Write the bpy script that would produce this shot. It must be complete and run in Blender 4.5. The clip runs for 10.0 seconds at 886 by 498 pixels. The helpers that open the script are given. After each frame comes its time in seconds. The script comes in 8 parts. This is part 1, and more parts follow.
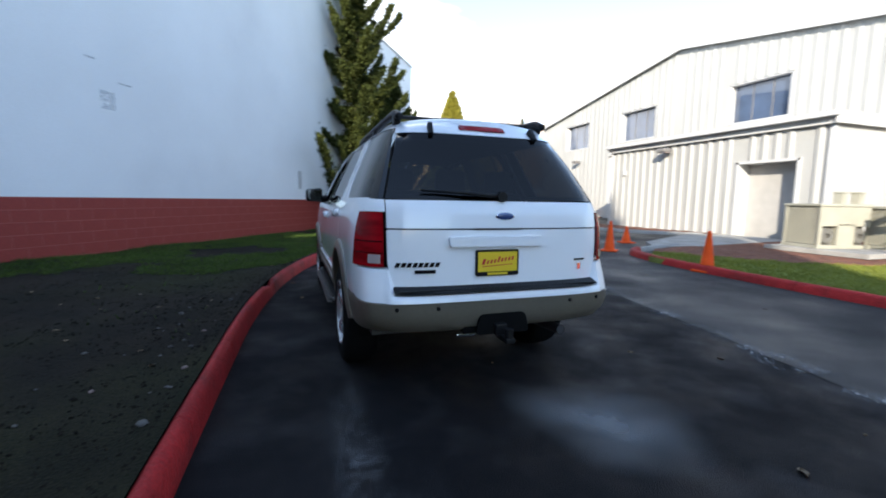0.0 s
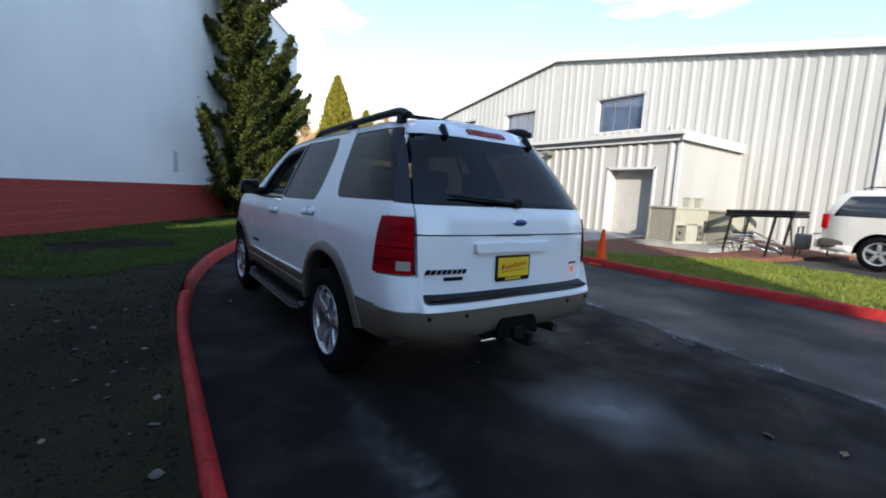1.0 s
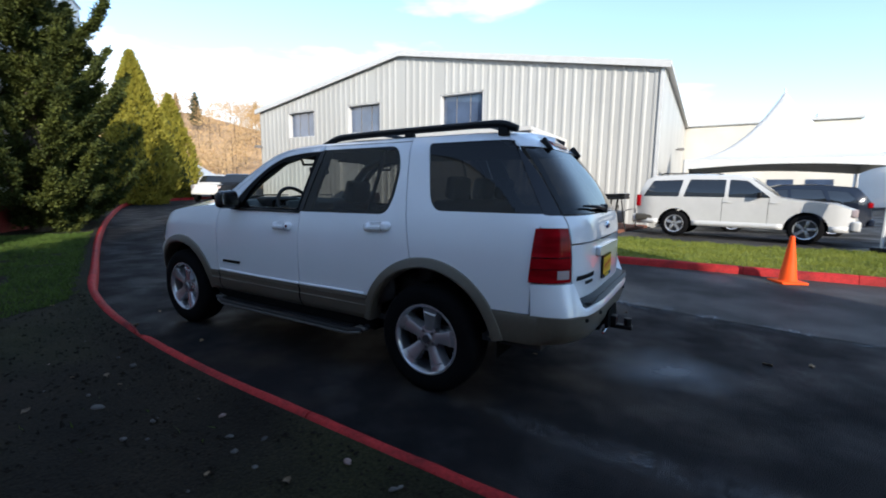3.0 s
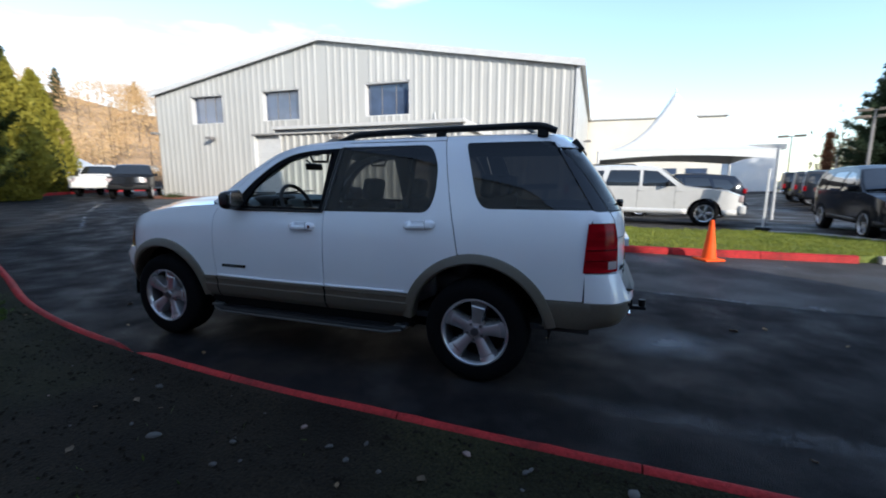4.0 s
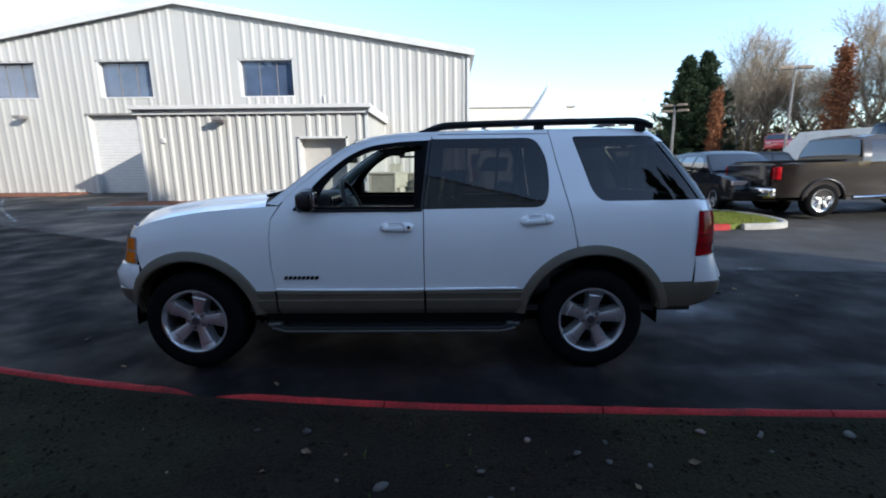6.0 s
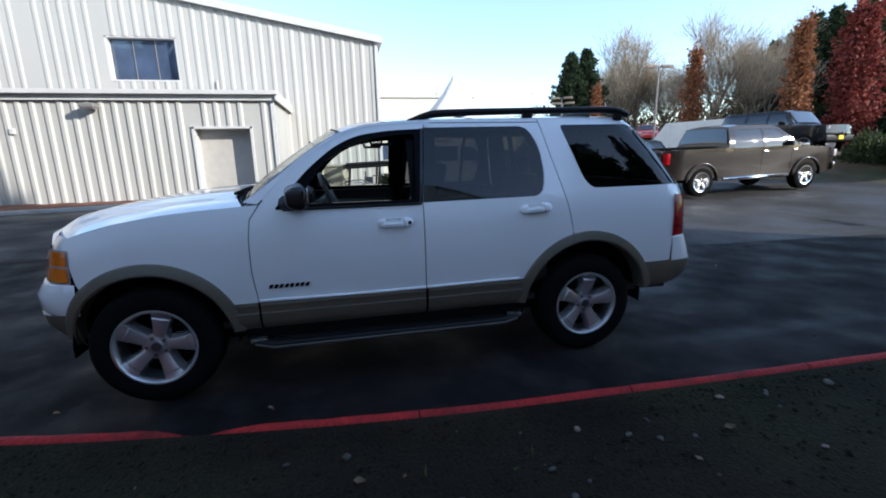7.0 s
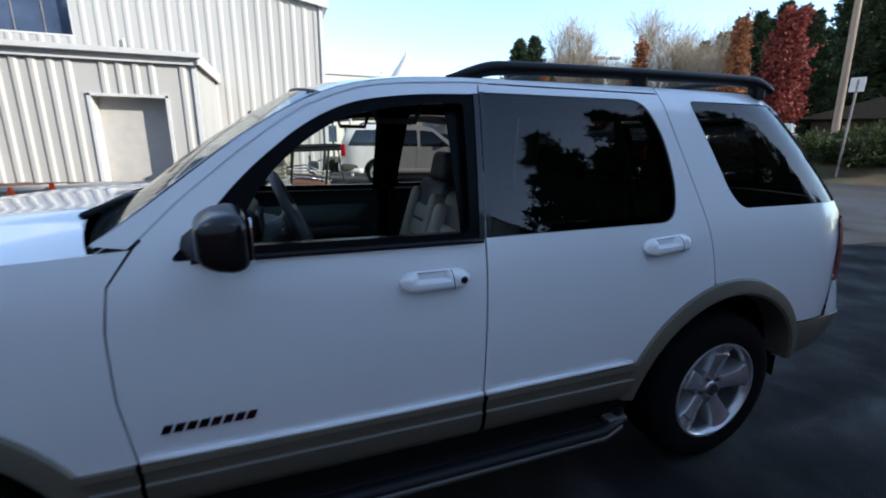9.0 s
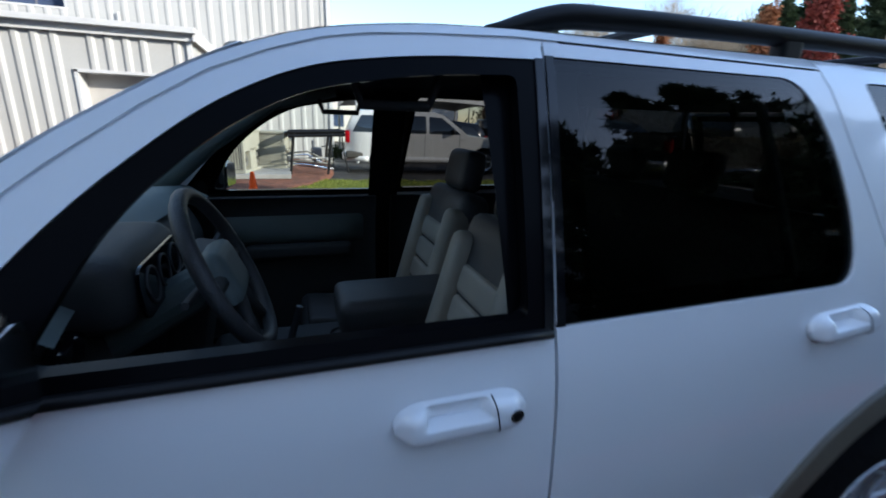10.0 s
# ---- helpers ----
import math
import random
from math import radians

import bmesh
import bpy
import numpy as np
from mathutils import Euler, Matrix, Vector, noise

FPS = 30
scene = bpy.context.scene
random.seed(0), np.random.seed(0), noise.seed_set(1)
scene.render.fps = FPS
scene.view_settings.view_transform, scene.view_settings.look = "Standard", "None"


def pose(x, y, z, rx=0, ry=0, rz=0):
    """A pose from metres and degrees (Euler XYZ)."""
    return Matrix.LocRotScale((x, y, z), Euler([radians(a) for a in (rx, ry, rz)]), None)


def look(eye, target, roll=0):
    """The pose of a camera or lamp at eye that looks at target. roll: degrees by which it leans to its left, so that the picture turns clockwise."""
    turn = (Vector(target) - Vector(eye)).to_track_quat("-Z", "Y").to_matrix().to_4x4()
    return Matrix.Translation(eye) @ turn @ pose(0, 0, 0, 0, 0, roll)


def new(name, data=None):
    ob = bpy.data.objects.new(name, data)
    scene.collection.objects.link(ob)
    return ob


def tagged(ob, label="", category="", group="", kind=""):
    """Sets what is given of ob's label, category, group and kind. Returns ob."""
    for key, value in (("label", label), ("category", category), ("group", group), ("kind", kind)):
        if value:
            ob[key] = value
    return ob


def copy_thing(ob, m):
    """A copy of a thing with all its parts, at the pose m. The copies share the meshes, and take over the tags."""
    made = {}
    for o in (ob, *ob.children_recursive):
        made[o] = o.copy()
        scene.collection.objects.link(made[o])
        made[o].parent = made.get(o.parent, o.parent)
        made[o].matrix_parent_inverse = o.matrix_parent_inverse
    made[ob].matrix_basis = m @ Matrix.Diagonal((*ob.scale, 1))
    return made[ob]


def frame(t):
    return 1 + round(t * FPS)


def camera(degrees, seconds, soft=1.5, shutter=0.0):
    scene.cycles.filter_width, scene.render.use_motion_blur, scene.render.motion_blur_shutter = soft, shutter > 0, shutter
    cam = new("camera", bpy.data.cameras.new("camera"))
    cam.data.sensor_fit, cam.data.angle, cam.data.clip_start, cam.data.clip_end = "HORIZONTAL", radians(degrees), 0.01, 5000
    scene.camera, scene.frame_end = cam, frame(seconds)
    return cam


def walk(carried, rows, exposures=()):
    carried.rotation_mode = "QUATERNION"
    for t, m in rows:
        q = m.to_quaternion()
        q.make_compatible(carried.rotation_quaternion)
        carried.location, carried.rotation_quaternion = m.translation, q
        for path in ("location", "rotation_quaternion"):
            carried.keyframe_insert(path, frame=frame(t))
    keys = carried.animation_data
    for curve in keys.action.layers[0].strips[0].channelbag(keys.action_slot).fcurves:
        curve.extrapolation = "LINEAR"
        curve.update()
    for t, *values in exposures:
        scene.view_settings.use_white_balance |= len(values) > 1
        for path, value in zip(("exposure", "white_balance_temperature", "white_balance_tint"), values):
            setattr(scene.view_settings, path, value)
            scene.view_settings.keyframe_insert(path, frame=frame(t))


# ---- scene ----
cam = camera(91.2, 10.0, 1.8, 0.35)
PATH = [
    (0, (-1.233, -3.262, 1.219), (-0.582, -1.385, 0.995), 0.9),
    (0.5, (-1.65, -3.098, 1.227), (-0.641, -1.386, 1.0), 1.3),
    (1, (-1.967, -2.839, 1.279), (-0.812, -1.226, 1.028), 3.0),
    (1.5, (-2.327, -2.612, 1.264), (-0.969, -1.164, 1.022), 1.5),
    (2, (-2.661, -2.286, 1.277), (-1.208, -0.95, 0.953), -0.2),
    (2.5, (-2.913, -1.904, 1.321), (-1.383, -0.653, 1.019), 0.8),
    (2.7, (-3.044, -1.751, 1.337), (-1.433, -0.601, 1.051), 1.0),
    (4, (-3.694, -0.744, 1.417), (-1.83, -0.093, 1.101), 0.2),
    (4.5, (-3.853, -0.313, 1.442), (-1.923, 0.031, 1.047), 2.0),
    (5, (-3.884, 0.154, 1.457), (-1.952, 0.416, 1.011), 0.8),
    (6.5, (-3.899, 1.402, 1.49), (-1.947, 1.198, 1.105), -1.2),
    (7, (-3.685, 1.686, 1.487), (-1.776, 1.272, 1.058), -1.3),
    (7.5, (-3.303, 1.8, 1.487), (-1.387, 1.391, 1.085), 0.5),
    (8, (-2.971, 1.913, 1.477), (-1.088, 1.415, 1.024), -1.0),
    (8.5, (-2.569, 1.906, 1.478), (-0.704, 1.365, 0.998), -1.3),
    (9, (-2.165, 1.832, 1.503), (-0.347, 1.162, 1.007), 0.8),
    (9.5, (-1.79, 1.748, 1.529), (-0.015, 1.003, 0.988), -0.5),
    (10, (-1.482, 1.640, 1.527), (0.330, 1.000, 0.974), 2.0),
]
EXPOSURES = [(0.0, 1.72, 6600, 10), (1.0, 1.38, 6550, 10), (2.0, 1.22, 6450, 10), (5.0, 1.27, 6250, 10), (8.0, 1.35, 6150, 10), (9.0, 1.35, 6250, 10), (10.0, 1.47, 6200, 10)]
walk(cam, [(t, look(eye, target, roll)) for t, eye, target, roll in PATH], EXPOSURES)

# ==== place ====
SUN_AZ, SUN_EL = 54.0, 21.0   # the way the light travels over the ground (degrees from +x), and the sun's height
world = bpy.data.worlds.new("sky")
scene.world = world
world.use_nodes = True
wn, wl = world.node_tree.nodes, world.node_tree.links
wn.clear()
w_out, w_bg = wn.new("ShaderNodeOutputWorld"), wn.new("ShaderNodeBackground")
w_sky = wn.new("ShaderNodeTexSky")
w_sky.sky_type, w_sky.sun_disc = "NISHITA", False
w_sky.sun_elevation, w_sky.sun_rotation = radians(SUN_EL), radians(90 - (SUN_AZ + 180))
w_sky.air_density, w_sky.dust_density, w_sky.ozone_density = 1.0, 0.2, 2.0
w_co, w_map, w_noise, w_ramp, w_mix = (wn.new(k) for k in ("ShaderNodeTexCoord", "ShaderNodeMapping", "ShaderNodeTexNoise", "ShaderNodeValToRGB", "ShaderNodeMix"))
w_mix.data_type = "RGBA"
w_map.inputs["Scale"].default_value = (1.0, 1.0, 3.2)
w_map.inputs["Location"].default_value = (0.35, 0.1, 0.0)
w_noise.inputs["Scale"].default_value, w_noise.inputs["Detail"].default_value = 1.7, 6.0
w_ramp.color_ramp.elements[0].position, w_ramp.color_ramp.elements[1].position = 0.58, 0.76
wl.new(w_co.outputs["Generated"], w_map.inputs["Vector"])
wl.new(w_map.outputs["Vector"], w_noise.inputs["Vector"])
w_bank, w_add = wn.new("ShaderNodeVectorMath"), wn.new("ShaderNodeMath")   # a cloud bank in the north, clear blue elsewhere
w_bank.operation, w_bank.inputs[1].default_value = "DOT_PRODUCT", (0.02, 0.33, -0.22)
w_add.operation = "ADD"
wl.new(w_co.outputs["Generated"], w_bank.inputs[0])
wl.new(w_bank.outputs["Value"], w_add.inputs[0])
wl.new(w_noise.outputs["Fac"], w_add.inputs[1])
wl.new(w_add.outputs[0], w_ramp.inputs["Fac"])
wl.new(w_ramp.outputs["Color"], w_mix.inputs["Factor"])
wl.new(w_sky.outputs["Color"], w_mix.inputs["A"])
w_mix.inputs["B"].default_value = (8.0, 8.0, 8.0, 1)
w_ramp.color_ramp.elements[0].color = (0.025, 0.025, 0.025, 1)   # a thin high veil
wl.new(w_mix.outputs["Result"], w_bg.inputs["Color"])
w_bg.inputs["Strength"].default_value = 0.15
wl.new(w_bg.outputs["Background"], w_out.inputs["Surface"])

sun = new("sun", bpy.data.lights.new("sun", "SUN"))
sun.data.energy, sun.data.angle, sun.data.color = 3.0, radians(0.6), (1.0, 0.93, 0.82)
sun.matrix_world = look((-20 * math.cos(radians(SUN_AZ)), -20 * math.sin(radians(SUN_AZ)), 20 * math.tan(radians(SUN_EL))), (0, 0, 0))


# ---- materials ----
def mat(name, colour, rough=0.5, metal=0.0, vary=0.0, scale=4.0, fine=0.0, fine_scale=60.0, bump=0.0, bump_scale=80.0, coat=0.0, second=None, second_scale=0.6, cut=(0.45, 0.65), spec=0.5, stretch=(1, 1, 1), piece=0.0, gloss=None):
    """A surface: base colour, with cloudy variation, fine grain, a second colour in patches, and relief."""
    m = bpy.data.materials.new(name)
    m.use_nodes = True
    n, l = m.node_tree.nodes, m.node_tree.links
    b = n["Principled BSDF"]
    b.inputs["Roughness"].default_value, b.inputs["Metallic"].default_value = rough, metal
    b.inputs["Specular IOR Level"].default_value = spec
    b.inputs["Coat Weight"].default_value, b.inputs["Coat Roughness"].default_value = coat, 0.04
    co, mp = n.new("ShaderNodeTexCoord"), n.new("ShaderNodeMapping")
    mp.inputs["Scale"].default_value = stretch
    l.new(co.outputs["Object"], mp.inputs["Vector"])

    def noise_of(s, detail=5.0):
        t = n.new("ShaderNodeTexNoise")
        t.inputs["Scale"].default_value, t.inputs["Detail"].default_value = s, detail
        l.new(mp.outputs["Vector"], t.inputs["Vector"])
        return t.outputs["Fac"]

    rgb = n.new("ShaderNodeRGB")
    rgb.outputs[0].default_value = (*colour, 1)
    out = rgb.outputs[0]
    if second:
        r = n.new("ShaderNodeValToRGB")
        r.color_ramp.elements[0].position, r.color_ramp.elements[1].position = cut
        l.new(noise_of(second_scale, 7.0), r.inputs["Fac"])
        mx = n.new("ShaderNodeMix")
        mx.data_type = "RGBA"
        l.new(r.outputs["Color"], mx.inputs["Factor"])
        l.new(out, mx.inputs["A"])
        mx.inputs["B"].default_value = (*second, 1)
        out = mx.outputs["Result"]
    for amount, s in ((vary, scale), (fine, fine_scale)):
        if amount:
            mr = n.new("ShaderNodeMapRange")
            mr.inputs["To Min"].default_value, mr.inputs["To Max"].default_value = 1 - amount, 1 + amount
            mr.inputs["From Min"].default_value, mr.inputs["From Max"].default_value = 0.3, 0.7
            l.new(noise_of(s), mr.inputs["Value"])
            mx = n.new("ShaderNodeMix")
            mx.data_type, mx.blend_type = "RGBA", "MULTIPLY"
            mx.inputs["Factor"].default_value = 1
            l.new(out, mx.inputs["A"])
            l.new(mr.outputs["Result"], mx.inputs["B"])
            out = mx.outputs["Result"]
    if piece:
        oi, mr = n.new("ShaderNodeObjectInfo"), n.new("ShaderNodeMapRange")
        mr.inputs["To Min"].default_value, mr.inputs["To Max"].default_value = 1 - piece, 1 + piece
        l.new(oi.outputs["Random"], mr.inputs["Value"])
        mx = n.new("ShaderNodeMix")
        mx.data_type, mx.blend_type = "RGBA", "MULTIPLY"
        mx.inputs["Factor"].default_value = 1
        l.new(out, mx.inputs["A"])
        l.new(mr.outputs["Result"], mx.inputs["B"])
        out = mx.outputs["Result"]
    l.new(out, b.inputs["Base Color"])
    if gloss:
        mr = n.new("ShaderNodeMapRange")
        mr.inputs["From Min"].default_value, mr.inputs["From Max"].default_value = 0.35, 0.65
        mr.inputs["To Min"].default_value, mr.inputs["To Max"].default_value = gloss[0], gloss[1]
        l.new(noise_of(gloss[2], 6.0), mr.inputs["Value"])
        l.new(mr.outputs["Result"], b.inputs["Roughness"])
    if bump:
        bp = n.new("ShaderNodeBump")
        bp.inputs["Strength"].default_value, bp.inputs["Distance"].default_value = bump, 0.02
        l.new(noise_of(bump_scale), bp.inputs["Height"])
        l.new(bp.outputs["Normal"], b.inputs["Normal"])
    return m


def glass_mat(name, tint, rough=0.0, gloss=0.045):
    """A thin pane: clear tinted view through, mirror-like gloss at grazing angles."""
    m = bpy.data.materials.new(name)
    m.use_nodes = True
    n, l = m.node_tree.nodes, m.node_tree.links
    n.clear()
    o, t, gl, mx, lw, pw, ma = (n.new(k) for k in ("ShaderNodeOutputMaterial", "ShaderNodeBsdfTransparent", "ShaderNodeBsdfGlossy", "ShaderNodeMixShader", "ShaderNodeLayerWeight", "ShaderNodeMath", "ShaderNodeMath"))
    t.inputs["Color"].default_value = (*tint, 1)
    gl.inputs["Roughness"].default_value = rough
    lw.inputs["Blend"].default_value = 0.5
    pw.operation, pw.inputs[1].default_value = "POWER", 5.0
    ma.operation, ma.inputs[1].default_value, ma.inputs[2].default_value = "MULTIPLY_ADD", 0.92, gloss
    l.new(lw.outputs["Facing"], pw.inputs[0])
    l.new(pw.outputs[0], ma.inputs[0])
    l.new(ma.outputs[0], mx.inputs["Fac"])
    l.new(t.outputs[0], mx.inputs[1])
    l.new(gl.outputs[0], mx.inputs[2])
    l.new(mx.outputs[0], o.inputs["Surface"])
    return m


M = {
    "asphalt": mat("asphalt", (0.0085, 0.0085, 0.010), 0.55, vary=0.4, scale=0.6, fine=0.5, fine_scale=140, bump=0.7, bump_scale=150, second=(0.036, 0.035, 0.036), second_scale=2.6, cut=(0.5, 0.8), spec=0.13, gloss=(0.5, 0.9, 1.6)),
    # same asphalt made paler, for the sunlit lot
    "asphalt_lit": mat("asphalt_lit", (0.046, 0.043, 0.040), 0.7, gloss=(0.42, 0.9, 0.7), vary=0.3, scale=0.5, fine=0.4, fine_scale=120, bump=0.5, bump_scale=140, second=(0.026, 0.025, 0.0245), second_scale=0.7, cut=(0.45, 0.7), spec=0.3),
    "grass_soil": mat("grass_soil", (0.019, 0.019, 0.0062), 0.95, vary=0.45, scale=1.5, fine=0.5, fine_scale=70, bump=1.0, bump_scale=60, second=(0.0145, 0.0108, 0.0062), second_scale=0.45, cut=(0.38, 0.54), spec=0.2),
    # raised in colour for the sun, like the blades on it
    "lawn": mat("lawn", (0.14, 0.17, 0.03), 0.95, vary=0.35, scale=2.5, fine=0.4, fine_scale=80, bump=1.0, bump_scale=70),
    "red_kerb": mat("red_kerb", (0.36, 0.020, 0.020), 0.65, spec=0.22, vary=0.22, scale=5, fine=0.25, fine_scale=50, bump=0.5, bump_scale=50, second=(0.17, 0.016, 0.016), second_scale=3.0, cut=(0.5, 0.75), piece=0.12),
    "concrete": mat("concrete", (0.30, 0.29, 0.265), 0.85, vary=0.2, scale=3, fine=0.2, bump=0.3),
    "white_wall": mat("white_wall", (0.82, 0.83, 0.845), 0.7, vary=0.04, scale=0.5, fine=0.03, bump=0.15, bump_scale=25, second=(0.75, 0.76, 0.78), second_scale=0.35, cut=(0.55, 0.75)),
    "red_wall": mat("red_wall", (0.30, 0.036, 0.026), 0.65, vary=0.2, scale=1.2, fine=0.15, bump=0.3, bump_scale=40, second=(0.22, 0.035, 0.028), second_scale=1.2),
    "red_joint": mat("red_joint", (0.40, 0.11, 0.085), 0.7, vary=0.2, scale=2.0),
    "steel_white": mat("steel_white", (0.40, 0.392, 0.366), 0.5, vary=0.06, scale=0.7, fine=0.04, stretch=(1, 1, 0.25), second=(0.355, 0.345, 0.32), second_scale=0.9, cut=(0.5, 0.75)),
    "trim_white": mat("trim_white", (0.50, 0.495, 0.48), 0.5, vary=0.06),
    "door_grey": mat("door_grey", (0.40, 0.38, 0.35), 0.5, vary=0.06),
    "car_white": mat("car_white", (0.83, 0.845, 0.87), 0.28, vary=0.015, scale=2, coat=1.0),
    "tan_cladding": mat("tan_cladding", (0.118, 0.103, 0.078), 0.42, vary=0.06, fine=0.06, coat=0.2),
    "black_plastic": mat("black_plastic", (0.007, 0.0072, 0.008), 0.45, fine=0.2, fine_scale=300, spec=0.22),
    "black_gloss": mat("black_gloss", (0.004, 0.004, 0.006), 0.08, spec=0.45),
    "frame_black": mat("frame_black", (0.003, 0.003, 0.004), 0.24, spec=0.05),
    # black underbody, also used to paint the shade of hollows
    "under": mat("underbody_shade_black", (0.006, 0.006, 0.006), 0.95, spec=0.05),
    "mirror_shell": mat("mirror_shell", (0.008, 0.008, 0.009), 0.22, spec=0.5),
    "tyre": mat("tyre", (0.006, 0.006, 0.0065), 0.85, fine=0.2, bump=0.2, spec=0.06),
    "alloy": mat("alloy", (0.52, 0.525, 0.54), 0.26, metal=0.7, vary=0.08, scale=12),
    # rim metal darkened for the shade inside the wheel
    "barrel": mat("barrel_shaded", (0.12, 0.12, 0.125), 0.4, metal=0.6, vary=0.1),
    "alloy_dark": mat("alloy_dark", (0.07, 0.07, 0.075), 0.5, metal=0.6),
    "board_grey": mat("board_grey", (0.09, 0.088, 0.082), 0.5, metal=0.3, vary=0.12, scale=9),
    "chrome": mat("chrome", (0.85, 0.85, 0.86), 0.1, metal=1.0),
    "tail_red": mat("tail_red", (0.27, 0.004, 0.008), 0.12, vary=0.4, scale=14, spec=0.1, stretch=(0.3, 0.3, 1.6)),
    "tail_clear": mat("tail_clear", (0.42, 0.34, 0.33), 0.1, coat=1.0),
    "amber": mat("amber", (0.75, 0.18, 0.01), 0.15, coat=1.0),
    "cone_orange": mat("cone_orange", (0.80, 0.085, 0.010), 0.6, spec=0.15, vary=0.1, second=(0.55, 0.09, 0.02), second_scale=8, cut=(0.6, 0.75)),
    "leather": mat("leather_grey", (0.34, 0.31, 0.26), 0.5, vary=0.08, scale=8, bump=0.2, bump_scale=200),
    "leather_dark": mat("leather_dark", (0.036, 0.036, 0.038), 0.5, vary=0.1, bump=0.2, bump_scale=200),
    "cabin_dark": mat("cabin_dark", (0.026, 0.0265, 0.0275), 0.65, vary=0.1, bump=0.2, bump_scale=250),
    "cabin_teal": mat("cabin_grey_green", (0.10, 0.125, 0.122), 0.6, vary=0.1, bump=0.2, bump_scale=250),
    "yellow": mat("plate_yellow", (0.75, 0.52, 0.02), 0.4),
    "plate_red": mat("plate_red", (0.5, 0.02, 0.02), 0.4),
    "blue_oval": mat("badge_blue", (0.02, 0.05, 0.16), 0.2, coat=0.8),
    "canvas": mat("canvas_white", (0.60, 0.595, 0.575), 0.6, vary=0.05),
    "soil_red": mat("bark_mulch", (0.15, 0.055, 0.03), 0.95, vary=0.4, scale=8, fine=0.5, fine_scale=60, bump=1.0, bump_scale=40),
    "ac_beige": mat("ac_beige", (0.33, 0.315, 0.25), 0.5, vary=0.08),
    "bark": mat("bark", (0.09, 0.065, 0.045), 0.9, vary=0.3, fine=0.3, bump=1.0, bump_scale=25),
    "bark_pale": mat("bark_pale", (0.19, 0.155, 0.115), 0.9, vary=0.3, fine=0.3),
    "glass_clear": glass_mat("glass_clear", (0.86, 0.92, 0.90), 0.0, 0.10),
    "glass_tint": glass_mat("glass_tint", (0.155, 0.155, 0.155)),
    "glass_dark": glass_mat("glass_dark", (0.10, 0.105, 0.11)),
}


# ---- builders ----
def link(name, mesh, material, parent=None, label=""):
    ob = new(name, mesh)
    if material:
        mesh.materials.append(M[material] if isinstance(material, str) else material)
    if parent:
        ob.parent = parent
    if label:
        tagged(ob, label)
    return ob


def part(name, bm, material, parent=None, label="", smooth=False):
    """One bmesh as one mesh object under its thing."""
    mesh = bpy.data.meshes.new(name)
    for f in bm.faces:
        f.smooth = bool(smooth)
    bm.to_mesh(mesh)
    bm.free()
    if smooth and smooth is not True:
        mesh.set_sharp_from_angle(angle=radians(smooth))
    return link(name, mesh, material, parent, label)


def thing(name, label, category, at=(0, 0, 0), turn=0, group="", kind=""):
    ob = new(name)
    ob.empty_display_size = 0.1
    ob.matrix_basis = pose(*at, 0, 0, turn)
    return tagged(ob, label, category, group, kind)


def box(size, at=(0, 0, 0), bevel=0.0, turn=None, bm=None, seg=2):
    bm = bm or bmesh.new()
    m = Matrix.Translation(at) @ (turn or Matrix()) @ Matrix.Diagonal((*size, 1))
    vs = bmesh.ops.create_cube(bm, size=1, matrix=m)["verts"]
    if bevel:
        es = list({e for v in vs for e in v.link_edges})
        bmesh.ops.bevel(bm, geom=es, offset=bevel, segments=seg, affect="EDGES", profile=0.6)
    return bm


def rod(r, a, b, n=12, r2=None, bm=None):
    bm = bm or bmesh.new()
    a, b = Vector(a), Vector(b)
    q = (b - a).to_track_quat("Z", "Y").to_matrix().to_4x4()
    bmesh.ops.create_cone(bm, cap_ends=True, segments=n, radius1=r, radius2=r if r2 is None else r2, depth=(b - a).length, matrix=Matrix.Translation((a + b) / 2) @ q)
    return bm


def lathe(profile, n=32, axis="z", bm=None, close=False):
    """Turns (radius, height) pairs round an axis."""
    bm = bm or bmesh.new()
    rings = []
    for k in range(n):
        c, s = math.cos(2 * math.pi * k / n), math.sin(2 * math.pi * k / n)
        ring = []
        for r, h in profile:
            ring.append(bm.verts.new((r * c, r * s, h) if axis == "z" else (h, r * c, r * s)))
        rings.append(ring)
    m = len(profile)
    for k in range(n):
        p, q = rings[k], rings[(k + 1) % n]
        for i in range(m if close else m - 1):
            j = (i + 1) % m
            try:
                bm.faces.new((p[i], q[i], q[j], p[j]))
            except ValueError:
                pass
    bmesh.ops.remove_doubles(bm, verts=bm.verts, dist=1e-5)
    bmesh.ops.recalc_face_normals(bm, faces=bm.faces)
    return bm


def tube(points, r, n=8, bm=None, flat=1.0, closed=False):
    """A round bar along points; flat squeezes it across its first normal."""
    bm = bm or bmesh.new()
    pts = [Vector(p) for p in points]
    rings = []
    for i, p in enumerate(pts):
        d = (pts[min(i + 1, len(pts) - 1)] - pts[max(i - 1, 0)]) if not closed else (pts[(i + 1) % len(pts)] - pts[i - 1])
        m = d.to_track_quat("Z", "Y").to_matrix()
        rr = r[i] if isinstance(r, (list, tuple)) else r
        rings.append([bm.verts.new(p + m @ Vector((rr * math.cos(2 * math.pi * k / n), rr * flat * math.sin(2 * math.pi * k / n), 0))) for k in range(n)])
    for i in range(len(rings) - (0 if closed else 1)):
        a, b = rings[i], rings[(i + 1) % len(rings)]
        for k in range(n):
            bm.faces.new((a[k], a[(k + 1) % n], b[(k + 1) % n], b[k]))
    if not closed:
        bm.faces.new(rings[0][::-1]), bm.faces.new(rings[-1])
    return bm


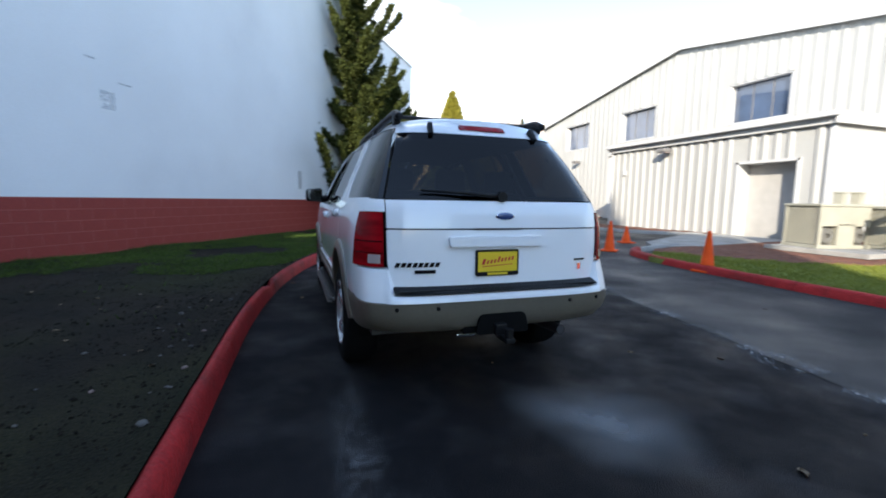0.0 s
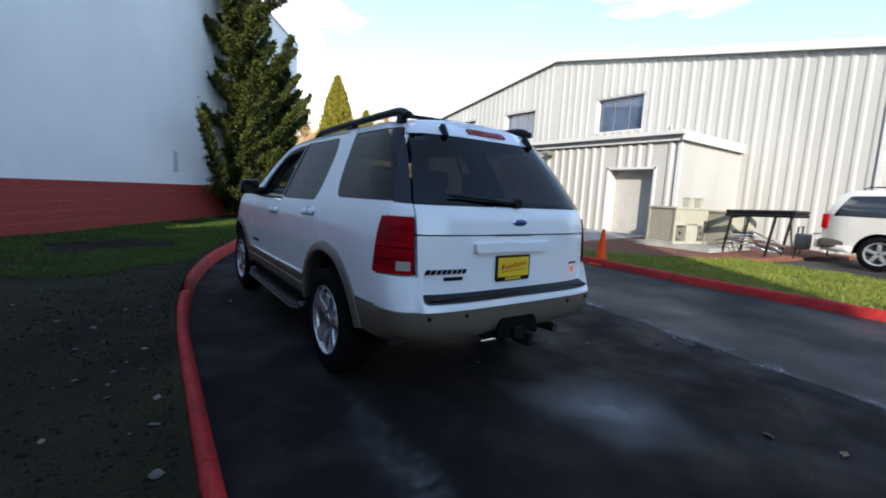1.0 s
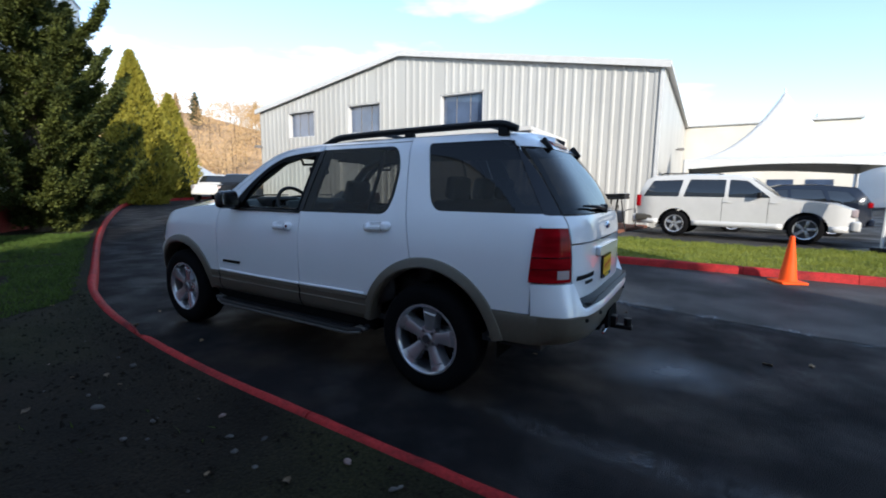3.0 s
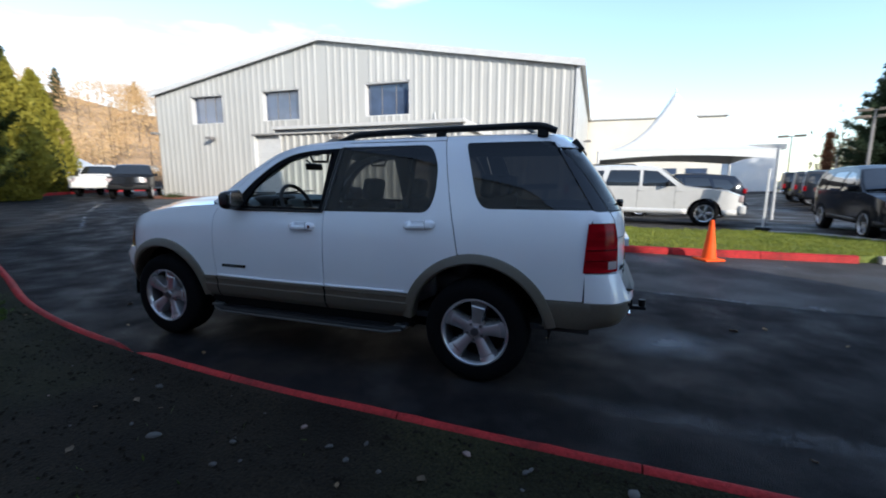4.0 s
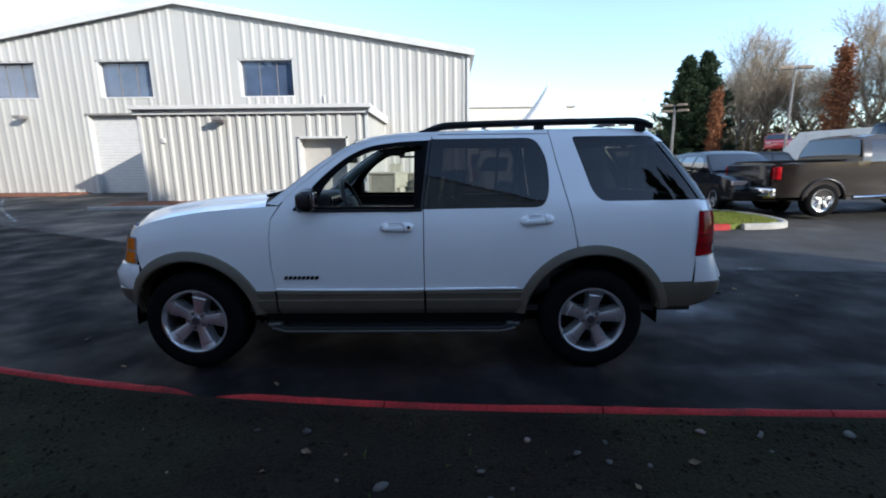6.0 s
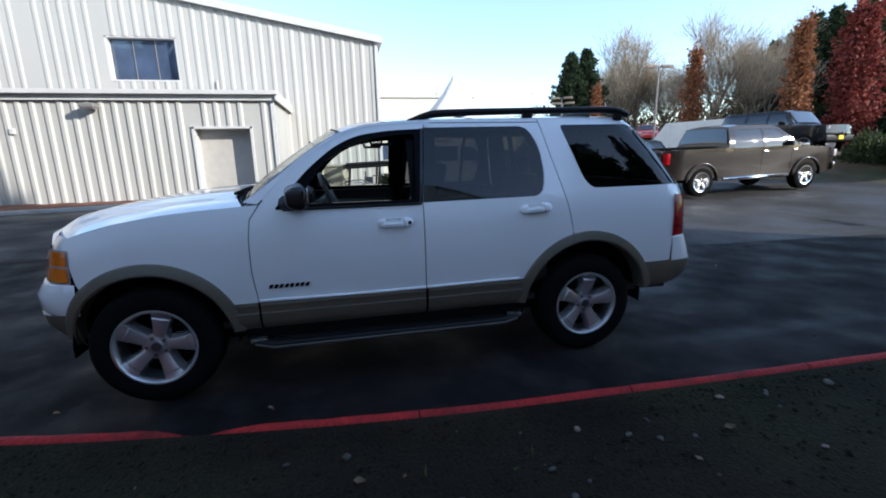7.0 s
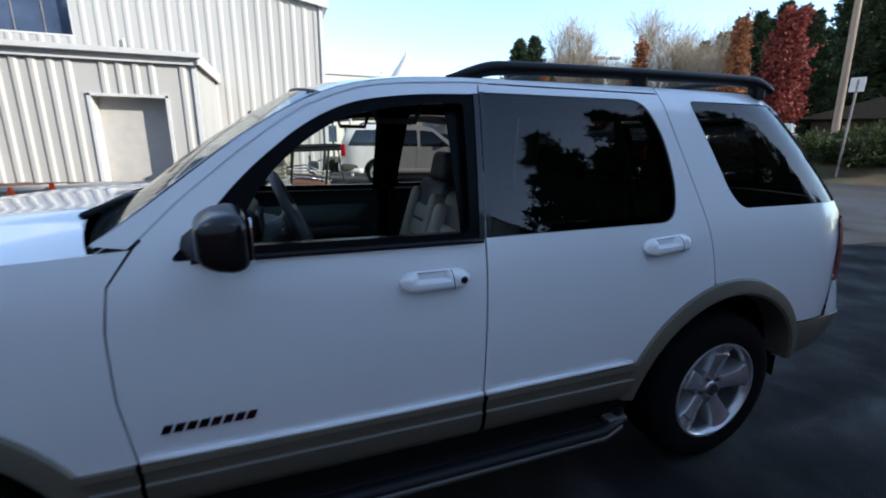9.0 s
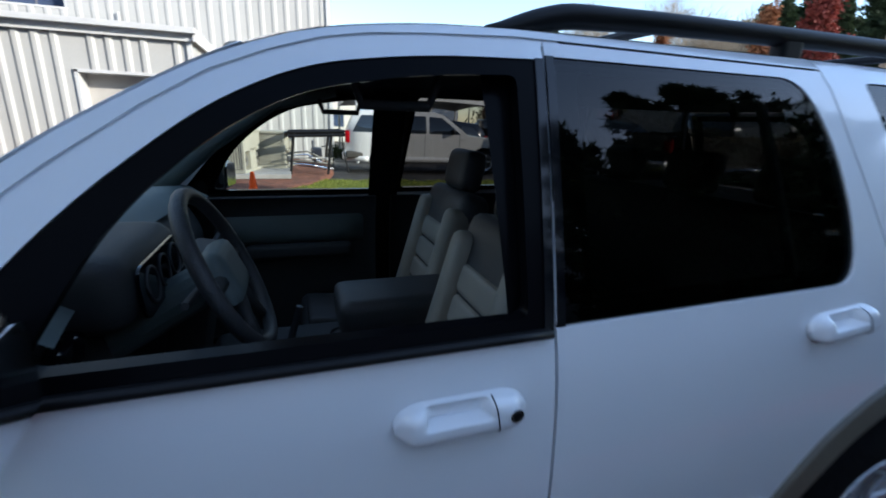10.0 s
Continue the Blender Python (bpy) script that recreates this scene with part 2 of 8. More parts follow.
def prism(outline, depth, place, bm=None):
    """A flat outline (u, v) given thickness; place(u, v, w) gives the point."""
    bm = bm or bmesh.new()
    a = [bm.verts.new(place(u, v, 0)) for u, v in outline]
    b = [bm.verts.new(place(u, v, depth)) for u, v in outline]
    bm.faces.new(a), bm.faces.new(b[::-1])
    for i in range(len(a)):
        j = (i + 1) % len(a)
        bm.faces.new((a[i], b[i], b[j], a[j]))
    bmesh.ops.recalc_face_normals(bm, faces=bm.faces)
    return bm


def rounded(points, r, n=5):
    """The outline with its corners rounded; r is one radius or one a corner."""
    out, k = [], len(points)
    for i in range(k):
        p, a, b = Vector(points[i]), Vector(points[i - 1]), Vector(points[(i + 1) % k])
        rad = r[i] if isinstance(r, (list, tuple)) else r
        da, db = (a - p), (b - p)
        if rad <= 0:
            out.append(tuple(p))
            continue
        rad = min(rad, da.length * 0.48, db.length * 0.48)
        s, e = p + da.normalized() * rad, p + db.normalized() * rad
        for j in range(n + 1):
            t = j / n
            out.append(tuple((1 - t) ** 2 * s + 2 * t * (1 - t) * p + t * t * e))
    return out


def smoothstep(a, b, x):
    t = min(1, max(0, (x - a) / (b - a)))
    return t * t * (3 - 2 * t)


def rise(x, y):
    """The ground's height: level under the car, rising gently across the lot."""
    b = smoothstep(0.0, 5.0, y)
    lane = 0.03 * max(0, min(x, 17) - 2.5)
    lot = 0.02 * max(0, min(x, 10) - 2.5) - 0.03 * max(0, min(x, 17) - 10.5)
    return lot + (lane - lot) * b + 0.03 * max(0, min(-y, 22) - 7.5)


# ---- ground ----
def spaced(lo, mid_lo, mid_hi, hi, step):
    a = list(np.arange(mid_lo, mid_hi + 1e-6, step))
    out, d = [], step
    x = mid_hi
    while x < hi:
        d *= 1.6
        x = min(hi, x + d)
        out.append(x)
    pre, d, x = [], step, mid_lo
    while x > lo:
        d *= 1.6
        x = max(lo, x - d)
        pre.append(x)
    return pre[::-1] + a + out


def sheet(xs, ys, height, bm=None):
    bm = bm or bmesh.new()
    grid = [[bm.verts.new((x, y, height(x, y))) for y in ys] for x in xs]
    for i in range(len(xs) - 1):
        for j in range(len(ys) - 1):
            bm.faces.new((grid[i][j], grid[i + 1][j], grid[i + 1][j + 1], grid[i][j + 1]))
    return bm


tagged(part("ground", sheet(spaced(-1500, -12, 26, 1500, 0.8), spaced(-1500, -24, 30, 1500, 0.8), rise), "asphalt", smooth=True), "dark worn asphalt lane and parking lot", "ground", kind="structure")

KERB = [(-2.05, -14), (-1.95, -8), (-1.82, -3.5), (-1.775, -1.5), (-1.732, 0.0), (-1.68, 1.2), (-1.565, 2.3), (-1.36, 3.5), (-1.0, 4.8), (-0.42, 6.3), (0.5, 8.7), (1.33, 10.8), (2.65, 14.0), (4.4, 18.0), (8.0, 25.6), (10.4, 29.4), (13.4, 31.3), (18.0, 32.6), (28.0, 36.0)]


def smooth_line(points, step):
    """Even points along a soft curve through the given ones."""
    p = [Vector(q) for q in points]
    p = [2 * p[0] - p[1]] + p + [2 * p[-1] - p[-2]]
    out = []
    for i in range(1, len(p) - 2):
        for k in range(20):
            t = k / 20
            a, b, c, d = p[i - 1], p[i], p[i + 1], p[i + 2]
            out.append(0.5 * (2 * b + (c - a) * t + (2 * a - 5 * b + 4 * c - d) * t * t + (3 * b - a - 3 * c + d) * t ** 3))
    out.append(p[-2])
    res, left = [out[0]], step
    for a, b in zip(out, out[1:]):
        s = (b - a).length
        while s >= left:
            a = a + (b - a) * (left / s)
            s -= left
            res.append(a.copy())
            left = step
        left -= s
    return res


KERB_LINE = smooth_line(KERB, 0.1)


def wall_x(y):
    return 0.664 * y - 8.55


# paler paving right of the lane's worn streak, its colour lifted for the sunlight
LOT_EDGE = smooth_line([(0.6, -34), (1.1, -16), (1.9, -4.5), (2.19, -1.9), (2.46, -0.6), (2.87, 1.6), (3.4, 4.2), (4.6, 8.0), (7.6, 14.0), (11.5, 20.0), (15.0, 25.0)], 0.4)
bm, rows = bmesh.new(), []
for p in LOT_EDGE:
    e = 0.05 * noise.noise((p.x, p.y * 2.0, 4))
    xs = [p.x + e] + [p.x + (44 - p.x) * (k / 40) ** 1.3 for k in range(1, 41)]
    rows.append([bm.verts.new((x, p.y, rise(x, p.y) + 0.004)) for x in xs])
for a, b in zip(rows, rows[1:]):
    for k in range(40):
        bm.faces.new((a[k], a[k + 1], b[k + 1], b[k]))
tagged(part("lot_pavement", bm, "asphalt_lit", smooth=True), "paler grey-brown asphalt of the parking lot, sunlight put into its colour", "ground", kind="structure")
# verge between the kerb and the white wall
bm = bmesh.new()
rows = []
random.seed(3)
for i, p in enumerate(KERB_LINE[::2]):
    x0, x1 = p.x - 0.04, max(-16.0, min(wall_x(p.y) - 0.3, p.x - 0.6)) if p.y < 13 else p.x - 5
    row = []
    for k in range(41):
        t = (k / 40) ** 1.4
        x = x0 + (x1 - x0) * t
        z = 0.112 + 0.05 * smoothstep(0.25, 0.0, x0 - x) + 0.06 * smoothstep(0.6, 2.6, x0 - x) + (0.04 * noise.noise((x * 0.9, p.y * 0.9, 0)) + 0.022 * noise.noise((x * 5, p.y * 5, 3))) * smoothstep(0, 0.5, x0 - x)
        row.append(bm.verts.new((x, p.y, z)))
    rows.append(row)
for a, b in zip(rows, rows[1:]):
    for k in range(40):
        bm.faces.new((a[k], b[k], b[k + 1], a[k + 1]))
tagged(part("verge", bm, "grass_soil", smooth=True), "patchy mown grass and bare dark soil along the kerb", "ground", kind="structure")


# ---- white building along the verge ----
WDIR = Vector((0.664, 1, 0)).normalized()
WNRM = Vector((WDIR.y, -WDIR.x, 0))
white_building = thing("white_building", "big plain white painted building with a red painted base band", "building", kind="structure")


def along(s, h, d):
    """A point on the wall: s along it, h up, d out towards the road."""
    return Vector((wall_x(6.0), 6.0, 0)) + WDIR * s + Vector((0, 0, h)) + WNRM * d


def slab(s0, s1, h0, h1, d0, d1, bm=None):
    bm = bm or bmesh.new()
    v = [bm.verts.new(along(s, h, d)) for s in (s0, s1) for h in (h0, h1) for d in (d0, d1)]
    for f in ((0, 1, 3, 2), (4, 6, 7, 5), (0, 4, 5, 1), (2, 3, 7, 6), (0, 2, 6, 4), (1, 5, 7, 3)):
        bm.faces.new([v[i] for i in f])
    bmesh.ops.recalc_face_normals(bm, faces=bm.faces)
    return bm


part("wall", slab(-20, 17.3, 1.17, 8.3, -12, 0), "white_wall", white_building)
part("base_band", slab(-20, 17.3, -0.3, 1.17, -11.9, 0.002), "red_joint", white_building, "dull red painted base band")
part("parapet_cap", slab(-20, 17.36, 8.3, 8.38, -12, 0.05), "trim_white", white_building)
# an unseen block, added so that its shade lies over the lane
wing = thing("rear_wing", "unseen plain white block added to shade the lane", "building", kind="structure")
part("wall", box((13.7, 3.4, 11.4), (-13.55, -16.3, 5.7)), "white_wall", wing)

# ---- steel hall ----
HALL_RIB = 0.375
BX, BY0, BY1, PEAK, EAVE, TOP = 15.0, 0.16, 23.0, 12.0, 5.93, 7.97
hall = thing("steel_hall", "large white ribbed steel hall with a low gable", "building", kind="structure")


def top_z(y):
    return TOP - (TOP - EAVE) * abs(y - PEAK) / (PEAK - BY0)


def ribbed(y0, y1, z0, z1, x, rib=0.335, deep=0.042, out=-1):
    """A steel sheet with raised ribs, from y0 to y1; z1 is a number or a function of y."""
    bm = bmesh.new()
    prof, y = [], y0
    k = math.floor(y0 / rib)
    for q in range(k, k + int((y1 - y0) / rib) + 3):
        c = q * rib
        if c - 0.1 < y0 or c + 0.1 > y1:
            continue
        prof += [(c - 0.10, 0), (c - 0.085, 0.12 * deep), (c - 0.045, 0.92 * deep), (c - 0.03, deep), (c + 0.03, deep), (c + 0.045, 0.92 * deep), (c + 0.085, 0.12 * deep), (c + 0.10, 0)]
    prof = [(y0, 0)] + [p for p in prof if y0 + 0.002 < p[0] < y1 - 0.002] + [(y1, 0)]
    zf = z1 if callable(z1) else (lambda _: z1)
    pair = [(bm.verts.new((x + out * d, y, z0)), bm.verts.new((x + out * d, y, zf(y)))) for y, d in prof]
    back = [(bm.verts.new((x - out * 0.02, y, z0)), bm.verts.new((x - out * 0.02, y, zf(y)))) for y in (y0, y1)]
    for a, b in zip(pair, pair[1:]):
        bm.faces.new((a[0], b[0], b[1], a[1]))
    bm.faces.new((back[0][0], pair[0][0], pair[0][1], back[0][1]))
    bm.faces.new((pair[-1][0], back[1][0], back[1][1], pair[-1][1]))
    bmesh.ops.recalc_face_normals(bm, faces=bm.faces)
    return bm


HALL_OPEN = [(7.38, 9.68, 4.30, 5.82), (13.3, 15.6, 4.32, 5.83), (18.15, 20.4, 4.32, 5.82), (13.95, 16.3, 0.05, 3.70)]
cuts = sorted({BY0, BY1, PEAK, *[v for o in HALL_OPEN for v in o[:2]]})
edges = []
for a, b in zip(cuts, cuts[1:]):
    n = max(1, round((b - a) / 0.95))
    marks = [a] + [(math.floor((a + (b - a) * i / n) / HALL_RIB) + 0.5) * HALL_RIB for i in range(1, n)] + [b]
    edges += list(zip(marks, marks[1:]))
for a, b in edges:
    gaps = sorted((o[2], o[3]) for o in HALL_OPEN if o[0] < (a + b) / 2 < o[1])
    z = 0.05
    for lo, hi in gaps + [(None, None)]:
        if lo is None:
            part("panel", ribbed(a, b, z, top_z, BX, HALL_RIB, 0.026), "steel_white", hall)
        elif lo > z + 0.05:
            part("panel", ribbed(a, b, z, lo, BX, HALL_RIB, 0.026), "steel_white", hall)
        z = hi if hi else z
part("inner_wall", prism([(BY0 + 0.1, 0), (BY1 - 0.1, 0), (BY1 - 0.1, EAVE - 0.1), (PEAK, TOP - 0.1), (BY0 + 0.1, EAVE - 0.1)], 0.05, lambda u, v, w: (BX + 0.42 + w, u, v)), "under", hall)
part("side_wall", box((17.6, 0.1, EAVE + 0.4), (BX + 8.85, BY0 + 0.02, EAVE / 2 - 0.2)), "steel_white", hall)
for s in (-1, 1):
    ye = BY0 - 0.25 if s < 0 else BY1 + 0.25
    ze = top_z(ye)
    part("roof", prism([(PEAK, TOP + 0.02), (ye, ze + 0.02), (ye, ze + 0.14), (PEAK, TOP + 0.14)], 18.2, lambda u, v, w: (BX - 0.15 + w, u, v)), "trim_white", hall)
    part("verge_trim", prism([(PEAK, TOP - 0.1), (ye, ze - 0.1), (ye, ze + 0.16), (PEAK, TOP + 0.16)], 0.06, lambda u, v, w: (BX - 0.21 + w, u, v)), "trim_white", hall)

# ---- shed in front of the hall ----
SX, SY0, SY1, SZ = 11.05, 3.72, 11.35, 3.3
shed = thing("lean_to_shed", "low white ribbed steel shed against the hall", "building", kind="structure")
DOOR = (4.45, 6.02, 0.1, 2.38)
for a, b in [(SY0, DOOR[0]), (DOOR[1], 0.335 * 21.5), (0.335 * 21.5, 0.335 * 24.5), (0.335 * 24.5, 0.335 * 27.5), (0.335 * 27.5, 0.335 * 30.5), (0.335 * 30.5, SY1)]:
    part("panel", ribbed(a, b, 0.1, SZ, SX), "steel_white", shed)
part("panel", ribbed(DOOR[0], DOOR[1], DOOR[3], SZ, SX), "steel_white", shed)
part("side_wall", box((BX - SX, 0.06, SZ), ((BX + SX) / 2, SY0 + 0.03, SZ / 2)), "steel_white", shed)
part("side_wall", box((BX - SX, 0.06, SZ), ((BX + SX) / 2, SY1 - 0.03, SZ / 2)), "steel_white", shed)
part("roof", box((BX - SX + 0.3, SY1 - SY0 + 0.3, 0.12), ((BX + SX) / 2 - 0.15, (SY0 + SY1) / 2, SZ + 0.1)), "trim_white", shed)
part("gutter", box((0.12, SY1 - SY0 + 0.36, 0.13), (SX - 0.2, (SY0 + SY1) / 2, SZ + 0.1), 0.02), "trim_white", shed)
part("door_leaf", box((0.05, DOOR[1] - DOOR[0], DOOR[3] - 0.1), (SX + 0.44, (DOOR[0] + DOOR[1]) / 2, DOOR[3] / 2 + 0.05)), "door_grey", shed)

# ---- car body surface: half width by height, rear and front ends by height ----
from mathutils.geometry import delaunay_2d_cdt


def curve_of(points, soft=0.03):
    """A soft curve through (at, value) pairs."""
    a, v = zip(*sorted(points))
    xs = np.linspace(a[0] - 0.3, a[-1] + 0.3, 600)
    ys = np.interp(xs, a, v)
    k = max(1, int(soft / (xs[1] - xs[0])))
    ker = np.exp(-0.5 * (np.arange(-3 * k, 3 * k + 1) / k) ** 2)
    ys = np.convolve(np.pad(ys, 3 * k, mode="edge"), ker / ker.sum(), mode="valid")
    return lambda q: float(np.interp(q, xs, ys))


WIDE = curve_of([(0.2, 0.78), (0.40, 0.825), (0.55, 0.85), (0.70, 0.862), (0.85, 0.866), (1.0, 0.858), (1.10, 0.845), (1.18, 0.824), (1.25, 0.796), (1.40, 0.733), (1.55, 0.664), (1.64, 0.622), (1.70, 0.588), (1.74, 0.54), (1.79, 0.45)])
REAR = curve_of([(0.3, -0.985), (0.66, -0.965), (0.75, -0.96), (1.05, -0.955), (1.18, -0.94), (1.24, -0.91), (1.45, -0.775), (1.62, -0.645), (1.70, -0.56), (1.78, -0.44)], 0.02)
NOSE = curve_of([(0.3, 3.53), (0.5, 3.61), (0.7, 3.625), (0.8, 3.60), (1.0, 3.55), (1.1, 3.48), (1.2, 3.38)])
RN, FN = 4.6, 3.2


def side_x(y, z, off=0.0):
    """Half width of the body at that length and height."""
    w, r, f = WIDE(z) + off, REAR(z) - off, NOSE(z) + off
    if y < r + 0.65:
        t = min(1, (r + 0.65 - y) / 0.65)
        return w * max(0, 1 - t ** RN) ** (1 / RN)
    if y > f - 0.75:
        t = min(1, (y - f + 0.75) / 0.75)
        return w * max(0, 1 - t ** FN) ** (1 / FN)
    return w


def rear_y(x, z, off=0.0):
    w, r = WIDE(z) + off, REAR(z) - off
    t = min(1, abs(x) / w)
    return r + 0.65 - 0.65 * max(0, 1 - t ** RN) ** (1 / RN)


def corner(a, z, off=0.0):
    """Round the rear end: a runs from 0 (side) through 90 (middle of the rear) to 180 degrees (other side)."""
    w, r = WIDE(z) + off, REAR(z) - off
    c, s = math.cos(radians(a)), math.sin(radians(a))
    x = w * abs(c) ** (2 / RN) * (-1 if c > 0 else 1)
    return Vector((x, r + 0.65 - 0.65 * abs(s) ** (2 / RN), z))


def nose(a, z, off=0.0):
    w, f = WIDE(z) + off, NOSE(z) + off
    c, s = math.cos(radians(a)), math.sin(radians(a))
    return Vector((w * abs(c) ** (2 / FN) * (-1 if c > 0 else 1), f - 0.75 + 0.75 * abs(s) ** (2 / FN), z))


def angle_at_y(y, z):
    t = min(1, max(0, (REAR(z) + 0.65 - y) / 0.65))
    return math.degrees(math.asin(t ** (RN / 2)))


def nose_angle(y, z):
    t = min(1, max(0, (y - NOSE(z) + 0.75) / 0.75))
    return math.degrees(math.asin(t ** (FN / 2)))


def angle_at_x(x, z):
    return math.degrees(math.acos(min(1, (x / WIDE(z)) ** (RN / 2))))


def inside(p, poly):
    hit, j = False, len(poly) - 1
    for i in range(len(poly)):
        (xi, yi), (xj, yj) = poly[i], poly[j]
        if (yi > p[1]) != (yj > p[1]) and p[0] < (xj - xi) * (p[1] - yi) / (yj - yi) + xi:
            hit = not hit
        j = i
    return hit


def densify(poly, step):
    out = []
    for i, p in enumerate(poly):
        q = poly[(i + 1) % len(poly)]
        n = max(1, math.ceil(math.dist(p, q) / step))
        out += [(p[0] + (q[0] - p[0]) * k / n, p[1] + (q[1] - p[1]) * k / n) for k in range(n)]
    return out


def shrunk(poly, d):
    """The outline moved inwards by d."""
    area = sum(p[0] * q[1] - q[0] * p[1] for p, q in zip(poly, poly[1:] + poly[:1]))
    sg, out = (1 if area > 0 else -1), []
    for i, p in enumerate(poly):
        a, b = Vector(poly[i - 1]), Vector(poly[(i + 1) % len(poly)])
        p = Vector(p)
        u, v = (p - a), (b - p)
        if u.length < 1e-6 or v.length < 1e-6:
            continue
        n1, n2 = Vector((-u.y, u.x)).normalized() * sg, Vector((-v.y, v.x)).normalized() * sg
        m = n1 + n2
        k = max(0.5, 1 + n1.dot(n2))
        out.append(tuple(p + m * (d / k)))
    return out


def skin(outline, surf, holes=(), step=0.055, off=0.0, lip=0.014, gap=0.0014):
    """A panel that lies on a surface: surf(u, v, off) gives the point. Its rim is turned inwards by lip."""
    loops = [densify(shrunk(outline, gap), step)] + [densify(shrunk(h, -gap), step) for h in holes]
    pts, cons = [], []
    for lp in loops:
        k = len(pts)
        pts += lp
        cons += [(k + i, k + (i + 1) % len(lp)) for i in range(len(lp))]
    us, vs = [p[0] for p in loops[0]], [p[1] for p in loops[0]]
    edge = np.array(pts)
    u = min(us) + step / 2
    while u < max(us):
        v = min(vs) + step / 2
        while v < max(vs):
            if inside((u, v), loops[0]) and not any(inside((u, v), h) for h in loops[1:]) and np.min(np.hypot(edge[:, 0] - u, edge[:, 1] - v)) > step * 0.55:
                pts.append((u, v))
            v += step
        u += step
    co, _, tris, *_ = delaunay_2d_cdt([Vector(p) for p in pts], cons, [], 0, 1e-6)
    bm = bmesh.new()
    uv = {}
    vert = []
    for c in co:
        w = bm.verts.new(surf(c.x, c.y, off))
        uv[w] = (c.x, c.y)
        vert.append(w)
    for t in tris:
        c = sum((co[i] for i in t), Vector((0, 0))) / 3
        flat = abs((co[t[1]] - co[t[0]]).cross(co[t[2]] - co[t[0]])) if len(t) == 3 else 1
        if flat > 2e-5 and inside(c, loops[0]) and not any(inside(c, h) for h in loops[1:]):
            try:
                bm.faces.new([vert[i] for i in t])
            except ValueError:
                pass
    bmesh.ops.delete(bm, geom=[v for v in bm.verts if not v.link_faces], context="VERTS")
    bm.normal_update()
    for f in bm.faces:
        q = uv[f.verts[0]]
        if f.normal.dot(Vector(surf(*q, off + 0.02)) - Vector(surf(*q, off))) < 0:
            f.normal_flip()
    rim = []
    if lip:
        low = {}
        for e in [e for e in bm.edges if len(e.link_faces) == 1]:
            for v in e.verts:
                if v not in low:
                    low[v] = bm.verts.new(surf(*uv[v], off - lip))
            lp = e.link_loops[0]
            p, q = lp.vert, lp.link_loop_next.vert
            rim.append((q, p, low[p], low[q]))
    for f in rim:
        bm.faces.new(f)
    return bm


def patch(fn, us, vs, lip=None):
    """A grid of points fn(u, v)."""
    bm = bmesh.new()
    g = [[bm.verts.new(fn(u, v)) for v in vs] for u in us]
    for i in range(len(us) - 1):
        for j in range(len(vs) - 1):
            bm.faces.new((g[i][j], g[i + 1][j], g[i + 1][j + 1], g[i][j + 1]))
    bmesh.ops.recalc_face_normals(bm, faces=bm.faces)
    return bm


def span(a, b, n):
    return [a + (b - a) * i / n for i in range(n + 1)]


def arc(cy, cz, r, a0, a1, n=20):
    return [(cy + r * math.cos(radians(a)), cz + r * math.sin(radians(a))) for a in span(a0, a1, n)]


CAR_X = -0.05
car = thing("suv_car", "white five-door sport utility car with tan lower cladding, driver's window open", "car", (CAR_X, 0, 0))

FRAME_F = rounded([(2.131, 1.173), (1.934, 1.402), (1.755, 1.546), (1.608, 1.615), (1.400, 1.646), (1.157, 1.656), (1.214, 1.173)], [0.02, 0.1, 0.1, 0.08, 0.1, 0, 0])
WIN_F = rounded([(1.987, 1.201), (1.887, 1.378), (1.752, 1.499), (1.617, 1.573), (1.400, 1.612), (1.218, 1.622), (1.255, 1.199)], [0.03, 0.1, 0.1, 0.08, 0.1, 0.02, 0.02])
FRAME_R = rounded([(1.194, 1.178), (1.140, 1.663), (0.403, 1.667), (0.327, 1.521), (0.319, 1.312), (0.358, 1.187)], [0, 0, 0.07, 0.2, 0.2, 0.08])
WIN_R = rounded([(1.109, 1.205), (1.072, 1.638), (0.432, 1.640), (0.362, 1.518), (0.355, 1.318), (0.388, 1.212)], [0.02, 0.02, 0.06, 0.2, 0.2, 0.07])
WIN_Q = rounded([(0.138, 1.673), (-0.475, 1.678), (-0.755, 1.228), (-0.038, 1.225), (0.021, 1.295)], [0.03, 0.01, 0.01, 0.05, 0.15])
REAR_SEAM = [(0.30, 1.695), (0.262, 1.5), (0.215, 1.3), (0.165, 1.1), (0.13, 0.915)]
FRONT_DOOR = [(1.2055, 0.60), (1.2055, 1.19), (1.1475, 1.695), (1.40, 1.682), (1.50, 1.672), (1.58, 1.657), (1.66, 1.631), (1.745, 1.594), (1.84, 1.534), (1.945, 1.456), (2.095, 1.330), (2.21, 1.215), (2.275, 1.12), (2.29, 1.0), (2.29, 0.80), (2.27, 0.60)]
REAR_DOOR = [(1.2015, 0.60), (1.2015, 1.19), (1.1435, 1.695)] + REAR_SEAM + arc(0, 0.37, 0.552, 76, 25, 12)
FENDER = [(2.222, 1.207), (2.30, 1.204), (2.45, 1.195), (2.77, 1.17), (3.05, 1.125), (3.25, 1.07), (3.36, 1.03), (3.315, 0.99), (3.282, 0.90), (3.255, 0.79)] + arc(2.888, 0.37, 0.525, 48, 155, 18) + [(2.272, 0.60), (2.2930, 0.80), (2.2930, 1.0), (2.2780, 1.12)]
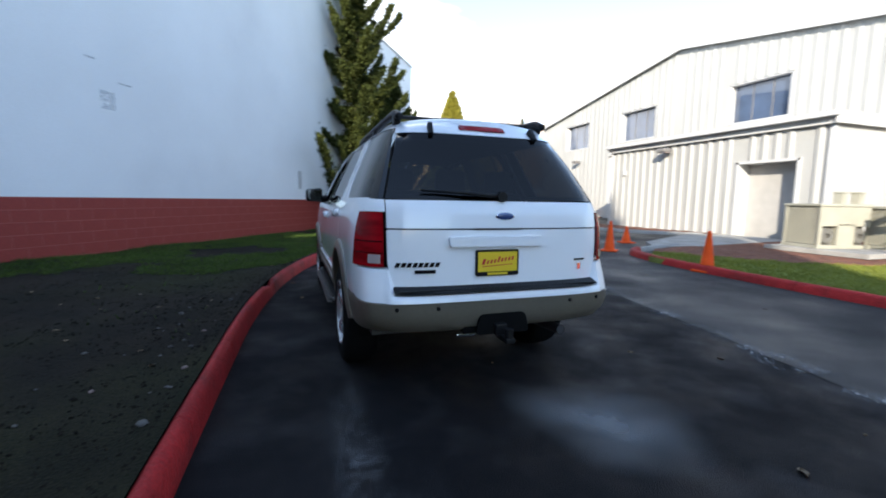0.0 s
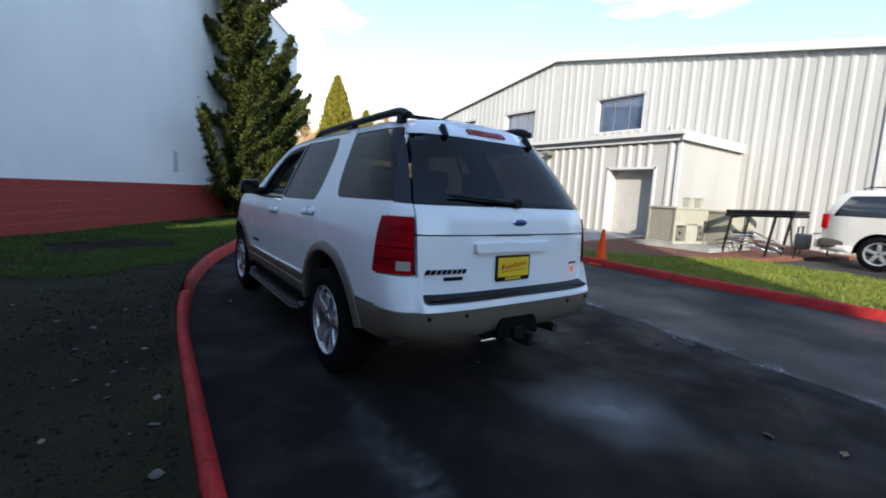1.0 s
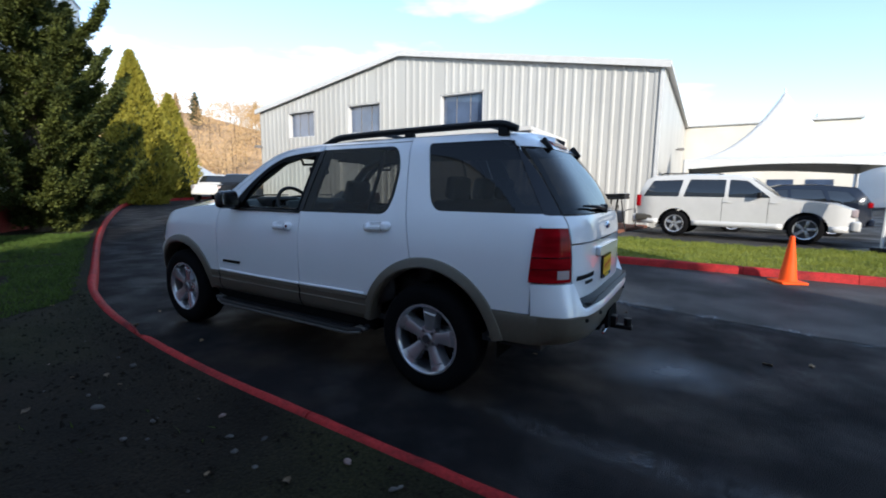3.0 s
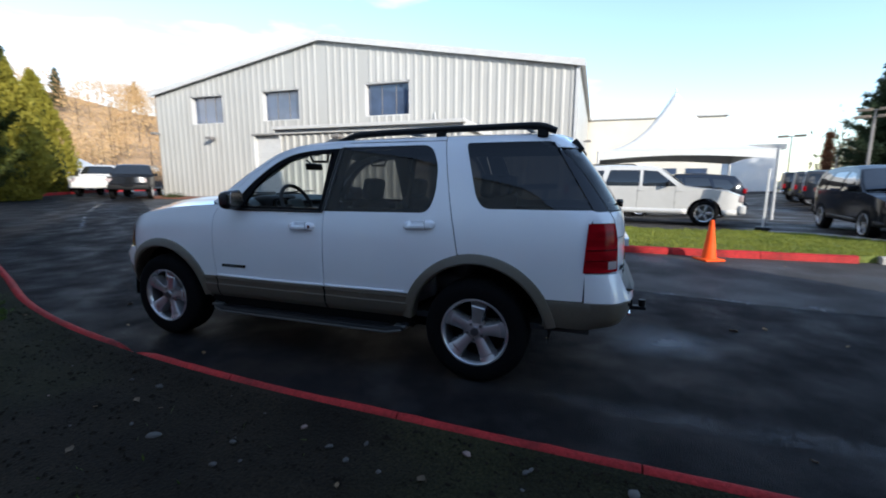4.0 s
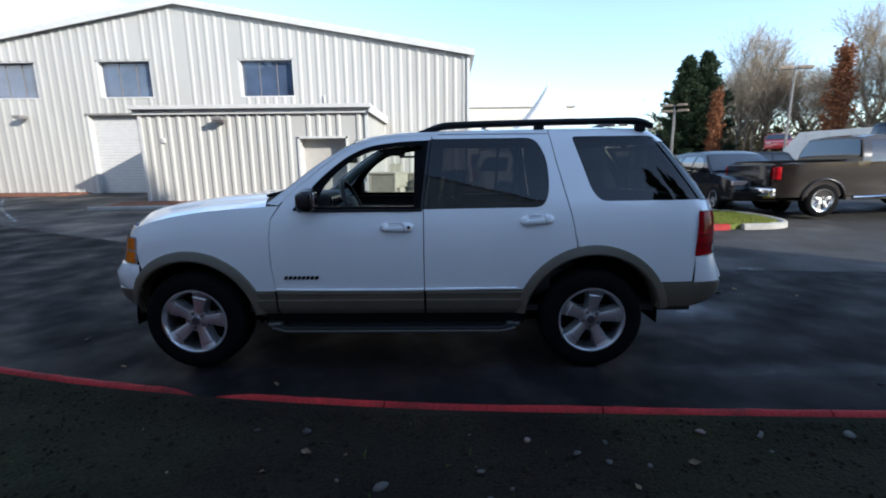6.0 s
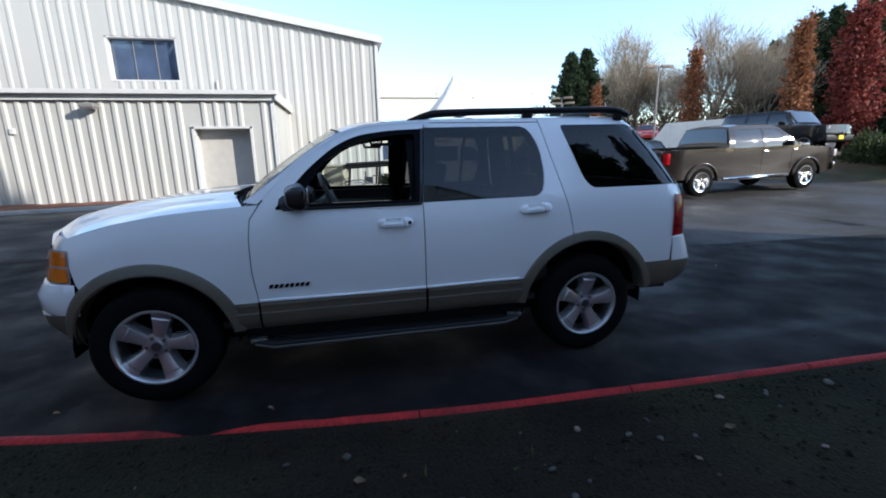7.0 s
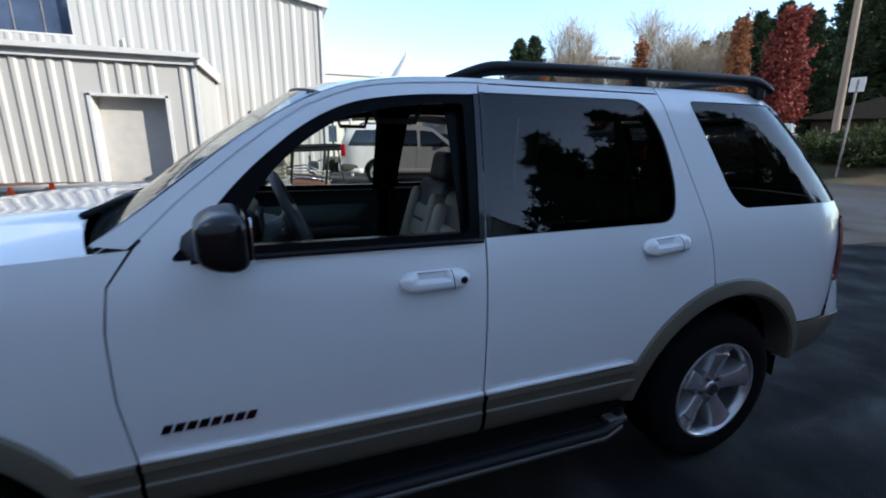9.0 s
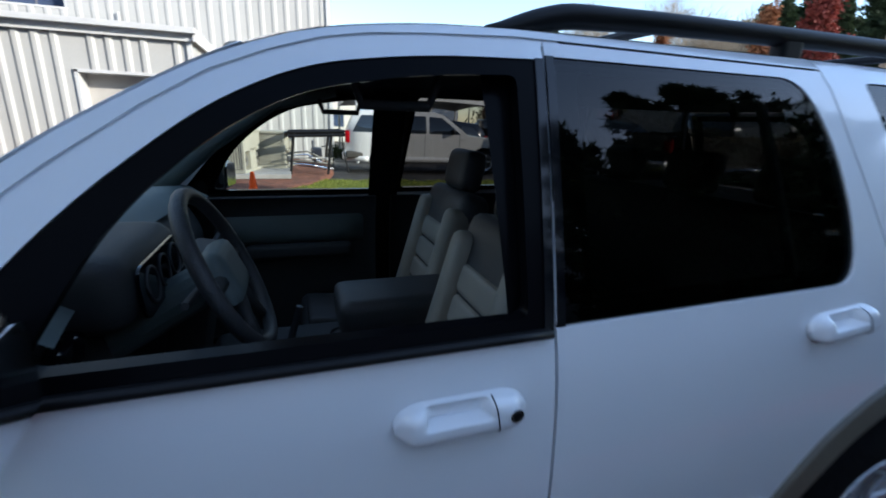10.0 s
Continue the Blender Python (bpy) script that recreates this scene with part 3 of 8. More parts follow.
QUARTER = [(0.296, 1.695), (0.258, 1.5), (0.211, 1.3), (0.161, 1.1), (0.126, 0.917)] + arc(0, 0.37, 0.552, 78, 146, 12) + [(-0.46, 0.652), (-0.70, 0.652), (-0.707, 0.83), (-0.728, 1.145), (-0.757, 1.215), (-0.757, 1.228), (-0.477, 1.678), (-0.455, 1.728), (0.296, 1.728)]
RAIL_TOP = curve_of([(2.33, 1.20), (2.11, 1.372), (1.955, 1.495), (1.75, 1.622), (1.60, 1.677), (1.40, 1.706), (1.18, 1.718), (0.305, 1.728), (-0.2, 1.729)], 0.05)
RAIL = [(y, RAIL_TOP(y)) for y in span(2.31, 1.2, 18)] + [(0.305, 1.728), (0.30, 1.699), (1.20, 1.699), (1.40, 1.686), (1.50, 1.676), (1.58, 1.661), (1.66, 1.635), (1.75, 1.597), (1.84, 1.540), (1.95, 1.459), (2.10, 1.334), (2.215, 1.22), (2.228, 1.21)]


def both(name, outline, material, holes=(), label="", off=0.0, lip=0.014, gap=0.0014, step=0.055, smooth=40, parent=None):
    """The same panel on the left and on the right side."""
    made = []
    for sg in (-1, 1):
        surf = lambda y, z, o, sg=sg: (sg * side_x(y, z, o), y, z)
        made.append(part(name, skin(outline, surf, holes, step, off, lip, gap), material, parent or car, label, smooth))
    return made


both("fender", FENDER, "car_white")
fdoors = both("front_door", FRONT_DOOR, "car_white", [FRAME_F])
rdoors = both("rear_door", REAR_DOOR, "car_white", [FRAME_R])
both("quarter_panel", QUARTER, "car_white", [rounded([(0.138, 1.673), (-0.472, 1.676), (-0.752, 1.229), (-0.038, 1.225), (0.021, 1.295)], [0.03, 0, 0, 0.05, 0.15])])
both("roof_rail_panel", RAIL, "car_white", gap=0.001)
both("quarter_window", WIN_Q, "glass_dark", label="dark tinted quarter window", off=-0.004, lip=0, gap=-0.004)
for i, sg in enumerate((-1, 1)):
    surf = lambda y, z, o, sg=sg: (sg * side_x(y, z, o), y, z)
    part("window_frame", skin(FRAME_F, surf, [WIN_F], 0.05, -0.004, 0.03, 0.001), "frame_black", fdoors[i], "black window surround", 40)
    part("window_frame", skin(FRAME_R, surf, [WIN_R], 0.05, -0.012, 0.03, 0.001), "black_gloss", rdoors[i], "glossy black window surround", 40)
    part("window_glass", skin(FRAME_R, surf, (), 0.06, -0.004, 0, 0.0015), "glass_tint", rdoors[i], "tinted glass", True)
    part("divider_bar", skin([(0.545, 1.19), (0.545, 1.645), (0.515, 1.645), (0.515, 1.19)], surf, (), 0.06, -0.022, 0.01, 0), "black_plastic", rdoors[i], "", True)
    part("pillar_cover", skin([(1.1525, 1.659), (1.172, 1.659), (1.226, 1.174), (1.2075, 1.174)], surf, (), 0.06, 0.0016, 0.006, 0), "black_gloss", fdoors[i], "glossy black pillar cover", 40)
    part("pillar_cover", skin([(1.1465, 1.666), (1.128, 1.666), (1.182, 1.179), (1.2005, 1.179)], surf, (), 0.06, 0.0016, 0.006, 0), "black_gloss", rdoors[i], "glossy black pillar cover", 40)
    part("belt_moulding", tube([(sg * (side_x(y, 1.172) + 0.004), y, 1.172) for y in span(2.08, 1.215, 10)], 0.013, 6, None, 0.7), "black_plastic", fdoors[i], "black rubber belt strip", True)
part("window_glass", skin(WIN_F, lambda y, z, o: (side_x(y, z, o), y, z), (), 0.06, -0.012, 0, -0.004), "glass_clear", fdoors[1], "clear glass", True)
SEAM = [(1.10, 1.697), (1.20, 1.697), (1.40, 1.684), (1.58, 1.659), (1.75, 1.596), (1.95, 1.458), (2.10, 1.332), (2.20, 1.235)]
both("seam_backing", [(y + 0.008, z + 0.012) for y, z in SEAM] + [(y - 0.008, z - 0.012) for y, z in reversed(SEAM)], "car_white", off=-0.006, lip=0, step=0.05, gap=0)
# dark inner shell, so that no gap looks through
SHELL = [(1.2, 0.34), (2.36, 0.34)] + arc(2.888, 0.37, 0.5, 180, 0, 16) + [(3.45, 0.37), (3.35, 0.75), (3.2, 1.0), (2.3, 1.15), (-0.70, 1.15), (-0.66, 0.45)] + arc(0, 0.37, 0.52, 172, 4, 16)
both("inner_shell", SHELL, "under", off=-0.03, lip=0, step=0.12, gap=0)

# ---- lower cladding, flares, bumpers ----
def clad(name, y0, y1, parent):
    """Tan cladding with a raised band."""
    for i, sg in enumerate((-1, 1)):
        prof = [(0.60, 0.0), (0.603, 0.016), (0.582, 0.020), (0.577, 0.012), (0.535, 0.012), (0.530, 0.020), (0.47, 0.020), (0.44, 0.010), (0.39, -0.03)]
        part(name, patch(lambda y, k: (sg * (side_x(y, prof[k][0]) + prof[k][1]), y, prof[k][0]), span(y0, y1, 12), list(range(len(prof)))), "tan_cladding", parent[i] if parent else car, "tan plastic cladding", 30)


clad("cladding", 2.262, 1.208, fdoors)
clad("cladding", 1.192, 0.50, rdoors)
clad("fender_cladding", 2.42, 2.275, None)
for i, sg in enumerate((-1, 1)):
    for y0, y1, dr in ((2.264, 1.208, fdoors[i]), (1.198, 0.53, rdoors[i])):
        part("lower_ledge", tube([(sg * (side_x(y, 0.612) + 0.006), y, 0.610 + 0.004 * math.sin(3 * y)) for y in span(y0, y1, 10)], 0.0095, 8), "car_white", dr, "", True)


def flare(cy, ro, ri, a0, a1):
    for sg in (-1, 1):
        rs = [(ro, -0.006), (ro - 0.008, 0.012), (ro - 0.03, 0.020), (ri + 0.012, 0.026), (ri, 0.018), (ri - 0.004, -0.03), (ri - 0.002, -0.10)]
        def at(a, k):
            r, o = rs[k]
            y, z = cy + r * math.cos(radians(a)), 0.37 + r * math.sin(radians(a))
            return (sg * (side_x(y, max(z, 0.3)) + o), y, z)
        part("wheel_arch_flare", patch(at, span(a0, a1, 36), list(range(7))), "tan_cladding", car, "tan wheel arch flare", 40)
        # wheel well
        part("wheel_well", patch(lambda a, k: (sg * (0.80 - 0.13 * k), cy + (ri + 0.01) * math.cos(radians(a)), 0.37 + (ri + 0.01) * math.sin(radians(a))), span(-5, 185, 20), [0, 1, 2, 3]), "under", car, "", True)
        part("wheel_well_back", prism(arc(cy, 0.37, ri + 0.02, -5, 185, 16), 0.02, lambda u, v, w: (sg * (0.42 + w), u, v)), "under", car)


flare(2.888, 0.53, 0.452, 4, 174)
flare(0.0, 0.556, 0.482, 6, 170)

# rear bumper, wrapped round the tail
def wrap(name, y0, rows, material, label="", n=90):
    def at(u, k):
        a_mid = 180 * u
        top = rows(a_mid)
        z, o = top[k]
        a0 = angle_at_y(y0, z)
        a = a0 + (180 - 2 * a0) * u
        z, o = rows(a)[k]
        o *= 0.12 + 0.88 * smoothstep(14, 46, min(a, 180 - a))
        return corner(a, z, o)
    return part(name, patch(at, [0.5 - 0.5 * math.cos(math.pi * i / n) for i in range(n + 1)], list(range(len(rows(90))))), material, car, label, 40)


def bumper_white(a):
    x = abs(corner(a, 0.75).x)
    t = smoothstep(0.64, 0.69, x)
    top = 0.692 + (0.835 - 0.692) * t
    return [(top, -0.03 + 0.02 * (1 - t)), (top - 0.004, 0.012 + 0.04 * (1 - t)), (0.5 * top + 0.5 * 0.665, 0.03 + 0.03 * (1 - t)), (0.665, 0.045 + 0.018 * (1 - t)), (0.650, 0.047 + 0.018 * (1 - t)), (0.644, 0.03)]


def bumper_tan(a):
    return [(0.650, 0.03), (0.644, 0.052), (0.585, 0.05), (0.53, 0.035), (0.478, 0.005), (0.462, -0.03), (0.462, -0.25)]


wrap("rear_bumper_cover", -0.703, bumper_white, "car_white", "white upper rear bumper")
wrap("rear_bumper_valance", -0.455, bumper_tan, "tan_cladding", "tan lower rear bumper")
bm = bmesh.new()
g = [[bm.verts.new((x, rear_y(x, 0.72) + 0.03 + (-0.10 - 0.008 * abs(x)) * v, 0.702 + 0.042 * (1 - v))) for v in (0, 0.25, 0.5, 0.75, 1)] for x in span(-0.665, 0.665, 24)]
for i in range(24):
    for j in range(4):
        bm.faces.new((g[i][j], g[i + 1][j], g[i + 1][j + 1], g[i][j + 1]))
bmesh.ops.recalc_face_normals(bm, faces=bm.faces)
part("step_pad", bm, "black_plastic", car, "ribbed black step pad", True)
for k in range(7):
    part("pad_rib", box((1.28, 0.006, 0.006), (0, -0.945 - 0.009 * k, 0.714)), "black_plastic", car)
for a in (62, 80, 101, 119):
    p, q = corner(a, 0.615, 0.03), corner(a, 0.615, 0.058)
    part("parking_sensor", rod(0.012, p, q, 12), "black_plastic", car)
# front bumper, headlamps, grille
def front_white(a):
    return [(0.79, -0.01), (0.785, 0.012), (0.72, 0.035), (0.63, 0.035), (0.60, 0.02)]


def front_tan(a):
    return [(0.602, 0.02), (0.595, 0.035), (0.52, 0.03), (0.42, 0.0), (0.38, -0.06)]


def front_run(y0, rows):
    def at(u, k):
        z, o = rows(0)[k]
        a0 = nose_angle(y0, z)
        a = a0 + (180 - 2 * a0) * u
        return nose(a, z, o * (0.1 + 0.9 * smoothstep(a0, a0 + 25, min(a, 180 - a))))
    return patch(at, span(0, 1, 60), list(range(5)))


part("front_bumper", front_run(3.262, front_white), "car_white", car, "white front bumper", 40)
part("front_valance", front_run(3.30, front_tan), "tan_cladding", car, "tan lower front bumper", 40)
part("nose_panel", patch(lambda u, z: nose(nose_angle(3.30, z) + (180 - 2 * nose_angle(3.30, z)) * u, z, -0.006), span(0, 1, 40), span(0.78, 1.06, 6)), "car_white", car, "", True)
for m in (lambda a: a, lambda a: 180 - a):
    lamp = part("headlamp", patch(lambda u, z: nose(m(nose_angle(3.275, z) + (64 - nose_angle(3.275, z)) * u), z, 0.002), span(0, 1, 16), span(0.797, 0.988, 6)), "tail_clear", car, "clear headlamp", True)
    for z0, z1 in ((0.805, 0.885), (0.898, 0.978)):
        part("turn_signal", patch(lambda u, z: nose(m(nose_angle(3.285, z) + (nose_angle(3.47, z) - nose_angle(3.285, z)) * u), z, 0.006), span(0, 1, 8), span(z0, z1, 4)), "amber", lamp, "amber side marker", True)
part("grille", patch(lambda a, z: nose(a, z, 0.004), span(66, 114, 16), span(0.81, 1.0, 5)), "black_plastic", car, "dark grille", True)

# ---- tail lamps, rear corners ----
for m in (lambda a: a, lambda a: 180 - a):
    def lamp_at(u, z, off=0.008):
        a0, a1 = angle_at_y(-0.685 - 0.066 * (z - 0.84), z), angle_at_x(0.705, z)
        return corner(m(a0 + (a1 - a0) * u), z, off)
    lamp = part("tail_lamp", patch(lambda u, z: lamp_at(u, z), span(0, 1, 14), span(0.842, 1.148, 10)), "tail_red", car, "red tail lamp with clear reverse light", True)
    part("lens_divider", patch(lambda u, z: lamp_at(u, z, 0.0105), span(0.02, 0.98, 14), [0.982, 0.988]), "black_gloss", lamp)
    part("lens_divider", patch(lambda u, z: lamp_at(u, z, 0.0105), span(0.02, 0.98, 14), [0.918, 0.922]), "black_gloss", lamp)
    part("reverse_light", patch(lambda u, z: lamp_at(u, z, 0.011), span(0.60, 0.93, 8), span(0.862, 0.912, 3)), "tail_clear", lamp, "clear reverse light lens", True)
    part("corner_panel", patch(lambda u, z: corner(m(angle_at_y(-0.737, z) + (angle_at_x(0.697, z) - angle_at_y(-0.737, z)) * u), z), span(0, 1, 12), [1.15, 1.17, 1.19, 1.205, 1.219]), "car_white", car, "", True)

    def d_pillar(u, z):
        t = (z - 1.222) / 0.45
        a0, a1 = angle_at_y(-0.742 + 0.28 * t, z), angle_at_x(0.70 - 0.14 * t, z)
        return corner(m(a0 + (a1 - a0) * u), z, 0.0012)

    part("rear_pillar_trim", patch(d_pillar, span(0, 1, 10), span(1.222, 1.672, 12)), "black_gloss", car, "glossy black rear pillar", True)
    part("rear_pillar_backing", patch(lambda u, z: corner(m(angle_at_y(-0.70, z) + (angle_at_x(0.66, z) - angle_at_y(-0.70, z)) * u), z, -0.03), span(0, 1, 8), span(0.5, 1.2, 6)), "under", car)

# ---- tailgate ----
def rear_surf(x, z, o):
    return (x, rear_y(x, z, o), z)


GATE = rounded([(-0.66, 0.715), (0.66, 0.715), (0.69, 0.86), (0.695, 1.052), (-0.695, 1.052), (-0.69, 0.86)], 0.015)
GLASS_BAND = [(-0.695, 1.058), (0.695, 1.058), (0.692, 1.218), (-0.692, 1.218)]
GLASS = [(-0.692, 1.222), (0.692, 1.222), (0.632, 1.42), (0.558, 1.62), (0.52, 1.635), (-0.52, 1.635), (-0.558, 1.62), (-0.632, 1.42)]
tailgate = part("tailgate", skin(GATE, rear_surf, (), 0.06, 0.0, 0.02), "car_white", car, "white tailgate", 40)
part("tailgate_glass_band", skin(GLASS_BAND, rear_surf, (), 0.05, 0.002, 0.02), "car_white", car, "white lower band of the lifting rear window", 40)
part("rear_window", skin(GLASS, rear_surf, (), 0.06, 0.0, 0.01, 0.002), "glass_dark", car, "dark tinted rear window", 40)
INNER = [(-0.645, 1.25), (0.645, 1.25), (0.588, 1.42), (0.525, 1.59), (-0.525, 1.59), (-0.588, 1.42)]
part("rear_window_border", skin([(-0.685, 1.226), (0.685, 1.226), (0.627, 1.42), (0.553, 1.62), (-0.553, 1.62), (-0.627, 1.42)], rear_surf, [INNER], 0.06, -0.006, 0), "black_gloss", car, "", True)
part("roof_spoiler", skin([(-0.562, 1.636), (0.562, 1.636), (0.535, 1.70), (0.46, 1.722), (-0.46, 1.722), (-0.535, 1.70)], rear_surf, (), 0.05, 0.004, 0.03, 0), "car_white", car, "", 40)
brake = part("high_brake_lamp", skin(rounded([(-0.165, 1.668), (0.165, 1.668), (0.155, 1.705), (-0.155, 1.705)], 0.012), rear_surf, (), 0.04, 0.012, 0.02, 0), "tail_red", car, "dark red high brake lamp", 40)
for sx in (-1, 1):
    part("glass_hinge", box((0.034, 0.05, 0.10), (sx * 0.36, rear_y(0.36, 1.655) - 0.012, 1.655), 0.012, Euler((radians(-38), 0, radians(8 * sx))).to_matrix().to_4x4()), "black_plastic", car, "black hinge", 40)
part("plate_shelf", skin(rounded([(-0.345, 0.955), (0.255, 0.955), (0.262, 1.012), (-0.352, 1.012)], 0.012), rear_surf, (), 0.05, 0.028, 0.035, 0), "car_white", tailgate, "", 40)
part("gate_recess", skin([(-0.20, 1.049), (0.12, 1.049), (0.10, 1.060), (-0.18, 1.060)], rear_surf, (), 0.05, 0.004, 0.01, 0), "black_plastic", tailgate)
plate = part("licence_plate", skin(rounded([(-0.185, 0.780), (0.095, 0.780), (0.095, 0.935), (-0.185, 0.935)], 0.012), rear_surf, (), 0.05, 0.012, 0.012, 0), "black_gloss", tailgate, "yellow dealer plate in a black frame", 40)
part("plate_face", skin([(-0.172, 0.806), (0.082, 0.806), (0.082, 0.922), (-0.172, 0.922)], rear_surf, (), 0.05, 0.015, 0, 0), "yellow", plate, "yellow plate face")
random.seed(5)
xq = -0.150
for i in range(9):     # unreadable script lettering as slanted bars
    w = 0.017 if i else 0.024
    h = 0.034 if i in (0, 4) else 0.022
    z0 = 0.848 + 0.003 * i
    part("lettering_bar", skin([(xq, z0), (xq + w * 0.75, z0), (xq + w * 0.75 + h * 0.35, z0 + h), (xq + h * 0.35, z0 + h)], rear_surf, (), 0.05, 0.0165, 0, 0), "plate_red", plate)
    xq += w + 0.006
part("lettering_bar", skin([(-0.145, 0.834), (0.05, 0.846), (0.05, 0.850), (-0.145, 0.839)], rear_surf, (), 0.05, 0.0165, 0, 0), "plate_red", plate)
part("lettering_bar", skin([(-0.11, 0.786), (0.02, 0.786), (0.02, 0.800), (-0.11, 0.800)], rear_surf, (), 0.05, 0.0135, 0, 0), "yellow", plate)
bm = bmesh.new()
bmesh.ops.create_uvsphere(bm, u_segments=24, v_segments=8, radius=1, matrix=Matrix.Translation((0.005, REAR(1.13) - 0.004, 1.13)) @ Matrix.Diagonal((0.064, 0.012, 0.026, 1)))
badge = part("oval_badge", bm, "chrome", tailgate, "blue oval badge with a chrome rim", True)
bm = bmesh.new()
bmesh.ops.create_uvsphere(bm, u_segments=24, v_segments=8, radius=1, matrix=Matrix.Translation((0.005, REAR(1.13) - 0.008, 1.13)) @ Matrix.Diagonal((0.057, 0.0105, 0.021, 1)))
part("oval_face", bm, "blue_oval", badge, "", True)


def letter_bars(x0, x1, z0, h, n, surf, parent, material="black_gloss", off=0.006):
    """A name plate drawn as plain bars."""
    w = (x1 - x0) / n
    for i in range(n):
        a = x0 + w * i
        s = math.copysign(h * 0.45, w)
        part("badge_bar", skin([(a, z0), (a + w * 0.72, z0), (a + w * 0.72 + s, z0 + h), (a + s, z0 + h)], surf, (), 0.05, off, 0.006, 0), material, parent)


letter_bars(-0.655, -0.40, 0.842, 0.026, 8, rear_surf, tailgate)
part("badge_bar", skin([(-0.545, 0.806), (-0.425, 0.806), (-0.425, 0.826), (-0.545, 0.826)], rear_surf, (), 0.05, 0.006, 0.006, 0), "black_gloss", tailgate)
letter_bars(0.50, 0.585, 0.852, 0.012, 5, rear_surf, tailgate)
part("badge_bar", skin([(0.53, 0.795), (0.55, 0.795), (0.555, 0.835), (0.525, 0.835)], rear_surf, (), 0.05, 0.006, 0.006, 0), "chrome", tailgate)
left_surf = lambda y, z, o: (-side_x(y, z, o), y, z)
letter_bars(2.205, 1.955, 0.688, 0.024, 8, left_surf, fdoors[0])
# rear wiper
wiper = part("rear_wiper", tube([(-0.02, rear_y(0, 1.245) - 0.02, 1.245), (-0.25, rear_y(0.25, 1.262) - 0.03, 1.262), (-0.50, rear_y(0.5, 1.27) - 0.025, 1.272)], [0.016, 0.011, 0.006], 8), "black_plastic", car, "black rear wiper", True)
part("wiper_motor", rod(0.03, (-0.01, rear_y(0, 1.24) + 0.01, 1.243), (-0.01, rear_y(0, 1.24) - 0.035, 1.243), 16), "black_plastic", wiper)
# tow hitch and exhaust
# a black panel on the bumper paints the hollow's shade
part("hitch_opening", skin(rounded([(-0.20, 0.445), (-0.17, 0.565), (0.12, 0.565), (0.15, 0.445)], 0.03), lambda x, z, o: (x, rear_y(x, z, o), z), (), 0.06, 0.052, 0.02, 0), "under", car, "dark panel painted as the shaded hitch opening in the bumper", 40)
hitch = part("tow_hitch", box((0.42, 0.06, 0.11), (-0.05, -0.955, 0.50), 0.01), "under", car, "black tow hitch receiver")
part("receiver_tube", box((0.07, 0.16, 0.07), (-0.05, -0.98, 0.475), 0.008), "black_plastic", hitch)
part("ball_mount", box((0.055, 0.14, 0.03), (-0.04, -1.09, 0.435), 0.008), "black_plastic", hitch)
part("hitch_ball", rod(0.025, (-0.04, -1.13, 0.44), (-0.04, -1.13, 0.50), 12), "black_plastic", hitch)
part("hitch_light", box((0.11, 0.02, 0.018), (-0.26, -1.02, 0.452), 0.004), "chrome", hitch, "bright chrome strip")
part("exhaust_pipe", rod(0.032, (0.40, -0.62, 0.40), (0.44, -0.93, 0.40), 16), "alloy_dark", car)

# ---- roof, hood, windscreen ----
ROOF_TAIL = curve_of([(0.1, 1.729), (-0.42, 1.729), (-0.56, 1.70)], 0.018)


def ROOF_EDGE(y):
    return RAIL_TOP(y) if y > 0.2 else ROOF_TAIL(y)




def roof_at(u, y):
    ze = ROOF_EDGE(y)
    xe = side_x(y, ze)
    return (u * xe, y, ze + 0.001 + (0.038 + 0.024 * smoothstep(1.45, 1.785, y)) * (1 - abs(u) ** 2.4))


for sg in (-1, 1):
    part("roof_ditch", tube([(sg * (side_x(y, ROOF_EDGE(y)) - 0.014), y, ROOF_EDGE(y) - 0.010) for y in span(1.72, -0.40, 20)], 0.011, 6), "car_white", car, "", True)
part("roof", patch(lambda u, s: roof_at(u, -0.555 + (1.785 - 0.085 * u * u + 0.555) * s), span(-1, 1, 24), span(0, 1, 40)), "car_white", car, "white roof", True)
HOOD_EDGE = curve_of([(2.25, 1.197), (2.45, 1.195), (2.77, 1.17), (3.05, 1.125), (3.30, 1.055), (3.5, 0.985)], 0.04)


def hood_at(u, t):
    y0 = 2.43 - 0.12 * abs(u) ** 3
    ye = y0 + t * (3.42 - y0)
    y = ye + t * 0.22 * (1 - u * u)
    ze = HOOD_EDGE(ye)
    xe = side_x(ye, ze)
    crown = 0.075 * (1 - abs(u) ** 2.8) + 0.012 * (smoothstep(0.40, 0.5, abs(u)) - smoothstep(0.55, 0.66, abs(u)))
    return (u * xe, y, ze + crown - 0.05 * smoothstep(0.8, 1.0, t))


part("hood", patch(hood_at, span(-1, 1, 32), span(0, 1, 20)), "car_white", car, "white hood with soft creases", True)


def screen_at(u, t):
    y, z = 2.43 + (1.78 - 2.43) * t, 1.225 + (1.684 - 1.225) * t + 0.03 * math.sin(math.pi * t)
    xe = 0.796 + (0.600 - 0.796) * t
    return (u * xe, y - (0.13 - 0.05 * t) * u * u, z - (0.03 * t + 0.015) * u * u)


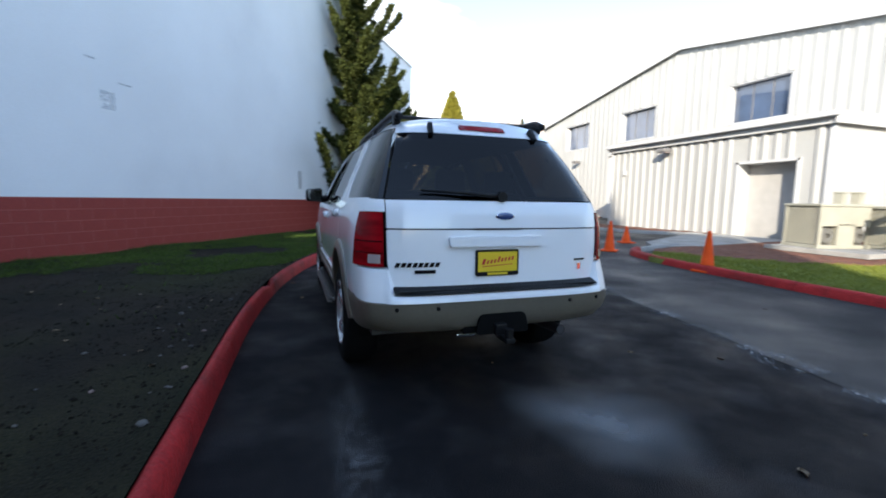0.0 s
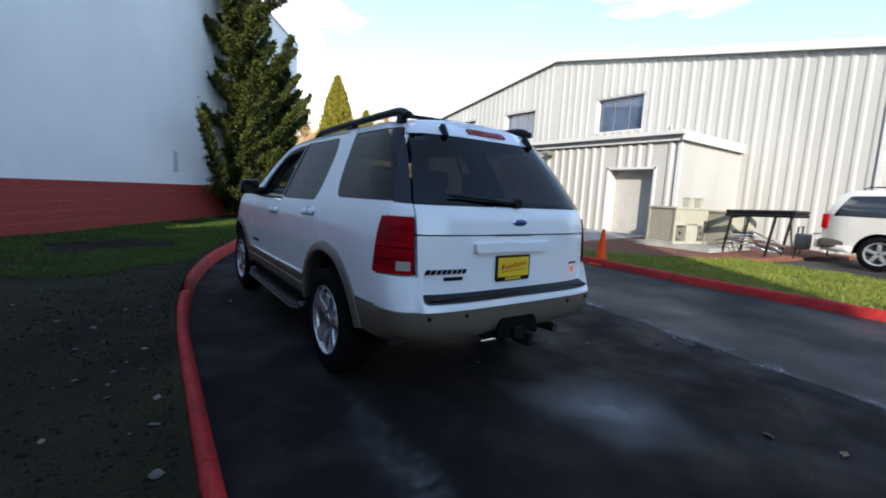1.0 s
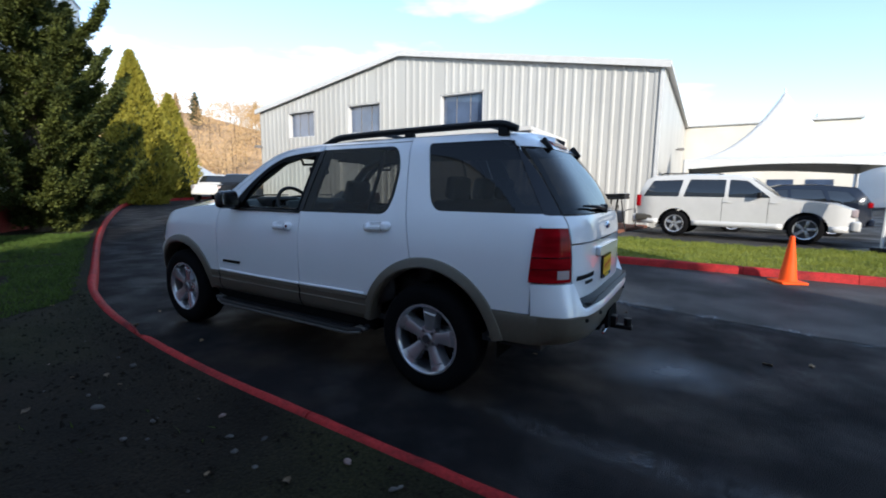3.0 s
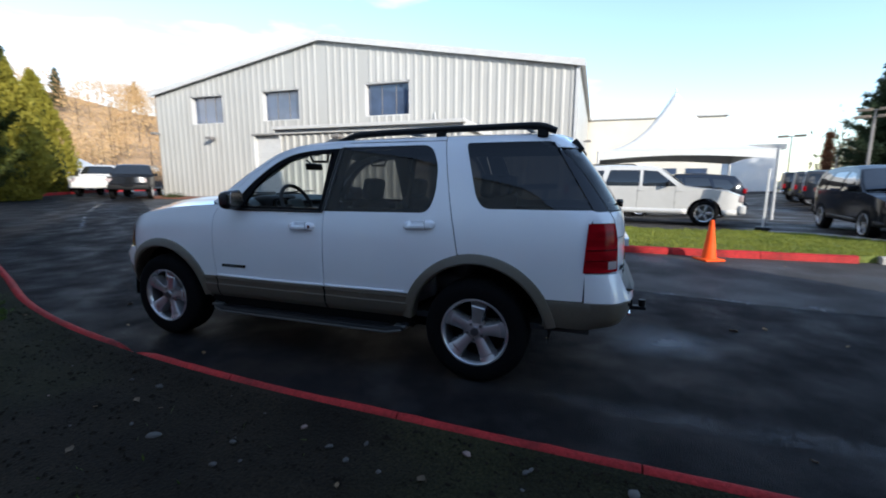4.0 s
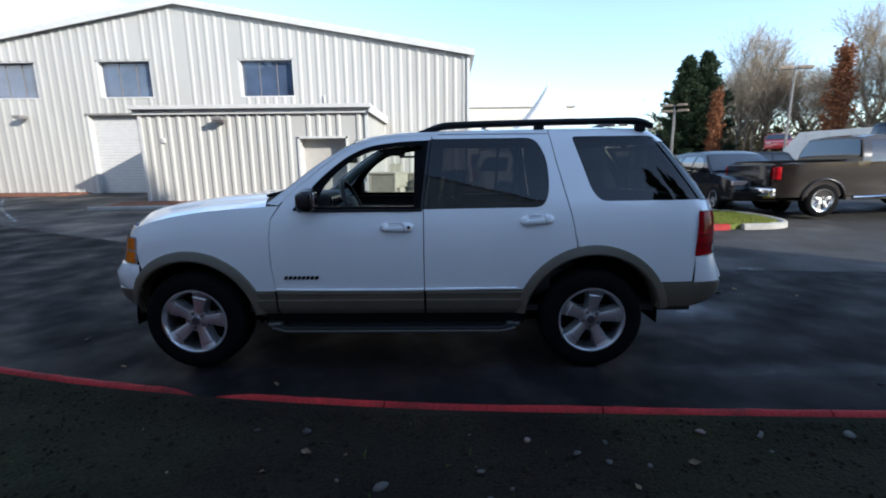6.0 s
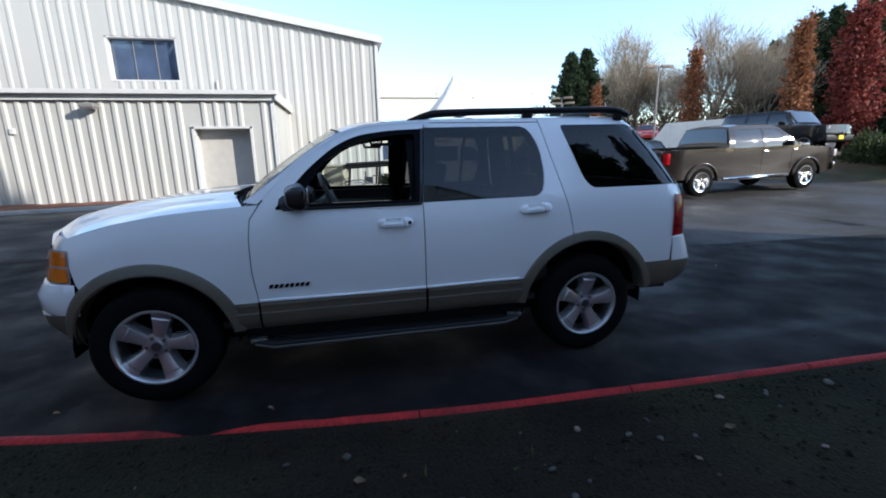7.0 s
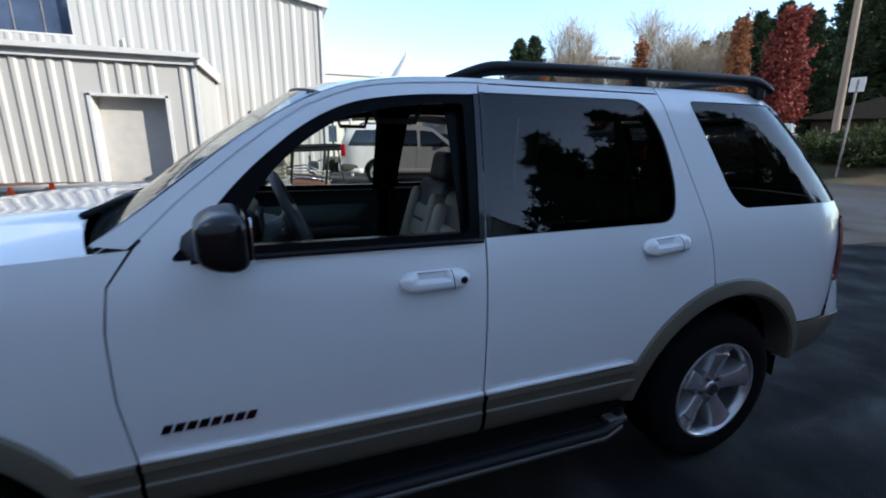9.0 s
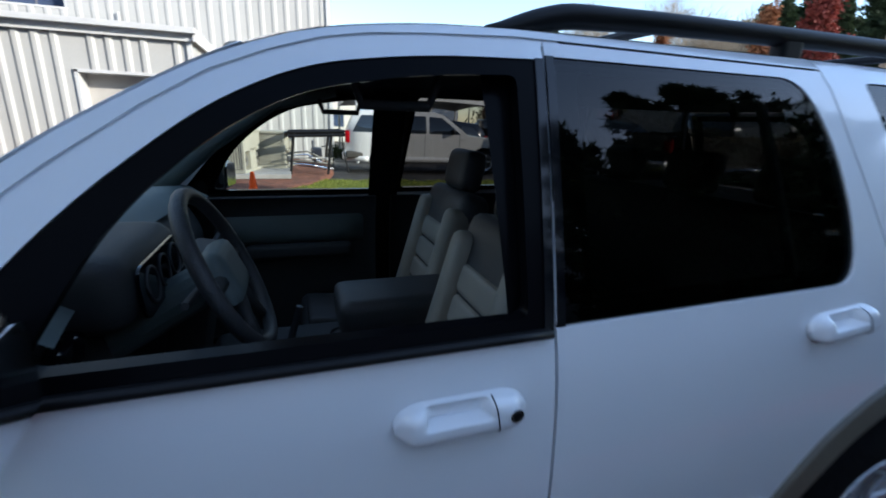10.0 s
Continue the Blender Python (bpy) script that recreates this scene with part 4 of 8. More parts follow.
part("windscreen", patch(screen_at, span(-1, 1, 20), span(0, 1, 14)), "glass_clear", car, "clear windscreen", True)
part("windscreen_seal", tube([screen_at(-1, t) for t in span(0, 1, 12)] + [screen_at(u, 1) for u in span(-0.9, 0.9, 12)] + [screen_at(1, t) for t in span(1, 0, 12)], 0.006, 6), "black_plastic", car, "", True)
for sg in (-1, 1):
    def cap(t, k):
        p = Vector(screen_at(sg, t))
        zt = RAIL_TOP(p.y) + 0.001
        q = Vector((sg * (side_x(p.y, zt) - 0.002), p.y, zt))
        return p.lerp(q, k) + Vector((sg * 0.004, 0.004, 0.004)) * math.sin(math.pi * (0.15 + 0.7 * k))
    part("pillar_backing", patch(lambda t, k: tuple(Vector(cap(t, 0)).lerp(Vector((sg * (side_x(cap(t, 1).y, cap(t, 1).z - 0.03) - 0.016), cap(t, 1).y, cap(t, 1).z - 0.03)), k) - Vector((sg * 0.006, 0, 0.004))), span(0.0, 1.0, 16), span(0, 1, 3)), "car_white", car, "", True)
    part("pillar_cap", patch(cap, span(0.0, 1.0, 16), span(-0.1, 1.0, 5)), "car_white", car, "", True)
part("cowl", patch(lambda u, y: (u * 0.66, y - 0.10 * u * u, 1.185 + 0.05 * (1 - u * u)), span(-1, 1, 16), span(2.32, 2.46, 4)), "black_plastic", car, "black wiper cowl", True)
for x0 in (-0.55, 0.1):
    part("front_wiper", tube([(x0, 2.40, 1.262), (x0 + 0.3, 2.36, 1.285), (x0 + 0.55, 2.34, 1.285)], [0.012, 0.009, 0.006], 6), "black_plastic", car, "", True)

# ---- roof rack ----
for sg in (-1, 1):
    rack_z = curve_of([(1.24, 1.708), (1.15, 1.738), (1.06, 1.762), (0.80, 1.772), (0.3, 1.781), (-0.2, 1.787), (-0.34, 1.785), (-0.41, 1.772), (-0.47, 1.742)], 0.03)
    rack_r = curve_of([(1.24, 0.016), (1.14, 0.027), (1.05, 0.030), (0.80, 0.028), (-0.2, 0.027), (-0.34, 0.031), (-0.41, 0.031), (-0.47, 0.024)], 0.03)
    rack_y = span(1.24, 0.95, 10) + span(0.8, -0.3, 8) + span(-0.34, -0.47, 8)
    rack = part("roof_rack_rail", tube([(sg * 0.524, y, rack_z(y)) for y in rack_y], [rack_r(y) for y in rack_y], 12, None, 0.9), "black_plastic", car, "black roof rack rail", True)
    for y in (0.36, -0.38):
        part("rack_foot", box((0.045, 0.075, 0.09), (sg * 0.525, y, 1.750), 0.012), "black_plastic", rack)
for y in (0.72, -0.25):
    part("roof_crossbar", tube([(-0.52, y, 1.783), (0, y, 1.79), (0.52, y, 1.783)], 0.014, 8), "black_plastic", car)

# ---- handles, mirrors, running boards ----
for i, sg in enumerate((-1, 1)):
    surf = lambda y, z, o, sg=sg: (sg * side_x(y, z, o), y, z)
    for y0, z0, slope, dr, key in ((1.273, 1.057, 0.0, fdoors[i], True), (0.295, 1.102, -0.06, rdoors[i], False)):
        def grip(s, v):
            """The handle's face: an oblong with a finger hollow in its upper half."""
            e = min(1, 4.2 * s, 4.2 * (1 - s))
            hz = 0.033 * math.sqrt(max(0.0, 1 - (1 - e) ** 2.4)) + 0.0004
            rise_out = 0.034 * max(0.0, 1 - abs(v) ** 3.5) ** 0.5 * (0.35 + 0.65 * smoothstep(0, 0.14, min(s, 1 - s))) + 0.001
            hollow = smoothstep(0.30, 0.36, s) * smoothstep(0.80, 0.74, s) * smoothstep(0.02, 0.14, v) * smoothstep(1.0, 0.82, v)
            y, z = y0 + 0.238 * s, z0 + slope * (s - 0.5) * 0.24 + hz * v
            return (sg * (side_x(y, z) + rise_out * (1 - 0.92 * hollow)), y, z)
        hd = part("door_handle", patch(grip, [0.5 - 0.5 * math.cos(math.pi * k / 48) for k in range(49)], span(-1, 1, 28)), "car_white", dr, "white pull handle", 60)
        seam = [Vector(grip(0.27 + 0.02 * v, v)) + Vector((sg * 0.0004, 0, 0)) for v in span(-0.96, 0.96, 16)]
        part("handle_seam", tube([tuple(q) for q in seam], 0.0014, 5), "black_plastic", hd, "", True)
        if key:
            c = Vector(grip(0.13, 0.05))
            part("key_cylinder", rod(0.0125, c - Vector((sg * 0.004, 0, 0)), c + Vector((sg * 0.003, 0, 0)), 18), "chrome", hd, "steel key cylinder")
            part("keyhole", rod(0.008, c, c + Vector((sg * 0.0042, 0, 0)), 14), "black_plastic", hd)
    # mirror
    bm = box((0.185, 0.12, 0.155), (0, 0, 0), 0.044, None, None, 5)
    for v in bm.verts:
        t = max(0, v.co.y / 0.062)
        out = 0.5 + sg * v.co.x / 0.205
        v.co.x, v.co.z = v.co.x * (1 - 0.30 * t), v.co.z * (1 - 0.26 * t) - 0.020 * out * out * max(0, v.co.z / 0.08)
    at = Matrix.Translation((sg * 0.950, 1.985, 1.258)) @ Matrix.Rotation(radians(-sg * 8), 4, "Z")
    bmesh.ops.transform(bm, matrix=at, verts=bm.verts)
    mirror = part("door_mirror", bm, "mirror_shell", fdoors[i], "black door mirror", True)
    part("mirror_arm", tube([(sg * 0.80, 2.06, 1.21), (sg * 0.87, 2.03, 1.21), (sg * 0.93, 2.00, 1.215)], [0.05, 0.04, 0.035], 10), "black_plastic", mirror, "", True)
    mg = rounded([(-0.075, -0.055), (0.075, -0.055), (0.072, 0.050), (-0.072, 0.055)], 0.022)
    part("mirror_glass", prism(mg, 0.004, lambda u, v, w: at @ Vector((u, -0.0625 - w, v))), "chrome", mirror, "mirror glass")
    # running board
    line = [(0.76, 2.37, 0.375), (0.84, 2.31, 0.335), (0.875, 2.2, 0.322), (0.875, 1.4, 0.322), (0.875, 0.66, 0.322), (0.85, 0.56, 0.335), (0.77, 0.50, 0.375)]
    # black stands for the shadow that lies on the board
    board = part("running_board", tube([(sg * x, y, z) for x, y, z in line], 0.030, 10, None, 0.8), "black_plastic", car, "running board, shade put into its black, with a thin grey edge", True)
    part("board_edge", tube([(sg * (x + 0.024), y, z - 0.012) for x, y, z in line], 0.012, 8), "board_grey", board, "thin grey edge strip", True)
    part("board_tread", box((0.13, 1.55, 0.014), (sg * 0.80, 1.43, 0.346), 0.005), "black_plastic", board, "black tread")
    for yb, zb in ((2.30, 0.345), (0.565, 0.345)):
        part("board_cap", box((0.075, 0.10, 0.028), (sg * 0.83, yb, zb), 0.012), "board_grey", board, "grey end cap", True)
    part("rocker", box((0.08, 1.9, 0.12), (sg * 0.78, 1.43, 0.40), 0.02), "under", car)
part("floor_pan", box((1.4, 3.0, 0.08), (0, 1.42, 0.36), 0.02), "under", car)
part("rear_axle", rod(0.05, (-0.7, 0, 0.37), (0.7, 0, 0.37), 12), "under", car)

# ---- wheels ----
def wheel(at, sg, turn):
    w = part("wheel", lathe([(0.235, -0.115), (0.26, -0.122), (0.31, -0.125), (0.345, -0.112), (0.362, -0.095), (0.370, -0.06), (0.371, 0.0), (0.370, 0.06), (0.362, 0.095), (0.345, 0.112), (0.31, 0.125), (0.26, 0.122), (0.238, 0.115), (0.232, 0.09), (0.232, -0.09)], 56, "x", close=True), "tyre", car, "black tyre on a five-spoke alloy rim", 35)
    w.matrix_basis = pose(*at)
    rim = part("rim", lathe([(0.243, 0.112), (0.240, 0.120), (0.230, 0.121), (0.221, 0.112), (0.216, 0.085)], 56, "x"), "alloy", w, "silver rim", 35)
    # barrel and disc carry the wheel's inner shade in their colour
    part("rim_barrel", lathe([(0.216, 0.085), (0.209, 0.03), (0.204, -0.05), (0.2, -0.1)], 48, "x"), "barrel", rim, "inner barrel, shade put into its grey", 35)
    part("brake_disc", rod(0.205, (-0.03, 0, 0), (-0.01, 0, 0), 32), "under", w, "brake disc, blackened for the shade inside the rim")
    part("hub", lathe([(0.0, 0.098), (0.034, 0.098), (0.038, 0.092), (0.085, 0.082), (0.088, 0.03), (0.0, 0.03)], 32, "x"), "alloy", rim, "", 40)
    part("centre_cap", lathe([(0.0, 0.108), (0.028, 0.106), (0.032, 0.098), (0.032, 0.09)], 20, "x"), "alloy_dark", rim, "dark centre cap", 40)
    for k in range(5):
        a = radians(72 * k + turn)
        q = Matrix.Rotation(a, 4, "X")
        bm = bmesh.new()
        prof = [(0.04, 0.034, 0.084), (0.075, 0.035, 0.088), (0.11, 0.038, 0.094), (0.15, 0.044, 0.101), (0.178, 0.050, 0.106), (0.186, 0.052, 0.101), (0.208, 0.058, 0.106), (0.222, 0.066, 0.112)]
        rows = []
        for r, hw, h in prof:
            rows.append([bm.verts.new(q @ Vector(p)) for p in ((h - 0.075, -hw - 0.012, r), (h - 0.012, -hw - 0.002, r), (h - 0.003, -hw + 0.002, r), (h, -hw + 0.008, r), (h + 0.002, 0, r), (h, hw - 0.008, r), (h - 0.003, hw - 0.002, r), (h - 0.012, hw + 0.002, r), (h - 0.075, hw + 0.012, r))])
        for r0, r1 in zip(rows, rows[1:]):
            for i in range(8):
                bm.faces.new((r0[i], r0[i + 1], r1[i + 1], r1[i]))
        bmesh.ops.recalc_face_normals(bm, faces=bm.faces)
        part("spoke", bm, "alloy", rim, "", 30)
        b = a + radians(36)
        part("lug_nut", rod(0.011, (0.075, 0.057 * -math.sin(b), 0.057 * math.cos(b)), (0.097, 0.057 * -math.sin(b), 0.057 * math.cos(b)), 6), "alloy_dark", rim)
    if sg < 0:
        w.matrix_basis = pose(*at) @ Matrix.Rotation(math.pi, 4, "Z")
    return w


for sg in (-1, 1):
    for y, tn in ((0.0, 64), (2.888, 57)):
        wheel((sg * 0.745, y, 0.371), sg, tn)

# ---- car interior ----
def soft_box(size, at, r, tilt=0.0, bulge=0.0):
    bm = box(size, (0, 0, 0), r, None, None, 3)
    for v in bm.verts:
        v.co.y += bulge * (1 - (2 * v.co.x / size[0]) ** 2) * (1 if v.co.y > 0 else 0)
    bmesh.ops.transform(bm, matrix=Matrix.Translation(at) @ Matrix.Rotation(radians(tilt), 4, "X"), verts=bm.verts)
    return bm


part("headliner", patch(lambda u, y: tuple(Vector(roof_at(u * 0.97, y)) - Vector((0, 0, 0.05))), span(-1, 1, 10), span(-0.50, 1.70, 12)), "cabin_dark", car, "dark headliner", True)
dash = part("dashboard", prism(rounded([(2.40, 1.19), (2.20, 1.20), (2.08, 1.165), (2.02, 1.03), (2.06, 0.86), (2.12, 0.55), (2.42, 0.55)], 0.05), 1.38, lambda u, v, w: (-0.69 + w, u, v)), "cabin_dark", car, "dark dashboard with a grey-green top pad", 40)
part("top_pad", patch(lambda u, y: (u * (0.70 - 0.1 * smoothstep(2.1, 2.4, y)), y - 0.06 * u * u, 1.185 + 0.055 * smoothstep(2.04, 2.14, y) * smoothstep(2.5, 2.25, y) + 0.02 * (1 - u * u)), span(-1, 1, 20), span(2.05, 2.40, 10)), "cabin_teal", dash, "grey-green dashboard top", True)
part("instrument_hood", soft_box((0.40, 0.20, 0.15), (-0.37, 2.03, 1.20), 0.06), "cabin_dark", dash, "", True)
part("gauge_face", prism(rounded([(-0.17, -0.05), (0.17, -0.05), (0.15, 0.05), (-0.15, 0.05)], 0.03), 0.006, lambda u, v, w: (-0.37 + u, 1.925 - w + 0.1 * v, 1.195 + v)), "black_gloss", dash, "dark instrument panel")
for gx in (-0.46, -0.37, -0.28):
    part("gauge_ring", tube([(gx + 0.036 * math.cos(a), 1.918 + 0.0036 * math.sin(a), 1.195 + 0.036 * math.sin(a)) for a in [2 * math.pi * k / 24 for k in range(24)]], 0.003, 6, None, 1.0, True), "alloy_dark", dash, "", True)
for vx in (-0.62, -0.56):
    part("side_vent", soft_box((0.05, 0.03, 0.07), (vx, 2.03, 1.12), 0.012, 12), "black_gloss", dash)
part("dash_centre", soft_box((0.30, 0.10, 0.42), (0.0, 1.95, 0.93), 0.03, 12), "cabin_dark", dash, "dark centre stack", True)
part("air_vent", soft_box((0.16, 0.03, 0.07), (-0.09, 1.905, 1.09), 0.015, 12), "black_gloss", dash)
part("air_vent", soft_box((0.16, 0.03, 0.07), (0.09, 1.905, 1.09), 0.015, 12), "black_gloss", dash)
part("dash_trim", soft_box((0.5, 0.02, 0.06), (0.42, 1.955, 1.02), 0.008, 10), "alloy_dark", dash)
tilt = Matrix.Translation((-0.37, 1.79, 1.185)) @ Matrix.Rotation(radians(66), 4, "X")
sw = part("steering_wheel", tube([tilt @ Vector((0.19 * math.cos(a), 0.19 * math.sin(a), 0)) for a in [2 * math.pi * k / 36 for k in range(36)]], 0.017, 10, None, 1.0, True), "leather_dark", car, "dark leather steering wheel", True)
bm = box((0.17, 0.13, 0.06), (0, 0, -0.01), 0.03, None, None, 3)
bmesh.ops.transform(bm, matrix=tilt, verts=bm.verts)
part("wheel_hub", bm, "cabin_teal", sw, "grey wheel hub", True)
for a in (0, 180, 245, 295):
    part("wheel_spoke", tube([tilt @ Vector((r * math.cos(radians(a)), r * math.sin(radians(a)), -0.01)) for r in (0.05, 0.12, 0.185)], [0.022, 0.015, 0.014], 8), "cabin_dark", sw, "", True)
part("steering_column", rod(0.05, tilt @ Vector((0, 0, -0.02)), (-0.37, 2.08, 1.02), 16), "cabin_teal", sw)
part("column_stalk", rod(0.008, tilt @ Vector((-0.03, 0, -0.06)), tilt @ Vector((-0.20, 0.02, -0.05)), 8), "cabin_dark", sw)


def seat(x, d=0.0):
    cushion = part("seat_cushion", soft_box((0.50, 0.52, 0.17), (x, 1.38 + d, 0.63), 0.06, 6), "leather_dark", car, "dark leather seat cushion", True)
    part("cushion_insert", soft_box((0.28, 0.44, 0.05), (x, 1.39 + d, 0.715), 0.02, 6), "leather_dark", cushion, "", True)
    rest = part("seat_backrest", soft_box((0.47, 0.13, 0.62), (x, 1.015 + d, 0.955), 0.06, 16), "leather_dark", car, "dark leather backrest with light insert", True)
    for k in range(4):
        h = 0.77 + 0.098 * k
        part("backrest_insert", soft_box((0.27, 0.05, 0.094), (x, 1.124 + d - 0.287 * (h - 0.77), h), 0.02, 16), "leather", rest, "light leather insert", True)
    for e in (-1, 1):
        part("side_bolster", soft_box((0.10, 0.12, 0.52), (x + e * 0.185, 1.068 + d, 0.945), 0.045, 16), "leather", rest, "light side bolster", True)
        part("headrest_post", rod(0.006, (x + e * 0.06, 0.935 + d, 1.20), (x + e * 0.06, 0.915 + d, 1.31), 8), "chrome", rest)
    part("headrest", soft_box((0.25, 0.10, 0.18), (x, 0.915 + d, 1.335), 0.048, 12), "leather_dark", rest, "dark headrest", True)


seat(-0.37, 0.10)
seat(0.37)
bench = part("rear_bench", soft_box((1.30, 0.50, 0.16), (0, 0.38, 0.66), 0.06, 4), "leather_dark", car, "dark rear bench", True)
part("bench_back", soft_box((1.30, 0.14, 0.62), (0, 0.10, 0.98), 0.06, 14), "leather_dark", bench, "", True)
for x in (-0.42, 0, 0.42):
    part("headrest", soft_box((0.24, 0.10, 0.17), (x, 0.01, 1.37), 0.045, 10), "leather_dark", bench, "", True)
console = part("centre_console", soft_box((0.26, 1.0, 0.36), (0, 1.42, 0.62), 0.04), "cabin_dark", car, "dark centre console", True)
part("armrest_lid", soft_box((0.25, 0.44, 0.12), (0, 1.30, 0.90), 0.04), "leather_dark", console, "padded armrest lid", True)
part("gear_lever", rod(0.012, (0, 1.68, 0.78), (0, 1.64, 0.92), 8), "alloy_dark", console)
part("cup_ring", lathe([(0.036, 0.80), (0.044, 0.806), (0.044, 0.80)], 16), "alloy_dark", console).location = (0.0, 1.5, 0)
for i, sg in enumerate((-1, 1)):
    panel = part("door_trim", skin([(1.24, 0.45), (1.24, 1.165), (2.02, 1.165), (2.10, 1.05), (2.12, 0.45)], lambda y, z, o: (sg * (side_x(y, z) - 0.05 + o), y, z), (), 0.08, 0.0, 0.03, 0), "cabin_dark", fdoors[i], "dark door trim", True)
    part("trim_insert", skin(rounded([(1.30, 0.93), (1.30, 1.07), (1.98, 1.07), (2.02, 0.93)], 0.03), lambda y, z, o: (sg * (side_x(y, z) - 0.065 - o), y, z), (), 0.08, 0.0, 0.01, 0), "cabin_teal", panel, "grey door insert", True)
    part("door_armrest", soft_box((0.07, 0.5, 0.07), (sg * 0.755, 1.62, 0.90), 0.025), "cabin_dark", panel, "", True)
    part("door_trim", skin([(0.30, 0.6), (0.32, 1.165), (1.16, 1.165), (1.16, 0.45), (0.6, 0.45)], lambda y, z, o: (sg * (side_x(y, z) - 0.05 + o), y, z), (), 0.08, 0.0, 0.03, 0), "cabin_dark", rdoors[i], "", True)
    part("pillar_trim", patch(lambda u, z: (sg * (side_x(1.2, z) - 0.045), 1.2 + u, z), [-0.075, -0.03, 0.03, 0.075], span(0.6, 1.66, 10)), "frame_black", car, "", True)
    part("grab_handle", tube([(sg * 0.53, 1.52, 1.62), (sg * 0.515, 1.50, 1.56), (sg * 0.515, 1.36, 1.56), (sg * 0.53, 1.34, 1.62)], 0.011, 8), "cabin_dark", car, "", True)
    part("pillar_trim", tube([(sg * 0.70, 2.20, 1.21), (sg * 0.63, 1.95, 1.42), (sg * 0.55, 1.70, 1.59), (sg * 0.52, 1.45, 1.65)], [0.05, 0.04, 0.035, 0.03], 8), "cabin_teal", car, "", True)
for sg in (-1, 1):
    part("roof_side_trim", patch(lambda y, k: Vector((sg * (side_x(y, min(1.645, RAIL_TOP(y) - 0.055)) - 0.02), y, min(1.645, RAIL_TOP(y) - 0.055))).lerp(Vector(roof_at(sg * 0.90, y)) - Vector((0, 0, 0.045)), k), span(-0.45, 1.76, 24), span(-0.12, 1, 5)), "cabin_dark", car, "", True)
part("carpet", box((1.5, 3.3, 0.04), (0, 0.9, 0.43)), "cabin_dark", car)
mirror_stem = part("interior_mirror", soft_box((0.24, 0.035, 0.065), (0, 1.86, 1.535), 0.016, -8), "black_plastic", car, "black rear-view mirror", True)
part("mirror_stem", rod(0.008, (0, 1.87, 1.55), (0, 1.95, 1.60), 8), "black_plastic", mirror_stem)
for sg in (-1, 1):
    part("sun_visor", soft_box((0.40, 0.16, 0.02), (sg * 0.33, 1.66, 1.655), 0.008, -14), "cabin_dark", car)

# ---- parked vehicles ----
M["paint_silver_white"] = mat("paint_ivory_white", (0.56, 0.55, 0.525), 0.3, vary=0.04, coat=0.8)
M["paint_brown"] = mat("paint_bronze", (0.022, 0.017, 0.0145), 0.14, vary=0.08, coat=0.4)
M["paint_black"] = mat("paint_black", (0.010, 0.011, 0.013), 0.10, vary=0.1, coat=0.0)
M["paint_slate"] = mat("paint_slate", (0.045, 0.048, 0.055), 0.15)
M["paint_red"] = mat("paint_red", (0.35, 0.02, 0.02), 0.3, coat=1.0)
M["paint_blue"] = mat("paint_dark_blue", (0.010, 0.014, 0.024), 0.14)
M["valance_grey"] = mat("valance_grey", (0.055, 0.05, 0.04), 0.6, vary=0.1)
M["dark_timber"] = mat("dark_timber", (0.030, 0.022, 0.016), 0.9, vary=0.25)
M["glass_car"] = mat("car_glass_dark", (0.012, 0.014, 0.016), 0.03, coat=1.0)


def bank(x, y):
    """The raised ground behind the pickup truck."""
    dx, dy = x + 2.18, y - 1.83
    d, a = math.hypot(dx, dy), math.degrees(math.atan2(dy, dx))
    return rise(x, y) + 0.62 * smoothstep(18.2, 20.6, d) * smoothstep(-41.0, -46.0, a)


